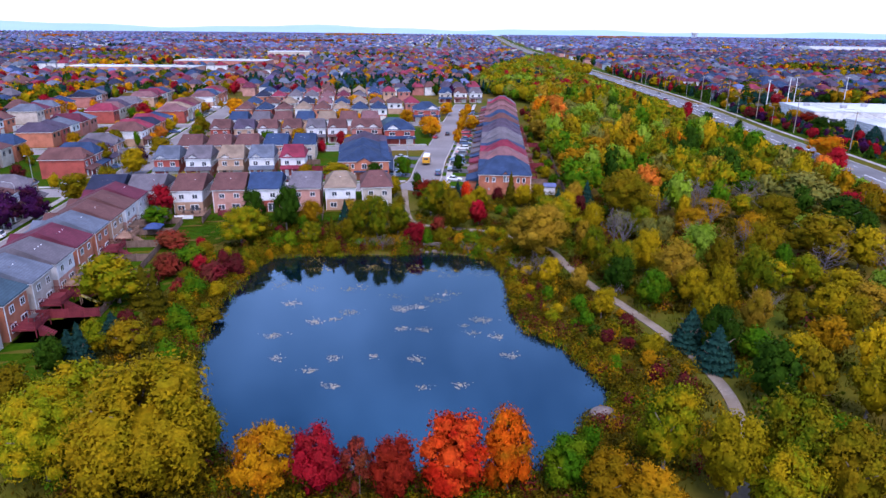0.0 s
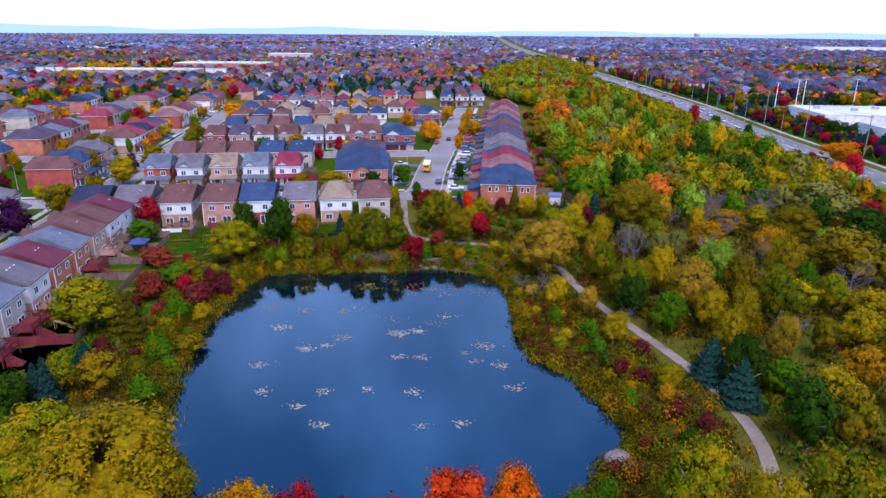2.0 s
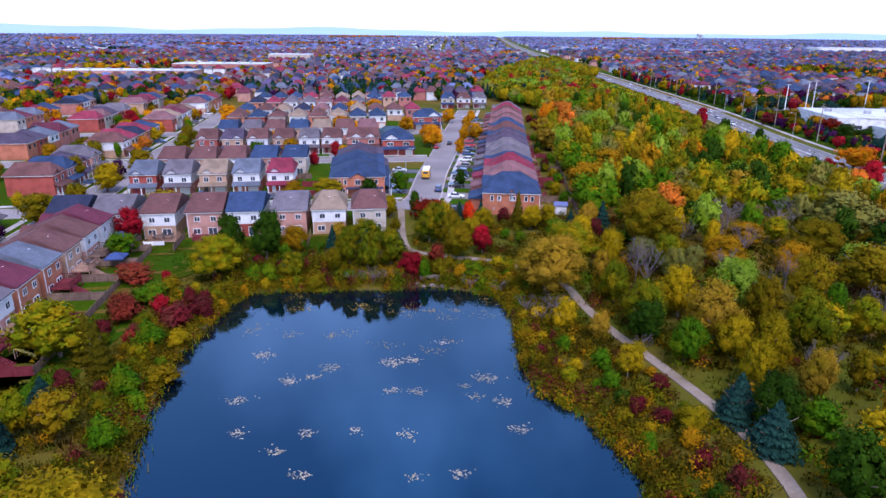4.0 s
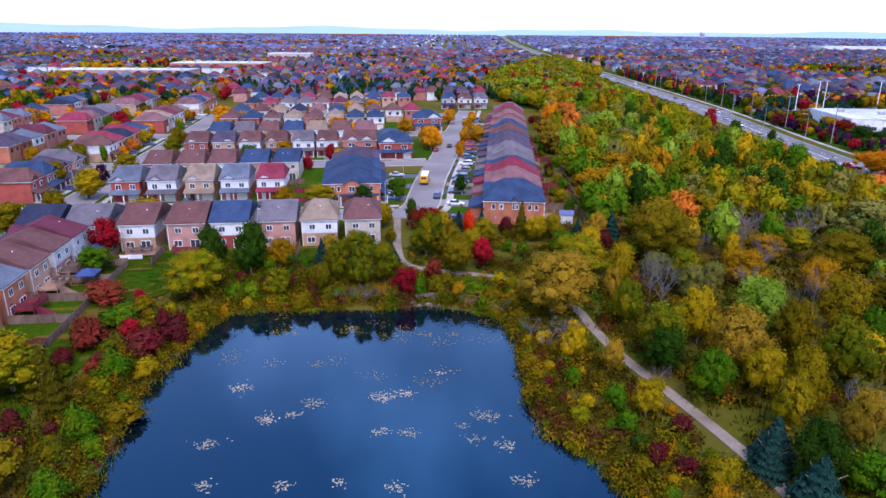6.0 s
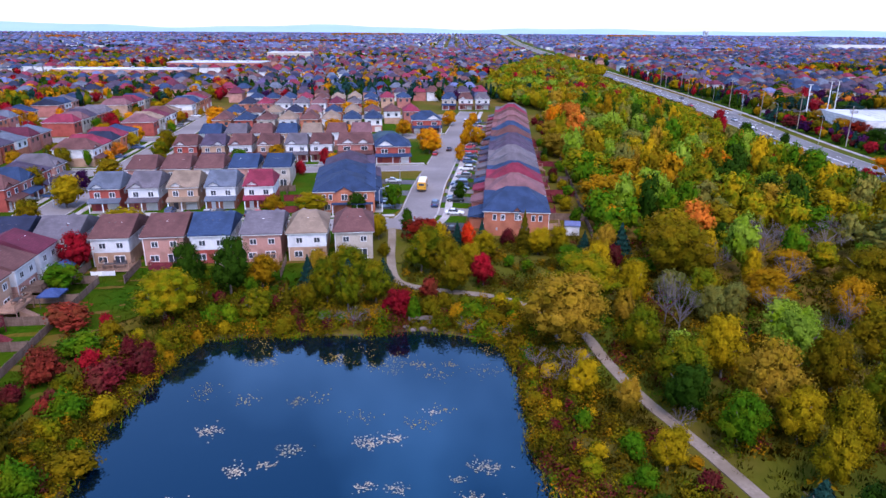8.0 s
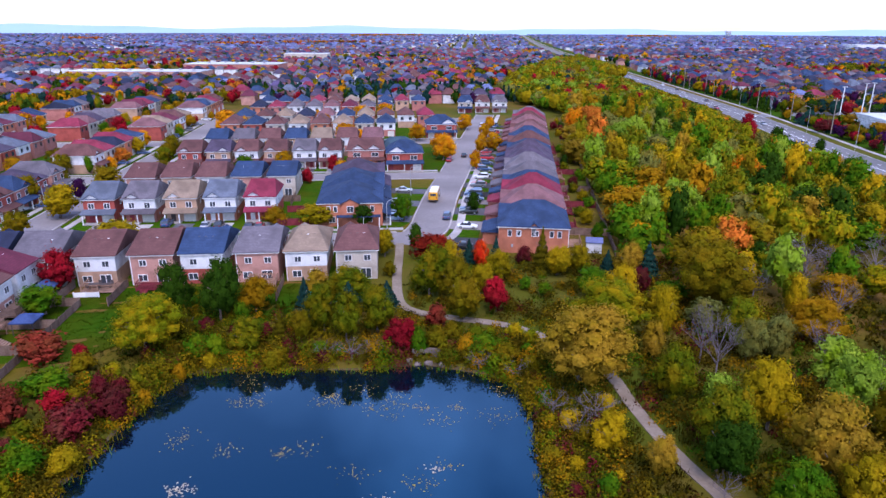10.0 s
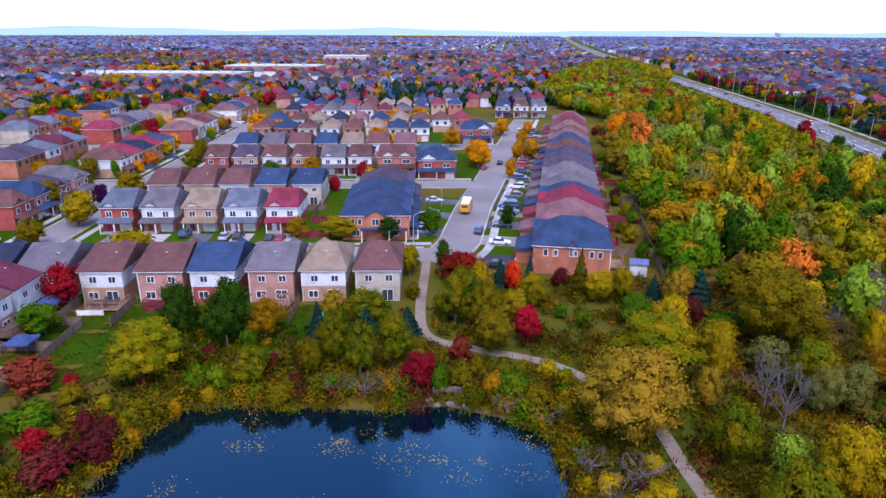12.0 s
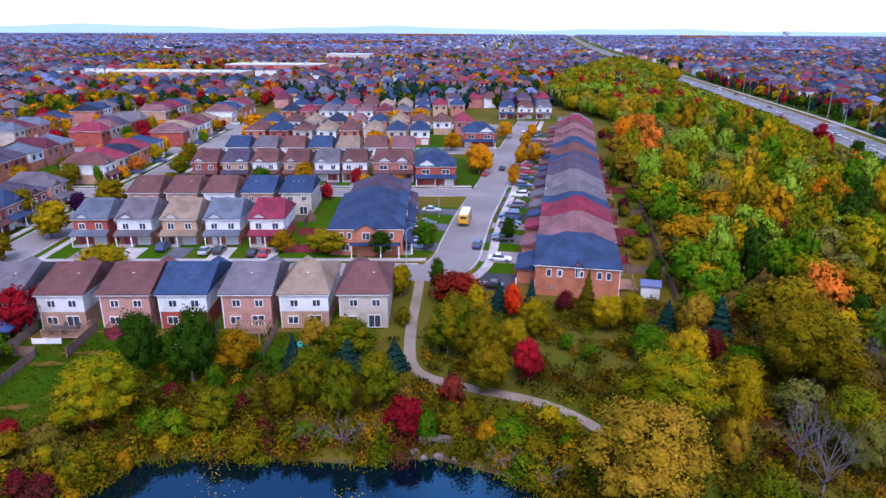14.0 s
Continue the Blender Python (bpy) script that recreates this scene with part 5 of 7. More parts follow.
def plain_lot(u, v, face, w=7.2):
    roof, up = rng.choice(ROOFS), rng.choice(WALLS)
    low = rng.choice(("rose", "orange", "tanbrick", "pink")) if up == "white" else up
    x, y = grid(u, v)
    near = y < 235 and x > -150
    lot(u, v + rng.uniform(-0.5, 0.5), w, 12.0, face, roof, up, low, axis="y" if rng.random() < 0.75 else "x", i0=rng.choice((2.0, 3.4, 4.6)), i1=rng.choice((2.0, 3.4, 4.6)), rise=rng.uniform(2.5, 3.0), front_gable=up, gables=1, detail=1 if near else 0, porch=near, group="houses in the western blocks" if u < -40 else "houses in the northern blocks")


for v in [q * 8.9 for q in range(-8, 30)]:
    if 10 < v < 38 or 74 < v < 96 or 135 < v < 158 or 197 < v < 219:
        continue
    plain_lot(-43.5, v, "E")
    if v < 262:
        plain_lot(-86.0, v, "W")
        if v > -30:
            plain_lot(-106.0, v, "E")
for base in (160.5, 221.5):
    for u in [q * 8.9 for q in range(-2, 6)]:
        if grid(u, base)[0] < -36:
            plain_lot(u, base, "S")
for base in (197.5, 259.0):
    for u in [q * 8.9 for q in range(-2, 8)]:
        if grid(u, base)[0] < -34:
            plain_lot(u, base, "N")
for x in (-27, -18, -9):
    house(pose(x, 392 + (x + 27) * 0.2, 0, 0, 0, 4), 7.4, 12, rng.choice(("grey", "brown", "blue")), rng.choice(("cream", "white")), "rose", detail=1, seed=x, group="houses at the end of the long street")


# ---- lawns, driveways, yards ----
def patch(name, corners, z, mat, label, category, kind="structure"):
    vs = [(x, y, z) for x, y in corners] + [(x, y, -0.35) for x, y in corners]
    k = len(corners)
    return tagged(new(name, mesh_of(name, vs, [tuple(range(k))] + [(k + i, k + (i + 1) % k, (i + 1) % k, i) for i in range(k)], mat)), label, category, kind=kind)


def grid_patch(name, u0, v0, u1, v1, z, mat, label, category):
    return patch(name, [grid(u0, v0), grid(u1, v0), grid(u1, v1), grid(u0, v1)], z, mat, label, category)


patch("back_lawn", [(-64, 58), (-52.5, 58), (-52.5, 82), (-53.5, 98), (-57, 111), (-62, 111), (-66, 84)], 0.02, LAWN, "mown green grass strip along the garden fences", "lawn")
grid_patch("lawn", -14.1, -66, -5.2, -0.2, 0.02, LAWN, "green lawn of the back gardens beside the pond", "lawn")
for v0, v1, u1 in ((28.3, 61, 37), (61.2, 80.2, 43), (89.6, 120, 50), (120.2, 141.8, 52), (151, 203, 58)):
    grid_patch("lawn", -28.6, v0, u1 - (v1 - 28) * 0.02, v1, 0.02, LAWN, "green lawn of the gardens between the houses", "lawn")
grid_patch("lawn", -28.6, 0.2, 41.5, 19.0, 0.02, LAWN, "green lawn between the houses and the street", "lawn")
grid_patch("lawn", -150, -80, -38.4, 19.0, 0.02, LAWN, "green lawn of the gardens between the houses", "lawn")
grid_patch("lawn", -150, 28.3, -38.4, 80, 0.02, LAWN, "green lawn of the gardens between the houses", "lawn")
grid_patch("lawn", -150, 89.6, -38.4, 141.8, 0.02, LAWN, "green lawn of the gardens between the houses", "lawn")
patch("lawn", [(-6.8, 169.0), (-6.8, 352), (-13.6, 352), (-13.8, 176), (-12.5, 169.5)], 0.02, LAWN, "green lawn beside the long street", "lawn")
patch("lawn", [(-29.2, 181.0), (-25.2, 181.6), (-23.4, 186.5), (-23.5, 221.5), (-32.0, 221.0), (-29.5, 200)], 0.02, LAWN, "green corner lawn beside the long street", "lawn")
patch("lawn", [(-27.5, 237.5), (-23.2, 238.5), (-22.6, 262), (-22.4, 288), (-36.0, 286.0), (-27.8, 243)], 0.02, LAWN, "green corner lawn beside the long street", "lawn")
for y0 in (187.2, 201.2, 214.0):
    patch("driveway", [(-31.5 + (190 - y0) * 0.15, y0), (-23.3, y0), (-23.3, y0 + 5.2), (-31.5 + (190 - y0) * 0.15, y0 + 5.2)], 0.06, NEWASPHALT, "dark asphalt driveway of a corner house", "driveway")
patch("back_lawn", [(-72, 121), (-64, 114), (-57, 117), (-52, 126), (-36, 132), (-24, 141), (-24, 150), (-62, 142.4), (-75, 139.5)], 0.03, LAWN, "bright green mown grass behind the houses", "lawn")


def driveway(u0, v0, u1, v1, mat):
    return grid_patch("driveway", u0, v0, u1, v1, 0.06, mat, "paved driveway in front of a house", "driveway")


rng = random.Random(21)
for u, w, *_ in ROW1:
    driveway(u + 0.6, 13.45, u + 4.0, 19.5, rng.choice((NEWASPHALT, NEWASPHALT, ASPHALT)))
for u, w, *_ in ROW2:
    driveway(u + w - 4.4, 28.0, u + w - 0.2, 38.0, rng.choice((NEWASPHALT, ASPHALT, CONCRETE)))
for u, w, *_ in ROW3:
    driveway(u + 0.6, 75.1, u + 4.2, 80.8, rng.choice((NEWASPHALT, NEWASPHALT, ASPHALT)))
for u, w, *_ in ROW4:
    driveway(u + w - 4.4, 89.2, u + w - 0.4, 97.0, rng.choice((NEWASPHALT, NEWASPHALT, ASPHALT)))
for k, (y, w, *_) in enumerate(ROW_R):
    patch("driveway", [(-13.9, y - w / 2 + 0.4), (-5.6, y - w / 2 + 0.4), (-5.6, y + w * 0.16), (-13.9, y + w * 0.16)][::1], 0.06, rng.choice((NEWASPHALT, NEWASPHALT, ASPHALT)), "asphalt driveway between house and street", "driveway")
ribbon("pavement", MAIN, 1.5, -0.3, 0.11, CONCRETE, "pale concrete pavement beside the long street", "pavement", offset=-6.6)


# ---- fences and decks ----
def fence(a, b, high=1.7, mat=WOODFENCE, label="weathered brown board fence between gardens"):
    """Posts with boarded panels between them, along a straight line."""
    a, b = Vector(a), Vector(b)
    run, n = (b - a), max(1, round((b - a).length / 2.4))
    f = holder("fence", pose(a.x, a.y, 0, 0, 0, math.degrees(math.atan2(run.y, run.x))), label, "fence")
    s = run.length / n
    for i in range(n + 1):
        box_part("post", (0.12, 0.12, high + 0.1), mat, f, (i * s, 0, 0))
    key = ("panel", round(s, 2), high, mat.name)
    xs_ = [0.06 + (s - 0.12) * k / 14 for k in range(15)]
    line = [(x, 0.02 * (k % 2)) for k, x in enumerate(np.repeat(xs_, 2)[1:-1].tolist())]
    line = [(x, 0.018 * ((k // 2) % 2)) for k, (x, _) in enumerate(line)]
    ring = [(x, y - 0.02) for x, y in line] + [(x, y + 0.02) for x, y in line[::-1]]
    q = len(ring)
    pv = [(x, y, 0.06) for x, y in ring] + [(x, y, high) for x, y in ring]
    pf = [(i, (i + 1) % q, q + (i + 1) % q, q + i) for i in range(q)] + [(i, i + 1, q - 2 - i, q - 1 - i) for i in range(q // 2 - 1)] + [(q + q - 1 - i, q + q - 2 - i, q + i + 1, q + i) for i in range(q // 2 - 1)]
    for i in range(n):
        part("panel", cached(key, lambda: mesh_of("panel", pv, pf, mat)), f, (i * s, 0, 0))
    return f


def deck(m, w, d, z, mat=DECKWOOD, label="raised wooden deck with a railing behind the house"):
    k = holder("deck", m, label, "deck")
    planks = [box_verts(-w / 2, 0, z - 0.08, w / 2, d, z)]
    part("deck_floor", cached(("deckfloor", w, d, z, mat.name), lambda: mesh_of("deck_floor", *joined(planks), mat)), k)
    part("frame", cached(("deckframe", w, d, z, mat.name), lambda: mesh_of("frame", *joined([box_verts(-w / 2, d - 0.08, z - 0.3, w / 2, d, z - 0.082), box_verts(-w / 2, 0, z - 0.3, -w / 2 + 0.08, d - 0.08, z - 0.082), box_verts(w / 2 - 0.08, 0, z - 0.3, w / 2, d - 0.08, z - 0.082)]), mat)), k)
    for x in (-w / 2 + 0.06, 0, w / 2 - 0.06):
        box_part("post", (0.12, 0.12, z + 1.05), mat, k, (x, d - 0.06, 0))
    bal = [box_verts(-w / 2 + w * i / 22, d - 0.08, z + 0.12, -w / 2 + w * i / 22 + 0.04, d - 0.04, z + 0.95) for i in range(1, 22)]
    part("railing", cached(("rail", w, d, z, mat.name), lambda: mesh_of("railing", *joined(bal + [box_verts(-w / 2, d - 0.11, z + 0.93, w / 2, d - 0.01, z + 1.0), box_verts(-w / 2, d - 0.09, z + 0.1, w / 2, d - 0.03, z + 0.16)]), mat)), k)["kind"] = "stuff"
    for s in (-1, 1):
        side = [box_verts(-0.02, d * i / 12, z + 0.12, 0.02, d * i / 12 + 0.04, z + 0.95) for i in range(12)] + [box_verts(-0.05, 0, z + 0.93, 0.05, d, z + 1.0)]
        part("side_railing", cached(("siderail", d, z, mat.name), lambda: mesh_of("side_railing", *joined(side), mat)), k, (s * (w / 2 - 0.06), 0, 0))["kind"] = "stuff"
    n_st = int(z / 0.18)
    if n_st:
        prof = [(d, 0.0), (d, z - 0.17)]
        for i in range(n_st):
            prof += [(d + 0.28 * (i + 1), z - 0.17 * (i + 1)), (d + 0.28 * (i + 1), max(0.0, z - 0.17 * (i + 2)))]
        q = len(prof)
        sv = [(x, y, zz) for x in (-0.6, 0.6) for y, zz in prof]
        part("stair", cached(("stair", d, z, mat.name), lambda: mesh_of("stair", sv, [tuple(range(q)), tuple(range(q, 2 * q))[::-1]] + [(i, q + i, q + (i + 1) % q, (i + 1) % q) for i in range(q)], mat)), k, (w * 0.25, 0, 0))
    return k


for u, w, d, z, mat in ((-7.0, 5.5, 3.6, 0.6, DECKWOOD), (1.6, 5.6, 3.0, 0.55, REDWOOD), (20.2, 4.6, 2.6, 0.6, DECKWOOD)):
    deck(on_grid(u + w / 2, 0.46, "N") @ pose(0, 0, 0, 0, 0, 0), w, d, z, mat)
for v, w, z, mat in ((-62.2, 4.6, 1.4, REDWOOD), (-53.5, 5.0, 1.5, REDWOOD), (-45.0, 4.6, 1.4, DECKWOOD), (-28.5, 4.6, 1.5, REDWOOD), (-20.2, 5.2, 1.6, DECKWOOD), (-12.0, 5.2, 1.6, WOODFENCE)):
    deck(on_grid(-14.35, v, "W"), w, 3.2, z, mat)
for u0 in (-9.4, -0.6, 8.0, 17.2, 25.8):
    fence(grid(u0, 0.3), grid(u0, -8.5), 1.5)
for u in (-25.2, -16.0, -7.0, 1.9, 10.9, 20.2):
    fence(grid(u, 51.8), grid(u, 61.5), 1.6)
fence(grid(-26, 56.6), grid(22, 56.6), 1.7)
fence(grid(20.2, 46), grid(26.5, 46), 1.7, REDWOOD, "dark red board fence beside a garden")
fence(grid(19.5, 34.8), grid(30.5, 34.8), 1.7, REDWOOD, "dark red board fence beside the street")
fence(grid(-26, 118), grid(40, 118), 1.7)
for v in (-57.9, -49.6, -41.2, -32.9, -24.5, -16.2, -8.0):
    fence(grid(-14.0, v), grid(-5.0, v), 1.5, REDWOOD if v < -40 else WOODFENCE, "stained board fence between back gardens")
fence(grid(-5.0, -57.9), grid(-5.0, -8.0), 1.3)
for k, (y, w, *_) in enumerate(ROW_R[:12]):
    if k % 2 == 0:
        fence((11.6, y + w / 2 + 0.4), (20.5, y + w / 2 + 0.4), 1.7, REDWOOD if k % 4 else WOODFENCE, "board fence between back gardens")
    deck(pose(11.25, y, 0, 0, 0, -90), 4.5, 3.0, 0.6, REDWOOD if k % 3 else DECKWOOD)
rng = random.Random(61)
for y in range(178, 350, 7):
    tree(rng.uniform(15.5, 20.5), y + rng.uniform(-2, 2), rng.uniform(2.5, 4.8), rng.uniform(2.5, 4.5), rng.choice(("maroon", "olivegreen", "green", "darkgreen", "maroon", "yellowolive")), "in a back garden")
shed = holder("garden_shed", pose(16.6, 171.5, 0, 0, 0, -4), "small pale garden shed with a mauve roof", "shed")
box_part("shed_wall", (3.0, 2.6, 2.1), WALL["white"], shed, (0, 0, 0))
part("shed_roof", roof_mesh(3.0, 2.6, 0.2, 0.7, "x", 0, 0, ROOF["steelhaze"]), shed, (0, -1.3, 2.1))
fence((20.6, 169), (21.5, 300), 1.7, WOODFENCE, "long board fence along the wood")

# small garden and street trees among the houses
rng = random.Random(51)
count = tries = 0
while count < 62 and tries < 4000:
    tries += 1
    u, v = rng.uniform(-112, 44), rng.uniform(20, 225)
    x, y = grid(u, v)
    near = [abs(v - s) for s in (28.9, 80.0, 90.2, 141.6, 151.6, 203, 213)] + [abs(u + 39.6), abs(u + 27.6), abs(u + 90.5)]
    if x > -30 or (min(near) > 2.0 and abs((v - 56.5) % 61.5) > 3.5) or not free_spot(x, y, 6) or -38.2 < u < -28.8 or (u > -26 and v < 90):
        continue
    if any(abs(v - c) < 5.4 for c in (23.7, 85.0, 146.5, 208.0)) or -100.5 < u < -91.5:
        continue
    h = rng.uniform(3.6, 7.0)
    tree(x, y, h, h * rng.uniform(0.7, 1.0), rng.choice(["orangegold"] * 6 + ["gold", "gold", "olive", "olivegreen", "green", "crimson", "crimson", "darkgreen", "goldbrown", "plum"]), "in a house garden")
    count += 1
count = tries = 0
while count < 70 and tries < 3000:
    tries += 1
    u, v = rng.choice((rng.uniform(-73, -57), rng.uniform(-73, -57), rng.uniform(-128, -119))), rng.uniform(-20, 262)
    x, y = grid(u, v)
    if any(abs(v - c) < 6 for c in (23.7, 85.0, 146.5, 208.0)) or not free_spot(x, y, 4):
        continue
    h = rng.uniform(2.8, 6.0)
    tree(x, y, h, h * rng.uniform(0.8, 1.1), rng.choice(["olive", "olivegreen", "green", "darkgreen", "orangegold", "gold", "crimson", "goldbrown", "maroon", "yellowgreen"]), "in a back garden")
    count += 1
for x, y, h, w in ((-107.5, 131.0, 7.5, 8.0), (-103.5, 124.0, 7.5, 8.0), (-101.0, 131.5, 6.5, 7.0), (-108.0, 140.0, 6.5, 7.0), (-104.0, 116.0, 7.0, 7.5)):
    tree(x, y, h, w, "plum", "beside a residential street")


# ---- things in the back yards ----
def gazebo(x, y, turn, mat):
    g = holder("gazebo", pose(x, y, 0, 0, 0, turn), "garden gazebo with a dark blue cloth canopy", "gazebo")
    for sx in (-1.4, 1.4):
        for sy in (-1.4, 1.4):
            box_part("post", (0.09, 0.09, 2.2), DARKTRIM, g, (sx, sy, 0))
    v = [(-1.7, -1.7, 2.15), (1.7, -1.7, 2.15), (1.7, 1.7, 2.15), (-1.7, 1.7, 2.15), (0, 0, 3.0), (-1.7, -1.7, 1.95), (1.7, -1.7, 1.95), (1.7, 1.7, 1.95), (-1.7, 1.7, 1.95)]
    part("canopy", mesh_of("canopy", v, [(0, 1, 4), (1, 2, 4), (2, 3, 4), (3, 0, 4), (5, 6, 1, 0), (6, 7, 2, 1), (7, 8, 3, 2), (8, 5, 0, 3)], mat), g)
    return g


def pergola(x, y, turn):
    g = holder("pergola", pose(x, y, 0, 0, 0, turn), "brown wooden pergola with open slats over a patio", "pergola")
    for sx in (-1.8, 1.8):
        for sy in (-1.3, 1.3):
            box_part("post", (0.14, 0.14, 2.4), DECKWOOD, g, (sx, sy, 0))
    for sy in (-1.3, 1.3):
        box_part("beam", (4.2, 0.1, 0.2), DECKWOOD, g, (0, sy, 2.4))
    for k in range(9):
        box_part("slat", (0.08, 3.2, 0.12), DECKWOOD, g, (-1.9 + k * 0.475, 0, 2.6))
    return g


def garden_table(x, y, turn, z=0.0):
    g = holder("garden_table", pose(x, y, z, 0, 0, turn), "dark outdoor table on a terrace", "table")
    box_part("tabletop", (1.7, 1.0, 0.05), DARKTRIM, g, (0, 0, 0.7))
    for sx in (-0.75, 0.75):
        for sy in (-0.4, 0.4):
            box_part("leg", (0.07, 0.07, 0.7), DARKTRIM, g, (sx, sy, 0))
    return g


def garden_chair(x, y, turn, z=0.0):
    g = holder("garden_chair", pose(x, y, z, 0, 0, turn), "dark outdoor chair beside a table", "chair", "chairs on the terraces")
    box_part("seat", (0.5, 0.5, 0.06), DARKTRIM, g, (0, 0, 0.42))
    box_part("backrest", (0.5, 0.06, 0.5), DARKTRIM, g, (0, 0.24, 0.48))
    for sx in (-0.2, 0.2):
        for sy in (-0.2, 0.2):
            box_part("leg", (0.05, 0.05, 0.42), DARKTRIM, g, (sx, sy, 0))
    return g


BLUECLOTH = surf("blue_cloth", (0.03, 0.05, 0.14), (0.05, 0.08, 0.19), 3, 0.5, 0.8, 0.1, vary=0)
TURQUOISE = surf("turquoise_plastic", (0.03, 0.36, 0.36), (0.06, 0.46, 0.45), 3, 0.5, 0.4, 0.05, vary=0)
YELLOW = surf("yellow_plastic", (0.62, 0.42, 0.02), (0.72, 0.5, 0.03), 3, 0.5, 0.4, 0.05, vary=0)
gazebo(*grid(-12.0, -3.0), TURN, BLUECLOTH)
gazebo(*grid(-8.5, -17.0), TURN, BLUECLOTH)
pergola(*grid(22.6, -3.6), TURN)
for u, v in ((-5.4, -1.6), (-3.4, -1.8)):
    garden_table(*grid(u, v), TURN + 8, 0.6)
    garden_chair(*grid(u - 0.6, v - 0.9), TURN + 180, 0.6)
    garden_chair(*grid(u + 0.6, v + 0.9), TURN, 0.6)
for v in (-61.6, -44.4, -19.4):
    garden_table(*grid(-12.6, v), TURN + 90, 1.5)
    garden_chair(*grid(-11.6, v), TURN - 90, 1.5)
fence(grid(-7.6, -4.4), grid(-3.6, -4.4), 0.9, TRIM, "low white picket fence round a terrace")


def paddling_pool(x, y, r):
    g = holder("paddling_pool", pose(x, y, 0.02), "round turquoise plastic pool on the grass", "pool")
    k = 18
    ring = lambda rr, z: [(rr * math.cos(2 * math.pi * j / k), rr * math.sin(2 * math.pi * j / k), z) for j in range(k)]
    v = ring(r, 0) + ring(r, 0.5) + ring(r - 0.1, 0.5) + ring(r - 0.1, 0.12)
    part("basin", mesh_of("basin", v, [(i * k + j, i * k + (j + 1) % k, (i + 1) * k + (j + 1) % k, (i + 1) * k + j) for i in range(3) for j in range(k)] + [tuple(range(3 * k, 4 * k))], TURQUOISE), g)


paddling_pool(*grid(30.5, -5.5), 0.9)
paddling_pool(*grid(-17.5, -4.5), 0.9)
slide = holder("slide", pose(*grid(-9.6, -52.5), 0, 0, 0, TURN), "yellow plastic slide beside a red deck", "slide")
part("chute", mesh_of("chute", *joined([([(0, -0.3, 1.5), (0, 0.3, 1.5), (2.4, 0.3, 0.15), (2.4, -0.3, 0.15), (0, -0.3, 1.4), (0, 0.3, 1.4), (2.4, 0.3, 0.02), (2.4, -0.3, 0.02)], [(0, 3, 2, 1), (4, 5, 6, 7), (0, 4, 7, 3), (1, 2, 6, 5), (0, 1, 5, 4), (3, 7, 6, 2)])]), YELLOW), slide)
for sy in (-0.3, 0.3):
    box_part("ladder_post", (0.08, 0.08, 1.5), DECKWOOD, slide, (-0.1, sy, 0))

# golden trees on the verge of the long street
for x, y, h, w in ((-12.6, 248.0, 6.5, 4.6), (-12.4, 276.0, 7.0, 5.2), (-12.2, 306.0, 7.0, 5.4), (-12.0, 331.0, 6.5, 5.0)):
    if free_spot(x, y, w):
        tree(x, y, h, w, "orangegold", "on the verge of a residential street")


# ---- vehicles ----
def lofted(sections, mat, name):
    """A closed skin through cross-sections of equal count."""
    k = len(sections[0])
    v = [p for s in sections for p in s]
    f = [(i * k + j, i * k + (j + 1) % k, (i + 1) * k + (j + 1) % k, (i + 1) * k + j) for i in range(len(sections) - 1) for j in range(k)]
    f += [tuple(range(k))[::-1], tuple(range(len(v) - k, len(v)))]
    return mesh_of(name, v, f, mat)


def rounded(x, w, z0, z1, taper=0.9):
    """One cross-section of a car body at x."""
    a, b = w / 2, w / 2 * taper
    return [(x, -a * 0.94, z0), (x, a * 0.94, z0), (x, a, z0 + (z1 - z0) * 0.35), (x, a * 0.98, z0 + (z1 - z0) * 0.75), (x, b, z1), (x, -b, z1), (x, -a * 0.98, z0 + (z1 - z0) * 0.75), (x, -a, z0 + (z1 - z0) * 0.35)]


def wheel_mesh():
    k, v, f = 14, [], []
    for y, r in ((-0.11, 0.27), (-0.11, 0.33), (0.11, 0.33), (0.11, 0.27)):
        v += [(r * math.cos(2 * math.pi * j / k), y, r * math.sin(2 * math.pi * j / k)) for j in range(k)]
    for i in range(3):
        f += [(i * k + j, i * k + (j + 1) % k, (i + 1) * k + (j + 1) % k, (i + 1) * k + j) for j in range(k)]
    return mesh_of("tyre", v, f + [tuple(range(k)), tuple(range(3 * k, 4 * k))[::-1]], RUBBER)


def rim_mesh():
    k = 10
    v = [(r * math.cos(2 * math.pi * j / k), y, r * math.sin(2 * math.pi * j / k)) for y, r in ((-0.125, 0.2), (0.125, 0.2)) for j in range(k)]
    return mesh_of("rim", v, [(j, (j + 1) % k, k + (j + 1) % k, k + j) for j in range(k)] + [tuple(range(k))[::-1], tuple(range(k, 2 * k))], METAL)


TYRE, RIM = wheel_mesh(), rim_mesh()


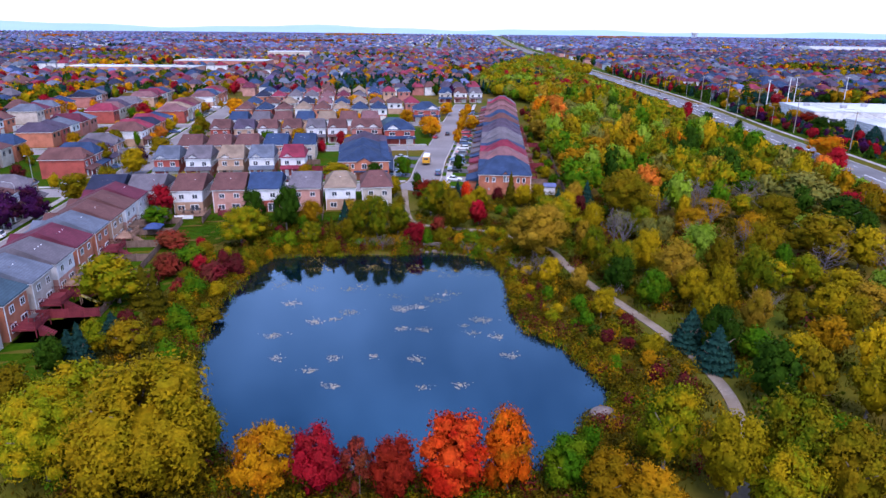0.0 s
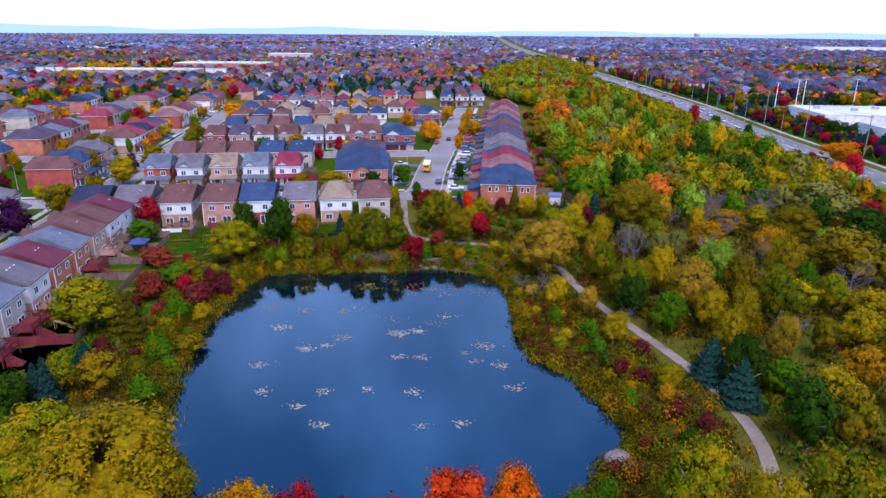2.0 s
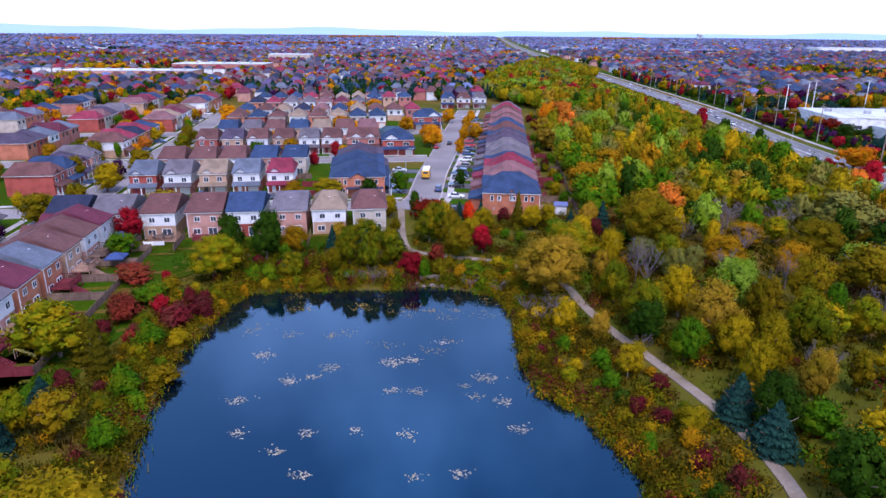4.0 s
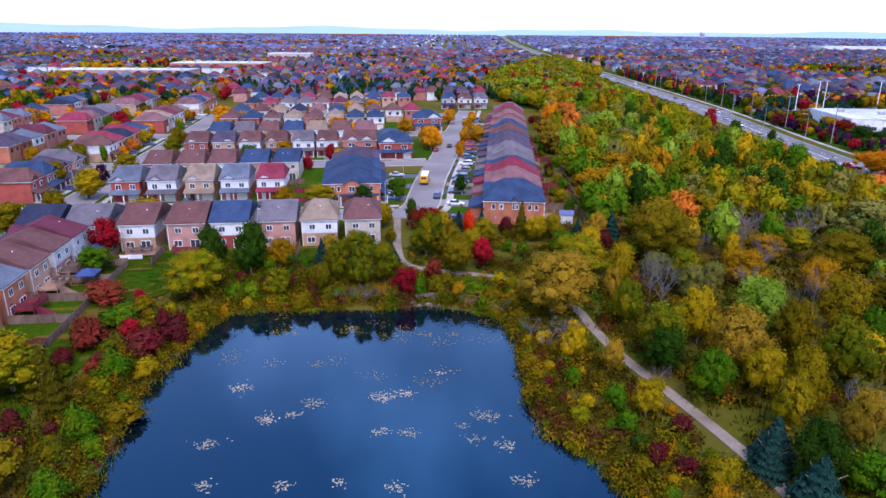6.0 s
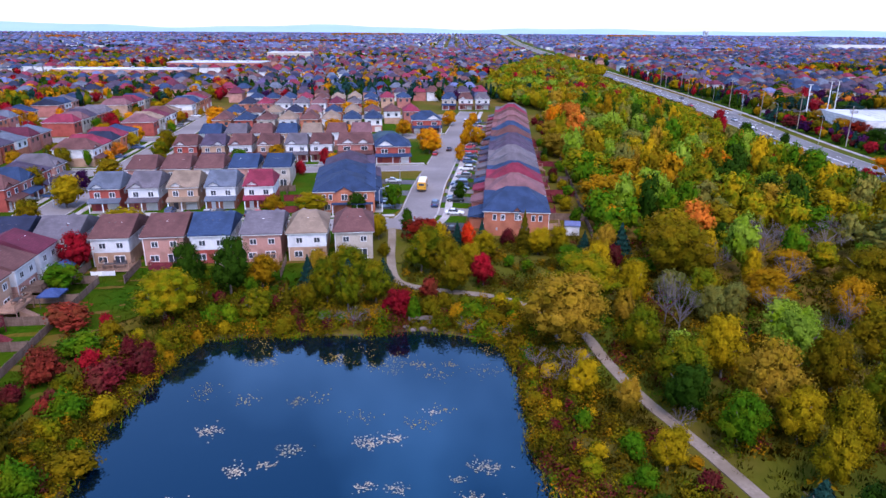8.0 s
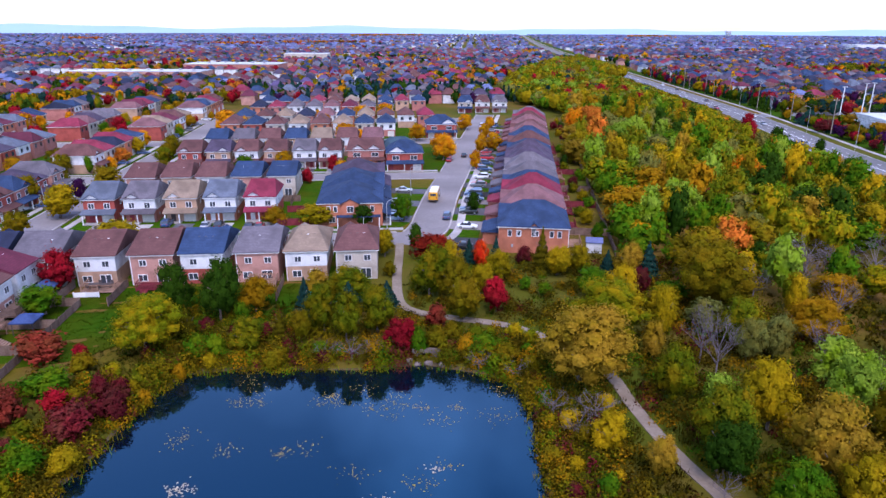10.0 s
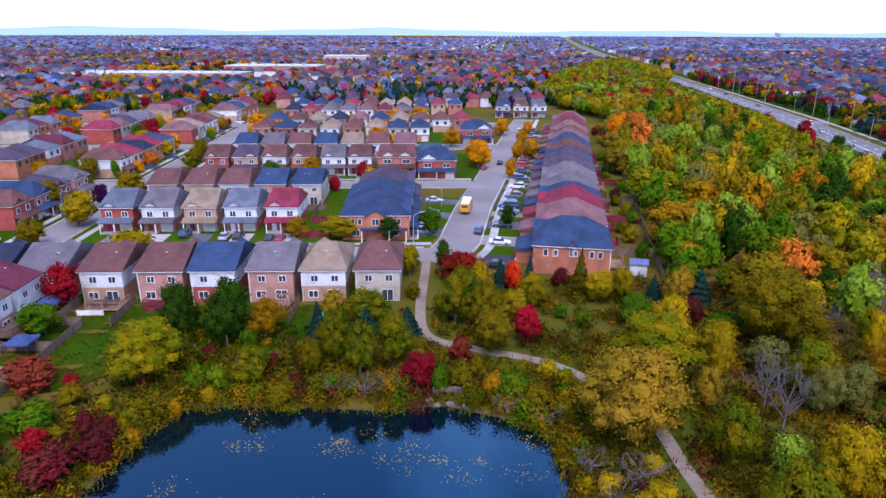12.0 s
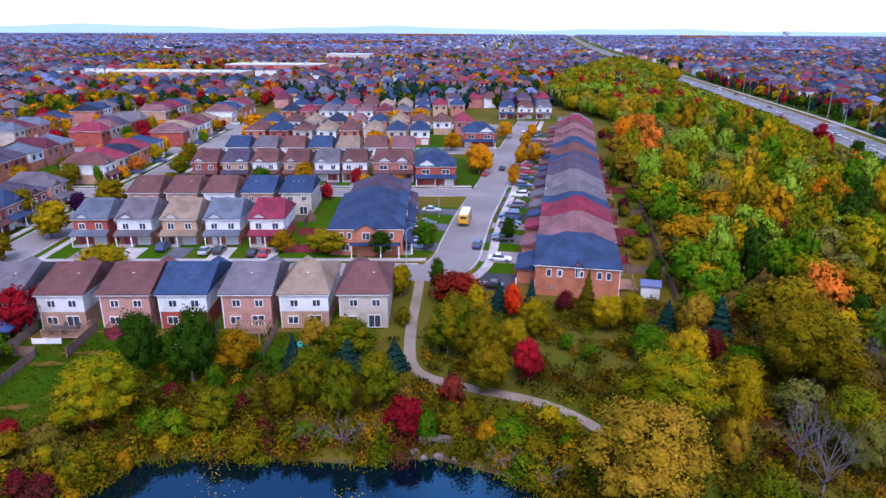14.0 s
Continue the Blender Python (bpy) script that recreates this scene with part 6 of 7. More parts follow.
def car_model(style, colour):
    """A parked car, its nose to +x."""
    paint = CARPAINT[colour]
    kind = {"sedan": "car", "suv": "car", "van": "van"}[style]
    tall, length = {"sedan": (1.42, 4.6), "suv": (1.68, 4.6), "van": (1.85, 5.0)}[style]
    h = holder(kind, pose(0, 0, -50), f"parked {colour if colour != 'sky' else 'pale blue'} {'saloon car' if style == 'sedan' else 'tall family car' if style == 'suv' else 'passenger van'} with dark windows", kind, "parked cars")
    belt, half = tall * 0.6, length / 2
    prof = [(-half, 1.5, 0.45, belt * 0.86), (-half + 0.12, 1.7, 0.3, belt * 0.97), (-half + 0.7, 1.8, 0.24, belt), (0.2, 1.82, 0.22, belt), (half - 1.3, 1.8, 0.24, belt * 0.97), (half - 0.35, 1.72, 0.28, belt * 0.82), (half - 0.05, 1.5, 0.38, belt * 0.66)]
    part("body", cached(("carbody", style, colour), lambda: lofted([rounded(x, w, a, b, 0.92) for x, w, a, b in prof], paint, "body")), h)
    back = {"sedan": -half + 0.75, "suv": -half + 0.2, "van": -half + 0.12}[style]
    nose = {"sedan": half - 1.5, "suv": half - 1.45, "van": half - 1.1}[style]
    top0, top1 = back + (0.65 if style == "sedan" else 0.25), nose - 0.75
    glass = [rounded(back, 1.62, belt - 0.02, belt + 0.03, 0.95), rounded(top0, 1.6, belt - 0.02, tall - 0.05, 0.8), rounded(top1, 1.6, belt - 0.02, tall - 0.05, 0.8), rounded(nose, 1.62, belt - 0.03, belt + 0.02, 0.95)]
    part("glasshouse", cached(("carglass", style), lambda: lofted(glass, GLASS, "glasshouse")), h, label="dark glass")
    part("roof", cached(("carroof", style, colour), lambda: lofted([rounded(top0 - 0.05, 1.3, tall - 0.09, tall - 0.03, 0.9), rounded((top0 + top1) / 2, 1.36, tall - 0.1, tall, 0.9), rounded(top1 + 0.05, 1.3, tall - 0.09, tall - 0.03, 0.9)], paint, "roof")), h)
    for x in (-half + 0.85, half - 0.9):
        for s in (-1, 1):
            w = part("tyre", TYRE, h, (x, s * 0.8, 0.33))
            part("rim", RIM, w)
    for s in (-1, 1):
        box_part("headlight", (0.12, 0.34, 0.14), LAMP_CLEAR, h, (half - 0.16, s * 0.58, belt * 0.62))
        box_part("tail_light", (0.1, 0.24, 0.2), LAMP_RED, h, (-half + 0.04, s * 0.62, belt * 0.7))
    return h


MODELS = {}


def car(x, y, turn, style, colour, z=0.07):
    if (style, colour) not in MODELS:
        MODELS[(style, colour)] = car_model(style, colour)
        MODELS[(style, colour)].matrix_basis = pose(x, y, z, 0, 0, turn)
        return MODELS[(style, colour)]
    return copy_thing(MODELS[(style, colour)], pose(x, y, z, 0, 0, turn))


for x, y, turn, style, colour in [(-76.8, 177.6, 101, "suv", "blue"), (-67.6, 177.4, 101, "sedan", "silver"), (-65.0, 178.3, 101, "sedan", "black"), (-57.8, 178.0, 101, "sedan", "black"), (-55.6, 178.4, 101, "sedan", "red"), (-15.1, 191.6, 90, "suv", "blue"),
                                  (-21.7, 259.9, 88, "sedan", "red"), (-17.4, 269.0, 88, "sedan", "black"), (-27.2, 191.0, 4, "suv", "black"), (-27.0, 188.6, 4, "suv", "sky"), (-28.6, 205.0, 4, "sedan", "black"), (-28.2, 202.6, 4, "sedan", "grey"), (-29.5, 216.0, 4, "sedan", "silver")]:
    car(x, y, turn, style, colour)
for x, y, turn, style, colour in [(-130.2, 234.6, 14, "suv", "white"), (-127.8, 203.2, 14, "sedan", "grey"), (-125.0, 197.5, 14, "sedan", "blue"), (-118.7, 185.0, 14, "sedan", "white"), (-114.5, 166.0, 14, "suv", "silver"), (-106.3, 205.6, 104, "sedan", "black"), (-15.4, 341.0, 90, "van", "white")]:
    car(x, y, turn, style, colour)
rng = random.Random(31)
for k, (y, w, *_) in enumerate(ROW_R):
    for j in range(rng.choice((1, 2, 2, 2))):
        car(-9.8 + rng.uniform(-1.0, 1.0), y - w / 2 + 1.5 + j * 2.3, rng.choice((0, 180)) + rng.uniform(-2, 2), rng.choice(("sedan", "suv", "suv", "van")), rng.choice(("white", "black", "black", "blue", "red", "blue", "grey", "sky")))
for v in [q * 17.8 for q in range(-4, 14)]:
    if not (10 < v < 38 or 74 < v < 96 or 135 < v < 158):
        car(*grid(-41.5 + rng.uniform(-0.8, 0.5) + 1.0, v + 2.0), TURN + 180 * rng.randrange(2), rng.choice(("sedan", "suv")), rng.choice(("white", "black", "silver", "grey", "blue")))
for y, lane, colour, style in [(428, -5.2, "red", "suv"), (381, -5.2, "blue", "sedan"), (366, -2.0, "silver", "sedan"), (343, -2.0, "white", "sedan"), (309, -5.0, "grey", "suv"), (520, 2.4, "white", "sedan"), (545, 5.0, "black", "suv"), (395, 3.0, "white", "suv"), (470, 2.2, "grey", "sedan"), (640, -2.0, "white", "sedan"), (700, 3.0, "silver", "suv"), (585, 5.0, "white", "van")]:
    car(road_x(ARTERIAL, y) + lane, y, 96 if lane > 0 else 276, style, colour)


def school_bus(x, y, turn):
    """A yellow bus with a short bonnet."""
    h = holder("school_bus", pose(x, y, 0.05, 0, 0, turn), "yellow bus with a bonnet and a row of dark windows", "bus")
    paint = CARPAINT["bus"]
    part("body", lofted([rounded(-4.4, 2.3, 0.55, 2.6, 0.85), rounded(-4.3, 2.4, 0.5, 2.75, 0.85), rounded(2.6, 2.4, 0.5, 2.75, 0.85), rounded(2.9, 2.3, 0.5, 2.5, 0.85)], paint, "body"), h)
    part("bonnet", lofted([rounded(2.8, 2.1, 0.5, 1.55, 0.85), rounded(4.1, 1.95, 0.5, 1.45, 0.8), rounded(4.4, 1.7, 0.55, 1.2, 0.8)], paint, "bonnet"), h)
    part("roof", lofted([rounded(-4.2, 2.0, 2.7, 2.82, 0.8), rounded(2.5, 2.0, 2.7, 2.82, 0.8)], TRIM, "roof"), h, label="white roof panel")
    for i in range(9):
        for s in (-1, 1):
            box_part("window", (0.62, 0.05, 0.6), GLASS, h, (-3.9 + i * 0.75, s * 1.2, 1.75))
    box_part("windscreen", (0.06, 1.9, 0.75), GLASS, h, (2.88, 0, 1.65))
    box_part("rear_window", (0.06, 1.5, 0.6), GLASS, h, (-4.4, 0, 1.75))
    for s in (-1, 1):
        box_part("stripe", (6.9, 0.03, 0.09), DARKTRIM, h, (-0.8, s * 1.205, 1.25))
        box_part("tail_light", (0.06, 0.22, 0.22), LAMP_RED, h, (-4.41, s * 0.9, 1.2))
    for wx_ in (-2.6, 3.3):
        for s in (-1, 1):
            t = part("tyre", TYRE, h, (wx_, s * 1.0, 0.45))
            t.scale = (1.4, 1.2, 1.4)
            part("rim", RIM, t)
    box_part("bumper", (0.15, 2.2, 0.25), DARKTRIM, h, (-4.45, 0, 0.5))
    return h


school_bus(-20.3, 209.5, 92)


# ---- lamps and poles ----
def street_lamp(x, y, turn, high=9.0):
    h = holder("street_lamp", pose(x, y, 0, 0, 0, turn), "grey street lamp with a curved arm", "street lamp", "street lamps")
    part("pole", cached(("lamppole", high), lambda: mesh_of("pole", *limb((0, 0, -0.2), (0, 0, high - 0.6), 0.11, 0.06, 8), METAL)), h)
    arm = [limb((0, 0, high - 0.65), (0.5, 0, high - 0.15), 0.055, 0.05), limb((0.48, 0, high - 0.17), (2.0, 0, high + 0.1), 0.05, 0.04)]
    part("arm", cached(("lamparm", high), lambda: mesh_of("arm", *joined(arm), METAL)), h)
    part("lamp_head", cached(("lamphead", 1), lambda: lofted([[(-0.35 + a, -0.12, 0), (-0.35 + a, 0.12, 0), (-0.35 + a, 0.09, 0.13), (-0.35 + a, -0.09, 0.13)] for a in (0, 0.35, 0.7)], METAL, "lamp_head")), h, (2.2, 0, high + 0.04))
    return h


for x, y, turn in [(-108.0, 180.5, -20), (-107.3, 135.5, 190), (-27.0, 212.0, 10), (-140.5, 240.8, 10), (-26.3, 176.0, 40), (-23.6, 300.0, 0), (-126.0, 167.0, -80)]:
    street_lamp(x, y, turn, 8.0)
for y in (300, 345, 390, 435, 480, 530, 580, 640):
    street_lamp(road_x(ARTERIAL, y) + 9.2, y, 180, 11.0)


def lamp_mast(x, y, high=17.0):
    h = holder("lamp_mast", pose(x, y, 0), "tall white lamp mast beside the warehouses", "lamp mast", "lamp masts")
    part("pole", cached(("mast", high), lambda: mesh_of("pole", *limb((0, 0, -0.2), (0, 0, high), 0.26, 0.16, 8), TRIM)), h)
    box_part("lamp_bar", (2.2, 0.4, 0.35), METAL, h, (0, 0, high))
    return h


for x, y in ((171, 396), (176, 399), (208, 407), (240, 402), (150, 372)):
    lamp_mast(x, y)


def utility_pole(x, y, high, turn):
    h = holder("utility_pole", pose(x, y, 0, 0, 0, turn), "tall weathered wooden power pole with a crossarm", "utility pole", "power poles")
    part("pole", cached(("upole", high), lambda: mesh_of("pole", *limb((0, 0, -0.3), (0, 0, high), 0.22, 0.14, 8), POLEWOOD)), h)
    box_part("crossarm", (2.4, 0.14, 0.16), POLEWOOD, h, (0, 0, high - 1.0))
    for sx in (-1.05, 0, 1.05):
        box_part("insulator", (0.12, 0.12, 0.25), TRIM, h, (sx, 0, high - 0.84 if sx else high))
    return h


POLES = [(road_x(ARTERIAL, y) + 17.0, y) for y in (205, 250, 295, 340, 385, 430, 475, 520, 570, 620)]
for x, y in POLES:
    utility_pole(x, y, 15, 5)
for k, (dx, dz) in enumerate(((-1.05, 14.4), (0, 15.4), (1.05, 14.4), (0.15, 11.0), (0.15, 10.2))):
    cu = bpy.data.curves.new("power_line", "CURVE")
    cu.dimensions, cu.bevel_depth, cu.bevel_resolution = "3D", 0.035, 0
    sp = cu.splines.new("POLY")
    pts = [(x0 + (x1 - x0) * s + dx, y0 + (y1 - y0) * s, dz - 1.2 * 4 * s * (1 - s)) for (x0, y0), (x1, y1) in zip(POLES, POLES[1:]) for s in (0, 0.17, 0.33, 0.5, 0.67, 0.83)] + [(POLES[-1][0] + dx, POLES[-1][1], dz)]
    sp.points.add(len(pts) - 1)
    for q, p_ in zip(sp.points, pts):
        q.co = (*p_, 1)
    cu.materials.append(DARKTRIM)
    tagged(new("power_line", cu), "thin dark power cable slung between poles", "cable", "power cables")


# ---- pond details ----
def float_patch(x, y, r, n, mat, seed, label, size=0.13):
    rg = np.random.default_rng(seed)
    a, q = rg.uniform(0, 2 * math.pi, n), r * 0.72 * rg.uniform(0, 1, n) ** 0.7
    q[: n // 8] *= 1.8
    c = np.stack([x + q * np.cos(a) * (1 + 0.3 * np.sin(a * 3)), y + q * np.sin(a) * 0.75, np.full(n, WATER_Z + 0.02)], 1)
    v, f = cards(c, np.tile([0.0, 0.0, 1.0], (n, 1)) + rg.normal(0, 0.08, (n, 3)), size, rg, corners=4)
    return tagged(new("floating_leaves", mesh_of("floating_leaves", v.tolist(), f.tolist(), mat)), label, "floating leaves", "floating leaf patches", "stuff")


LILIES = [(-31.8, 95.8, 2.2), (-26.1, 89.2, 2.0), (-23.2, 90.5, 1.4), (-21.6, 93.2, 2.2), (-31.2, 83.8, 2.0), (-28.4, 77.2, 1.5), (-20.5, 78.0, 1.5), (-14.9, 79.0, 1.2), (-9.1, 78.6, 1.6), (-3.1, 90.0, 1.2), (-0.3, 92.3, 2.4), (-1.5, 87.7, 1.5),
          (2.1, 86.8, 1.8), (4.0, 80.8, 1.8), (-23.1, 74.3, 1.5), (-19.1, 70.5, 1.6), (-7.3, 71.4, 1.2), (-2.5, 72.2, 1.6), (-12.2, 88.0, 1.6), (-8.8, 88.2, 1.7), (-6.8, 101.9, 1.2), (-13.3, 95.3, 2.4), (-10.6, 96.5, 1.8)]
for k, (x, y, r) in enumerate(LILIES):
    float_patch(x, y, r, int(18 * r * r), LEAF["floating"], 50 + k, "patch of pale floating leaves on the pond", 0.1)
rng = random.Random(41)
for k in range(26):
    x, y = rng.uniform(-38, 0), rng.uniform(98, 119)
    if pond_distance(x, y) < -1.5:
        float_patch(x, y, rng.uniform(1.6, 3.6), rng.randrange(20, 56), LEAF["drifted"], 80 + k, "scatter of drifted yellow leaves on the pond", 0.065)

bm = bmesh.new()
bmesh.ops.create_icosphere(bm, subdivisions=3, radius=1.0)
for v in bm.verts:
    v.co *= 1 + 0.25 * noise.noise(v.co * 1.3)
    v.co = Vector((v.co.x * 1.3, v.co.y * 0.9, v.co.z * 0.75))
rock = bpy.data.meshes.new("boulder")
bm.to_mesh(rock)
bm.free()
rock.materials.append(STONE)
for x, y, k, turn in ((14.6, 66.2, 1.3, 20), (-10.4, 124.2, 0.5, 0), (-11.9, 123.9, 0.42, 60), (-8.6, 124.0, 0.45, 120), (-13.2, 124.4, 0.4, 200)):
    b_ = new("boulder", rock)
    b_.matrix_basis = pose(x, y, float(ground_z(x, y)) + 0.25 * k, 0, 0, turn) @ Matrix.Diagonal((k, k, k, 1))
    tagged(b_, "weathered pinkish-grey boulder at the water's edge", "boulder")
cul = holder("culvert", pose(-11.0, 126.0, -0.9, 0, 0, 2), "low concrete culvert, its outlet a dark block for the shade inside", "culvert")
part("headwall", mesh_of("headwall", *joined([box_verts(-1.9, -0.35, -0.9, -0.6, 0.35, 0.9), box_verts(0.6, -0.35, -0.9, 1.9, 0.35, 0.9), box_verts(-0.6, -0.35, 0.35, 0.6, 0.35, 0.9)]), STONE), cul)
# Solid dark block stands in for the shade inside the opening.
part("outlet", mesh_of("outlet", *box_verts(-0.6, 0.2, -0.9, 0.6, 1.2, 0.35), RUBBER), cul)


# ---- undergrowth: brush round the pond and in the wood ----
class Heap:
    """Gathers many small leaves with several materials into one mesh."""

    def __init__(self, mats):
        self.mats, self.pieces, self.m = mats, [], []

    def add(self, v, f, n, mat):
        self.pieces.append((np.asarray(v, float), np.asarray(f), np.asarray(n, float)))
        self.m.append(np.full(len(f), self.mats.index(mat)))

    def make(self, name, label, category):
        me = leaf_mesh(name, *gathered(self.pieces), self.mats)
        me.polygons.foreach_set("material_index", np.concatenate(self.m).astype(np.int32))
        return tagged(new(name, me), label, category, kind="stuff")


def clump(rg, x, y, z, r, h, n, size):
    d = rg.normal(size=(n, 3))
    d[:, 2] = np.abs(d[:, 2])
    d /= np.linalg.norm(d, axis=1, keepdims=True)
    lobe = 1 + 0.22 * np.sin(d[:, 0] * 6 + x) * np.sin(d[:, 1] * 6 + y)
    p = d * np.array([r, r, h]) * (rg.uniform(0.55, 1.08, n) * lobe)[:, None] + [x, y, z]
    v, f = cards(p, d + rg.normal(0, 0.6, (n, 3)), size, rg)
    return v, f, np.repeat(d + rg.normal(0, 0.2, (n, 3)), 3, 0)


def tuft(rg, x, y, z, r, h, n):
    """A tuft of long grass: narrow upright blades that lean outwards."""
    a = rg.uniform(0, 2 * math.pi, n)
    q = np.sqrt(rg.uniform(0, 1, n)) * r
    foot = np.stack([x + q * np.cos(a), y + q * np.sin(a), np.full(n, z)], 1)
    side = np.stack([-np.sin(a), np.cos(a), np.zeros(n)], 1) * 0.055
    tip = foot + np.stack([np.cos(a) * 0.25, np.sin(a) * 0.25, h * rg.uniform(0.6, 1.2, n)], 1) + rg.normal(0, 0.06, (n, 3))
    return np.stack([foot - side, foot + side, tip], 1).reshape(-1, 3), np.arange(3 * n).reshape(n, 3), np.repeat(rg.normal(0, 0.25, (n, 3)) + [0, 0, 1.0], 3, 0)


BRUSH = [LEAF[k] for k in ("brush", "olive", "olivegreen", "cedar", "goldbrown", "green", "maroon", "reed")]
heap, rg = Heap(BRUSH), np.random.default_rng(6)
weights = [0.28, 0.18, 0.16, 0.1, 0.13, 0.06, 0.09]
spots = 0
while spots < 1500:
    x, y = rg.uniform(-66, 36), rg.uniform(42, 146)
    d = float(pond_distance(x, y))
    if d < 0.2 or rg.uniform() > math.exp(-d / 8.0) + 0.06:
        continue
    near_way = min((x - q.x) ** 2 + (y - q.y) ** 2 for q in WAY) < 4.2
    lawn_here = (-72 < x < -50 and 112 < y < 146) or (x < -51.5 and 58 < y < 108)
    if near_way or lawn_here or (y > 134 and x < -20) or (x > 14 and y > 85 and d > 15):
        continue
    green_bank = y > 108 and x < -16
    mat = BRUSH[rg.choice(7, p=[0.08, 0.16, 0.26, 0.24, 0.06, 0.12, 0.08] if green_bank else weights)]
    r, h = rg.uniform(0.7, 1.9), rg.uniform(0.6, 2.2)
    heap.add(*clump(rg, x, y, float(ground_z(x, y)), r, h, int(70 * r * max(h, 1)), 0.105), mat)
    spots += 1
for i in range(190):
    # taller brush that overhangs the water along the far and side banks
    a = 1 + rg.integers(21)
    s = rg.uniform()
    (x0, y0), (x1, y1) = POND[a], POND[a + 1]
    x, y = x0 + (x1 - x0) * s, y0 + (y1 - y0) * s
    out = Vector((x + 14.0, y - 88.0)).normalized() * rg.uniform(0.9, 3.2)
    x, y = x + out.x, y + out.y
    if abs(x + 11) < 2.4 and y > 118:
        continue
    far_bank = y > 112
    r, h = rg.uniform(0.9, 1.7), rg.uniform(1.8, 3.6) if far_bank else rg.uniform(0.9, 1.9)
    heap.add(*clump(rg, x, y, float(ground_z(x, y)) - 0.1, r, h, int(75 * r * max(h, 1)), 0.115), BRUSH[rg.choice(7, p=[0.1, 0.18, 0.26, 0.22, 0.08, 0.1, 0.06] if far_bank else [0.3, 0.2, 0.16, 0.1, 0.12, 0.05, 0.07])])
for i in range(1700):
    a = rg.integers(len(POND))
    s = rg.uniform()
    (x0, y0), (x1, y1) = POND[a], POND[(a + 1) % len(POND)]
    x, y = x0 + (x1 - x0) * s + rg.normal(0, 0.5), y0 + (y1 - y0) * s + rg.normal(0, 0.5)
    hgt = rg.uniform(0.4, 1.1)
    q = np.array([[x - 0.06, y, WATER_Z - 0.1], [x + 0.06, y + 0.03, WATER_Z - 0.1], [x + rg.normal(0, 0.3), y + rg.normal(0, 0.3), WATER_Z + hgt]])
    heap.add(q, np.array([[0, 1, 2]]), [(0.0, -0.4, 0.8)] * 3, BRUSH[rg.choice([7, 2, 1, 5])])
for i in range(3800):
    x, y = rg.uniform(-60, 60), rg.uniform(44, 152)
    d = float(pond_distance(x, y))
    if d < 1.5 or min((x - q.x) ** 2 + (y - q.y) ** 2 for q in WAY) < 2.5 or (-72 < x < -52 and 114 < y < 146) or (x < -22 and y > 141):
        continue
    heap.add(*tuft(rg, x, y, float(ground_z(x, y)) - 0.05, rg.uniform(0.6, 1.5), rg.uniform(0.35, 0.8), 34), BRUSH[rg.choice([0, 1, 2, 2, 5, 7, 7])])
heap.make("undergrowth", "yellow-brown brush and reeds round the pond's bank", "undergrowth")

heap, rg = Heap(BRUSH), np.random.default_rng(7)
for i in range(1100):
    y = 50 + 300 * rg.uniform() ** 1.3
    x = rg.uniform(16, 112)
    if in_wood(x + 2, y) and min((x - q.x) ** 2 + (y - q.y) ** 2 for q in WAY) > 5:
        r = rg.uniform(1.0, 2.4)
        heap.add(*clump(rg, x, y, 0, r, rg.uniform(1.0, 2.6), int(20 * r), 0.24), BRUSH[rg.choice(7, p=weights)])
for i in range(700):
    x, y = rg.uniform(-14, 42), rg.uniform(94, 168)
    d, way = float(pond_distance(x, y)), min((x - q.x) ** 2 + (y - q.y) ** 2 for q in WAY)
    if d < 5 or way < 4.5 or (y > 166 and x < 14) or (x < 8 and y < 150 and rg.uniform() < 0.75):
        continue
    r, h = rg.uniform(0.8, 2.1), rg.uniform(0.7, 2.4)
    heap.add(*clump(rg, x, y, -0.1, r, h, int(75 * r * max(h, 1)), 0.115), BRUSH[rg.choice(7, p=[0.3, 0.2, 0.16, 0.1, 0.12, 0.05, 0.07])])
heap.make("woodland_floor", "brown and olive bushes under the trees of the wood", "undergrowth")

# short grass on the open lawn between the pond and the houses
heap, rg = Heap(BRUSH), np.random.default_rng(12)
for i in range(2300):
    x, y = rg.uniform(-76, -24), rg.uniform(108, 147)
    if float(pond_distance(x, y)) < 6 or y > 141.2 + (x + 64) * 0.2 or (x < -58 and y < 119 + (x + 58) * -0.5):
        continue
    heap.add(*tuft(rg, x, y, float(ground_z(x, y)) - 0.02, rg.uniform(0.5, 1.3), rg.uniform(0.12, 0.26), 16), BRUSH[rg.choice([5, 5, 2, 5, 5])])
heap.make("lawn_tufts", "uneven green grass tufts on the lawn behind the houses", "grass")

# bare dead branches on the far bank
heap2 = random.Random(3)
for x, y, k in ((-24.5, 123.2, 0.9), (-21.0, 123.6, 1.0), (-18.4, 124.4, 0.8), (-3.5, 123.4, 0.9), (1.5, 121.4, 0.9), (6.0, 113.5, 1.0), (10.5, 111.0, 1.2), (8.5, 108.5, 1.0)):
    bush = holder("bare_bush", pose(x, y, float(ground_z(x, y)) - 0.05, 0, 0, heap2.uniform(0, 360)), "leafless bush with grey twigs on the bank", "bush", "bare bushes")
    br = part("twig_crown", BARE[heap2.randrange(2)], bush)
    br.scale = (2.4 * k, 2.4 * k, 1.35 * k)

# ---- the distance ----
FARLEAF = [LEAF[k] for k in ("orangegold", "gold", "olivegreen", "darkgreen", "spruce", "crimson", "goldbrown", "plum", "olive", "green", "yellowolive", "yellowgreen", "salmon", "rust", "rose", "palegreen", "greygreen", "tan")]


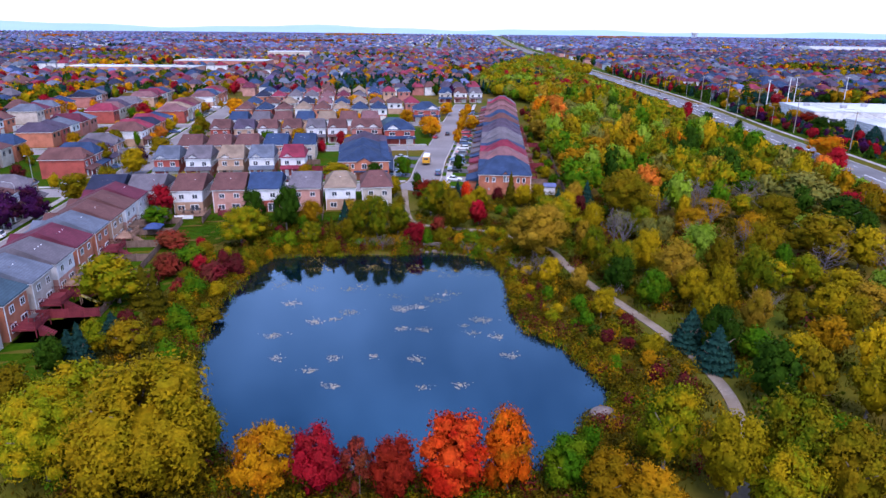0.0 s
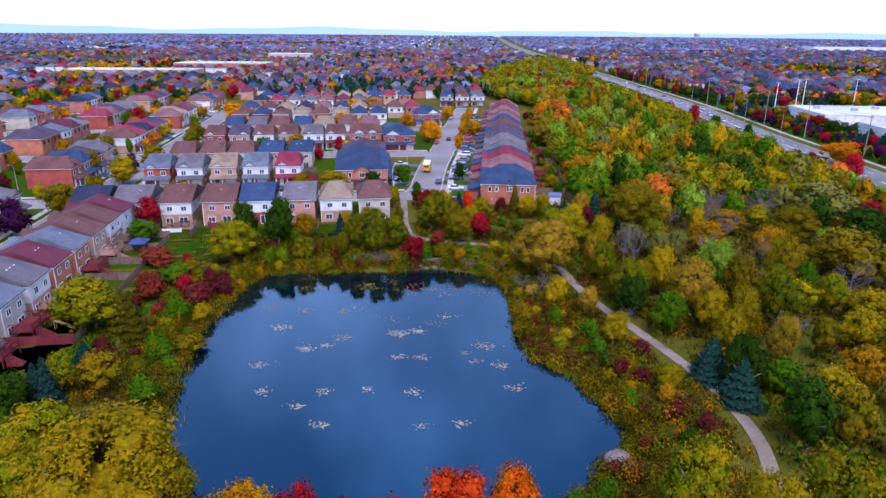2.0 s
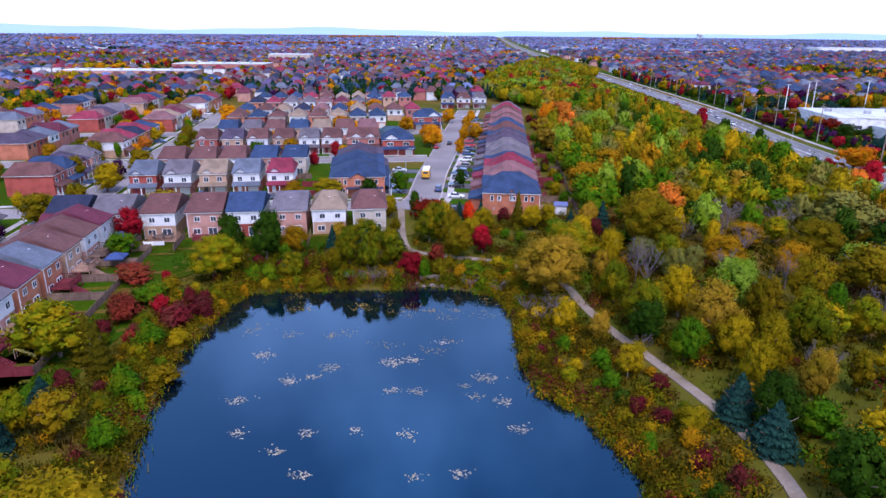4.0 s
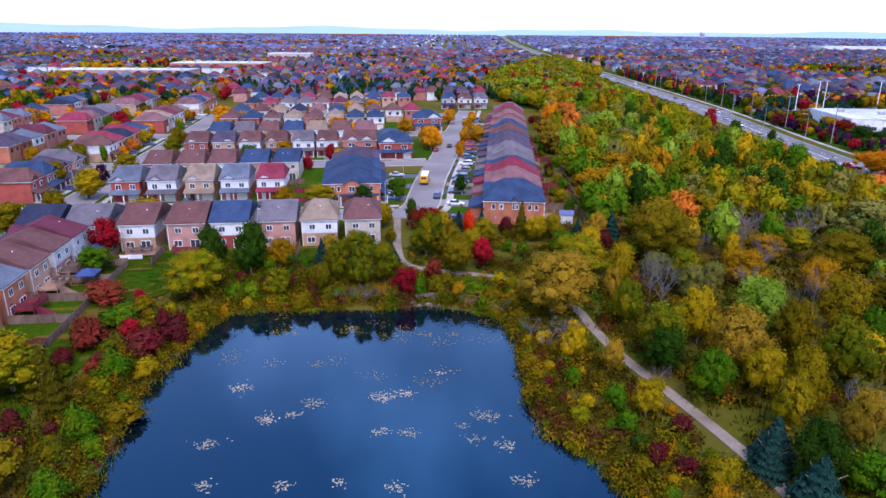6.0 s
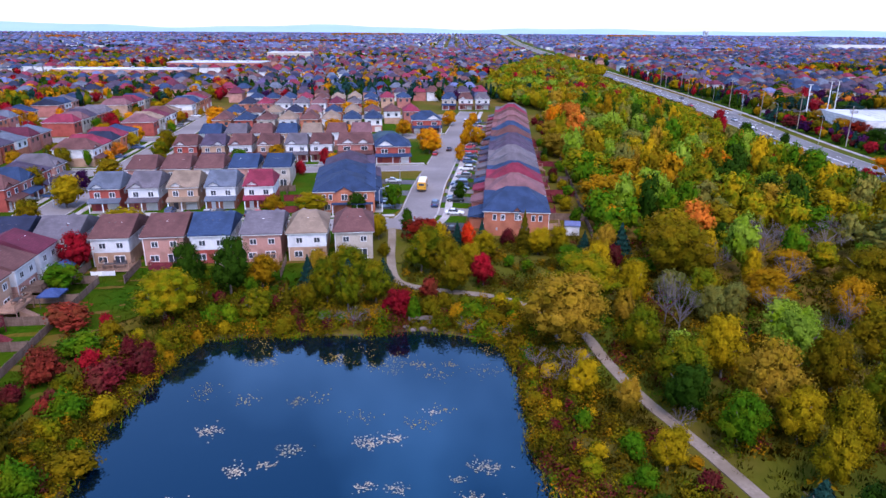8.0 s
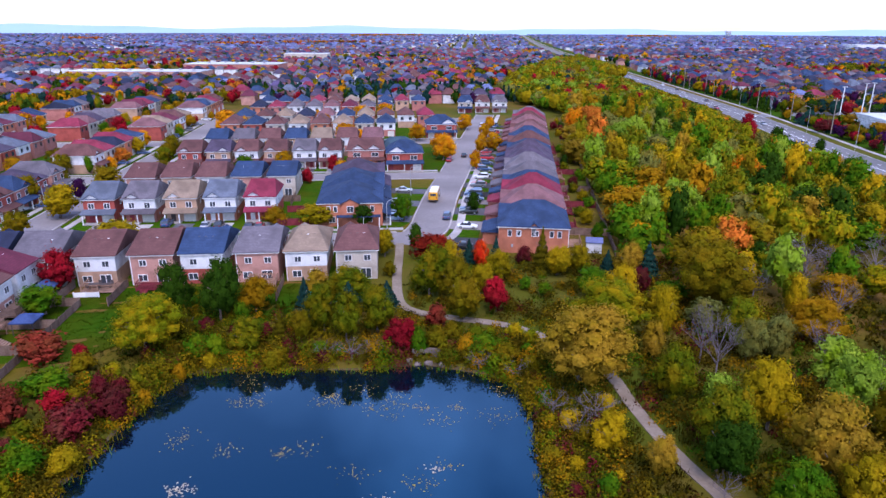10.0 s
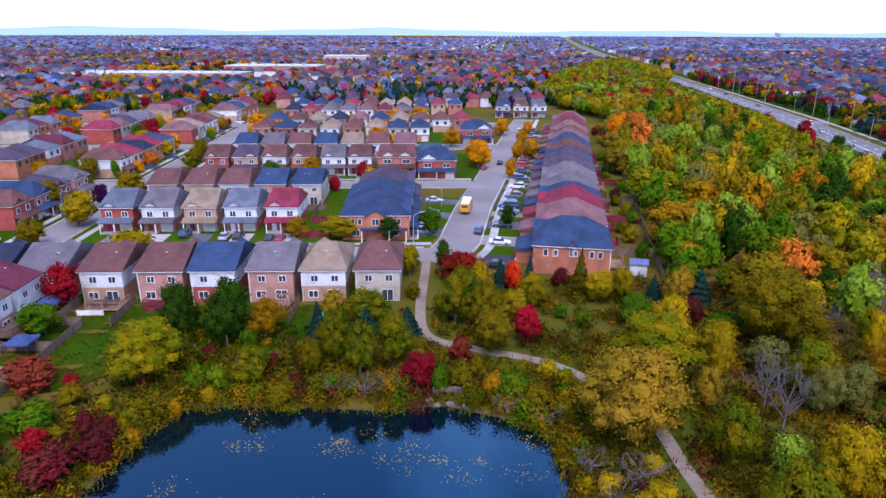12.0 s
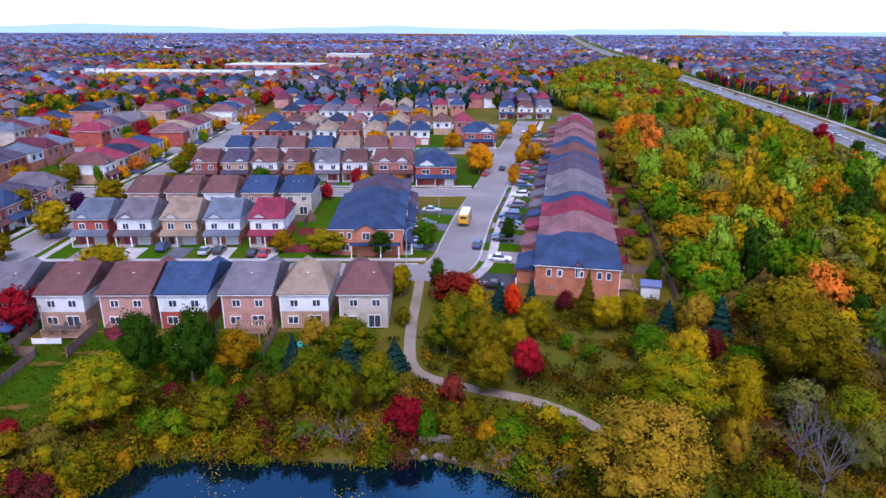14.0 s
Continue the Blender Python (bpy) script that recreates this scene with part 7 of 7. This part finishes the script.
def far_tree(heap_, rg_, x, y, r, h, n, size, mat, pointed=False):
    d = rg_.normal(size=(n, 3))
    d[:, 2] = np.abs(d[:, 2]) - 0.25
    d /= np.linalg.norm(d, axis=1, keepdims=True)
    if pointed:
        q = rg_.uniform(0, 1, n)
        p = np.stack([d[:, 0] * r * (1 - q), d[:, 1] * r * (1 - q), 0.3 + h * q], 1)
    else:
        p = d * np.array([r, r, h * 0.42]) * rg_.uniform(0.75, 1.08, n)[:, None] + [0, 0, h * 0.56]
    v, f = cards(p + [x, y, 0], d + rg_.normal(0, 0.35, (n, 3)), size, rg_)
    heap_.add(v, f, np.repeat(d + rg_.normal(0, 0.25, (n, 3)), 3, 0), mat)
    if n > 20:
        bv, bf = blob(np.array([x, y, h * 0.45]), 1.0, rg_)
        bv = (bv - [x, y, h * 0.45]) * ([r * 0.5, r * 0.5, h * 0.42] if pointed else [r * 0.82, r * 0.82, h * 0.4]) + [x, y, h * 0.5]
        heap_.add(bv, bf, bv - [x, y, h * 0.4], mat)


# the far end of the wood, a belt that narrows along the arterial road
heap, rg = Heap(FARLEAF), np.random.default_rng(8)
for i in range(1500):
    y = 395 + 560 * rg.uniform() ** 1.5
    x = rg.uniform(-25, 120)
    left = np.interp(y, [395, 440, 500, 600, 750, 950], [19, 0, -12, -5, 20, 60])
    near_road = road_x(ARTERIAL, y) - (14 if y < 640 else 9) - x
    if left < x and near_road > 0:
        # Paler leaf colours mixed in here stand in for distance haze.
        far_tree(heap, rg, x, y, rg.uniform(3, 5.5), min(rg.uniform(7, 11), 2.5 + 0.22 * near_road) if y < 640 else rg.uniform(8, 12), 60, 0.75, FARLEAF[rg.choice([8, 2, 11, 10, 15, 9, 16, 17, 4, 5], p=[0.12, 0.14, 0.2, 0.14, 0.12, 0.1, 0.07, 0.06, 0.03, 0.02])])
for i in range(64):
    s = i / 63
    far_tree(heap, rg, -140 + 170 * s + rg.normal(0, 1.5), 415 + 45 * s + rg.normal(0, 2), rg.uniform(2.0, 3.0), rg.uniform(7, 10), 90, 0.55, FARLEAF[4 if rg.uniform() < 0.7 else 3], True)
heap.make("far_woodland", "far belt of autumn trees beside the arterial road", "woodland")

# trees on the far side of the arterial road
heap, rg = Heap(FARLEAF), np.random.default_rng(9)
for i in range(420):
    y = 190 + 520 * rg.uniform()
    x = road_x(ARTERIAL, y) + rg.uniform(16, 34)
    pine = rg.uniform() < 0.5
    if abs(y - 404) < 12:
        continue
    far_tree(heap, rg, x, y, rg.uniform(1.4, 2.6), rg.uniform(3, 5.5) if 225 < y < 395 else rg.uniform(4, 8.5), 110, 0.42, FARLEAF[rg.choice([3, 4]) if pine else rg.choice([5, 7, 7, 6, 2, 3, 5])], pine)
heap.make("roadside_trees", "pines and maroon trees in a row beyond the arterial road", "woodland")


class FarTown:
    """Many small hipped houses, joined."""

    def __init__(self):
        self.mats = [ROOF[k] for k in ("brown", "blue", "purple", "slate", "navy", "red", "grey", "maroon", "steelhaze", "violethaze")] + [WALL[k] for k in ("rose", "pink", "white", "mauve", "greyhaze")]
        self.v, self.f, self.m = [], [], []

    def add(self, x, y, w, d, e, rise, turn, roof, wall):
        c, s, k = math.cos(turn), math.sin(turn), len(self.v)
        for z, o in ((0, 0), (e, 0), (e, 0.5)):
            self.v += [(x + c * a - s * b, y + s * a + c * b, z) for a, b in ((-w / 2 - o, -d / 2 - o), (w / 2 + o, -d / 2 - o), (w / 2 + o, d / 2 + o), (-w / 2 - o, d / 2 + o))]
        self.v += [(x + c * a, y + s * a, e + rise) for a in (-w * 0.2, w * 0.2)]
        self.f += [(k + i, k + (i + 1) % 4, k + 4 + (i + 1) % 4, k + 4 + i) for i in range(4)]
        self.f += [(k + 8, k + 9, k + 13, k + 12), (k + 10, k + 11, k + 12, k + 13), (k + 9, k + 10, k + 13), (k + 11, k + 8, k + 12)]
        self.m += [10 + wall] * 4 + [roof] * 4


town, heap, rg = FarTown(), Heap(FARLEAF), np.random.default_rng(10)
SITES = [(-430, -240, 555, 640), (-345, -225, 660, 770), (120, 275, 225, 395)]


def open_ground(x, y):
    near_road = abs(x - road_x(ARTERIAL, y)) < 30
    in_belt = y < 980 and np.interp(y, [395, 440, 500, 600, 750, 980], [10, -8, -22, -14, 12, 60]) < x < road_x(ARTERIAL, y)
    u, v = (x - GX) * CA + (y - GY) * SA, (y - GY) * CA - (x - GX) * SA
    built = (u > -119 and v < 268 and x < 20) or (-40 < x < 20 and y < 415)
    site = any(a < x < b and c < y < d for a, b, c, d in SITES)
    return not (near_road or in_belt or built or site)


def copse(x, y):
    """How far a place is given over to trees, uneven patches."""
    return 0.5 * math.sin(x * 0.017 + 1.7 * math.sin(y * 0.011)) + 0.5 * math.sin(y * 0.021 + 1.3 * math.sin(x * 0.009 + 2))


for band, (v0, v1, du, dv, every) in enumerate(((-40, 1150, 9.6, 31.0, 0.9), (1150, 5200, 26.0, 46.0, 0.95))):
    for v in np.arange(v0, v1, dv):
        reach = 1.0 * (v + 150) + 160
        for u in np.arange(-reach, reach, du):
            bend = 18 * math.sin(u * 0.006 + v * 0.004)
            x, y = grid(u, v + bend)
            if rg.uniform() > every or abs(x) > 0.92 * y + 120 or not open_ground(x, y):
                continue
            if (x > 0 and y < 400) or y > 4250 or copse(x, y) > 0.62:
                continue
            big = 1.0 if band == 0 else rg.uniform(1.0, 1.9)
            # The farther band leans to blue and violet: haze put into the colour.
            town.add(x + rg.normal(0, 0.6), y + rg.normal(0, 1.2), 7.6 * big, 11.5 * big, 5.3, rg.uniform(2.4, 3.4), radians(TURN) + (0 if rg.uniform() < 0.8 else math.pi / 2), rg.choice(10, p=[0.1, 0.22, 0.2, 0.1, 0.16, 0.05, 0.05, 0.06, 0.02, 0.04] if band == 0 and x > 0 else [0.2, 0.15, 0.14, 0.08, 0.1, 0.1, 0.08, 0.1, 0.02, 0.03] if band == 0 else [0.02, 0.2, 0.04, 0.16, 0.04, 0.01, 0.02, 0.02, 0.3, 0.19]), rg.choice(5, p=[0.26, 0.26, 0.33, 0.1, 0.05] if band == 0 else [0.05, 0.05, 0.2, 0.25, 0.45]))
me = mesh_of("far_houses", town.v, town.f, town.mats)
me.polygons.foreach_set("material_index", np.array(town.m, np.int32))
tagged(new("far_houses", me), "far suburb of brick houses, roofs dark or coloured blue for haze", "houses", kind="stuff")
for i in range(8600):
    y = 240 + (760 if i % 5 < 3 else 3800) * rg.uniform() ** (0.9 if i % 5 < 3 else 1.35)
    x = rg.uniform(-0.9, 0.8) * y
    thick = copse(x, y)
    if not open_ground(x, y) or rg.uniform() > (0.55 if x > 0 else 0.38) + 0.8 * max(thick, 0):
        continue
    tone = math.sin(x * 0.006 + 3 * math.sin(y * 0.004))
    if y > 1100 and thick > 0.5:
        mat = FARLEAF[rg.choice([12, 12, 13, 14, 0, 8] if tone > 0 else [3, 4, 4, 9, 2, 7])]
    else:
        mat = FARLEAF[rg.choice([0, 1, 2, 3, 4, 5, 6, 7, 8, 12], p=[0.14, 0.10, 0.13, 0.14, 0.12, 0.12, 0.08, 0.07, 0.05, 0.05])]
    if y > 1000:
        far_tree(heap, rg, x, y, rg.uniform(3.5, 7.0), rg.uniform(6, 10.5), 12, 2.0, mat)
    else:
        far_tree(heap, rg, x, y, rg.uniform(2.2, 4.4), rg.uniform(5.5, 9.5), 46 if y < 620 else 26, 0.72 if y < 620 else 1.1, mat)
GROVES = [(-590, -400, 1700, 1765, 60, [12, 12, 13, 14, 6]), (-730, -600, 1560, 1595, 36, [12, 5, 14, 12]), (-1440, -1330, 2070, 2110, 30, [12, 12, 13]), (-790, -470, 3200, 3370, 50, [12, 12, 6]), (-610, -560, 815, 865, 16, [10, 1, 8]),
          (-500, -460, 805, 830, 10, [2, 9, 2]), (-345, -305, 515, 522, 12, [1, 10, 1]), (-170, -20, 462, 484, 60, [4, 4, 3]), (-325, -265, 430, 455, 22, [4, 3]), (500, 710, 3370, 3450, 30, [12, 6]), (5, 40, 1150, 1175, 12, [0, 12, 1]), (300, 400, 765, 800, 16, [8, 2, 3]),
          (-290, -200, 355, 365, 12, [3, 2, 4]), (-420, -360, 640, 655, 12, [0, 1, 0])]
for x0, x1, y0, y1, n_t, kinds in GROVES:
    for i in range(n_t):
        s = rg.uniform()
        x, y = x0 + (x1 - x0) * s + rg.normal(0, 4), y0 + (y1 - y0) * s + rg.normal(0, 0.006 * y0)
        near = y0 < 1000
        far_tree(heap, rg, x, y, rg.uniform(3, 5) * (1 + y0 / 2200), rg.uniform(7, 10) * (1 + y0 / 6000), 40 if near else 16, 0.85 if near else 0.0011 * y0, FARLEAF[kinds[rg.integers(len(kinds))]], near and kinds[0] in (3, 4))
heap.make("far_trees", "scattered autumn trees among the far houses", "woodland")


# ---- large flat buildings, the tower and the hills ----
def flat_building(x0, y0, x1, y1, high, turn, wall, label):
    h = holder("flat_building", pose((x0 + x1) / 2, (y0 + y1) / 2, 0, 0, 0, turn), label, "building")
    w, d = abs(x1 - x0), abs(y1 - y0)
    part("wall", mesh_of("wall", *box_verts(-w / 2, -d / 2, -0.3, w / 2, d / 2, high), WALL[wall]), h)
    part("roof", mesh_of("roof", *joined([box_verts(-w / 2 - 0.15, -d / 2 - 0.15, high, w / 2 + 0.15, d / 2 + 0.15, high + 0.35), box_verts(-w / 2 + 0.5, -d / 2 + 0.5, high + 0.35, w / 2 - 0.5, d / 2 - 0.5, high + 0.45)]), FLATROOF), h, label="pale flat roof")
    for i in range(max(2, int(w / 14))):
        box_part("roof_unit", (2.6, 2.0, 1.4), METAL, h, (-w / 2 + 7 + i * 14, d * 0.1 * (-1) ** i, high + 0.44))
    for i in range(int(w / 6)):
        box_part("window", (3.6, 0.12, 1.6), GLASS, h, (-w / 2 + 3.5 + i * 6, -d / 2 - 0.03, 1.4))
    return h


flat_building(-385, 585, -270, 615, 6, 6, "pink", "long low school building with a white flat roof")
flat_building(-335, 690, -240, 730, 7, 6, "rose", "low brick building with a pale flat roof")
flat_building(-300, 885, -245, 915, 10, 6, "cream", "pale flat-roofed building among houses")
flat_building(154, 325, 262, 366, 6, 0, "white", "large white warehouse with a flat roof")
flat_building(156, 238, 270, 300, 6, 0, "white", "large white warehouse with a flat roof")
flat_building(700, 1560, 900, 1620, 11, 0, "white", "very large white distribution building far off")
tw = holder("water_tower", pose(1035, 3617, 0), "pale water tower on legs", "tower")
part("stem", mesh_of("stem", *limb((0, 0, 0), (0, 0, 23), 5, 5, 14), FLATROOF), tw)
for k_ in range(6):
    a_ = radians(60 * k_)
    part("leg", mesh_of("leg", *limb((12 * math.cos(a_), 12 * math.sin(a_), 0), (11 * math.cos(a_), 11 * math.sin(a_), 23), 1.8, 1.6, 8), FLATROOF), tw)
part("tank", lofted([[(r * math.cos(2 * math.pi * j / 16), r * math.sin(2 * math.pi * j / 16), z) for j in range(16)] for z, r in ((22, 8), (23, 14), (31, 15.5), (34, 13), (36, 5))], FLATROOF, "tank"), tw)

# The hills' pale blue is distance haze put into the base colour.
HILL, n, l, p = nodes_of("hazy_hills")
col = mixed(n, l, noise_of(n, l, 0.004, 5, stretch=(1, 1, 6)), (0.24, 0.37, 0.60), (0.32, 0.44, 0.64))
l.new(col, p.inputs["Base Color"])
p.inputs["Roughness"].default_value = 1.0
hv, hf = [], []
for i in range(121):
    a = radians(-62 + 124 * i / 120)
    for r, top in ((4300, 0), (4650, 1), (4900, 1)):
        x, y = r * math.sin(a), r * math.cos(a)
        rise = 32 + 13 * max(0, math.exp(-((math.degrees(a) + 14) / 9) ** 2)) + 16 * math.exp(-((math.degrees(a) + 38) / 12) ** 2) + 7 * math.sin(i * 0.31) + 4 * math.sin(i * 0.83 + 1)
        hv.append((x, y, rise * top - (8 if not top else 0)))
for i in range(120):
    for j in range(2):
        hf.append((3 * i + j, 3 * i + 3 + j, 3 * i + 4 + j, 3 * i + 1 + j))
tagged(new("backdrop", mesh_of("backdrop", hv, [f[::-1] for f in hf], HILL, True)), "low hills along the horizon, coloured blue for haze", "hills", kind="structure")
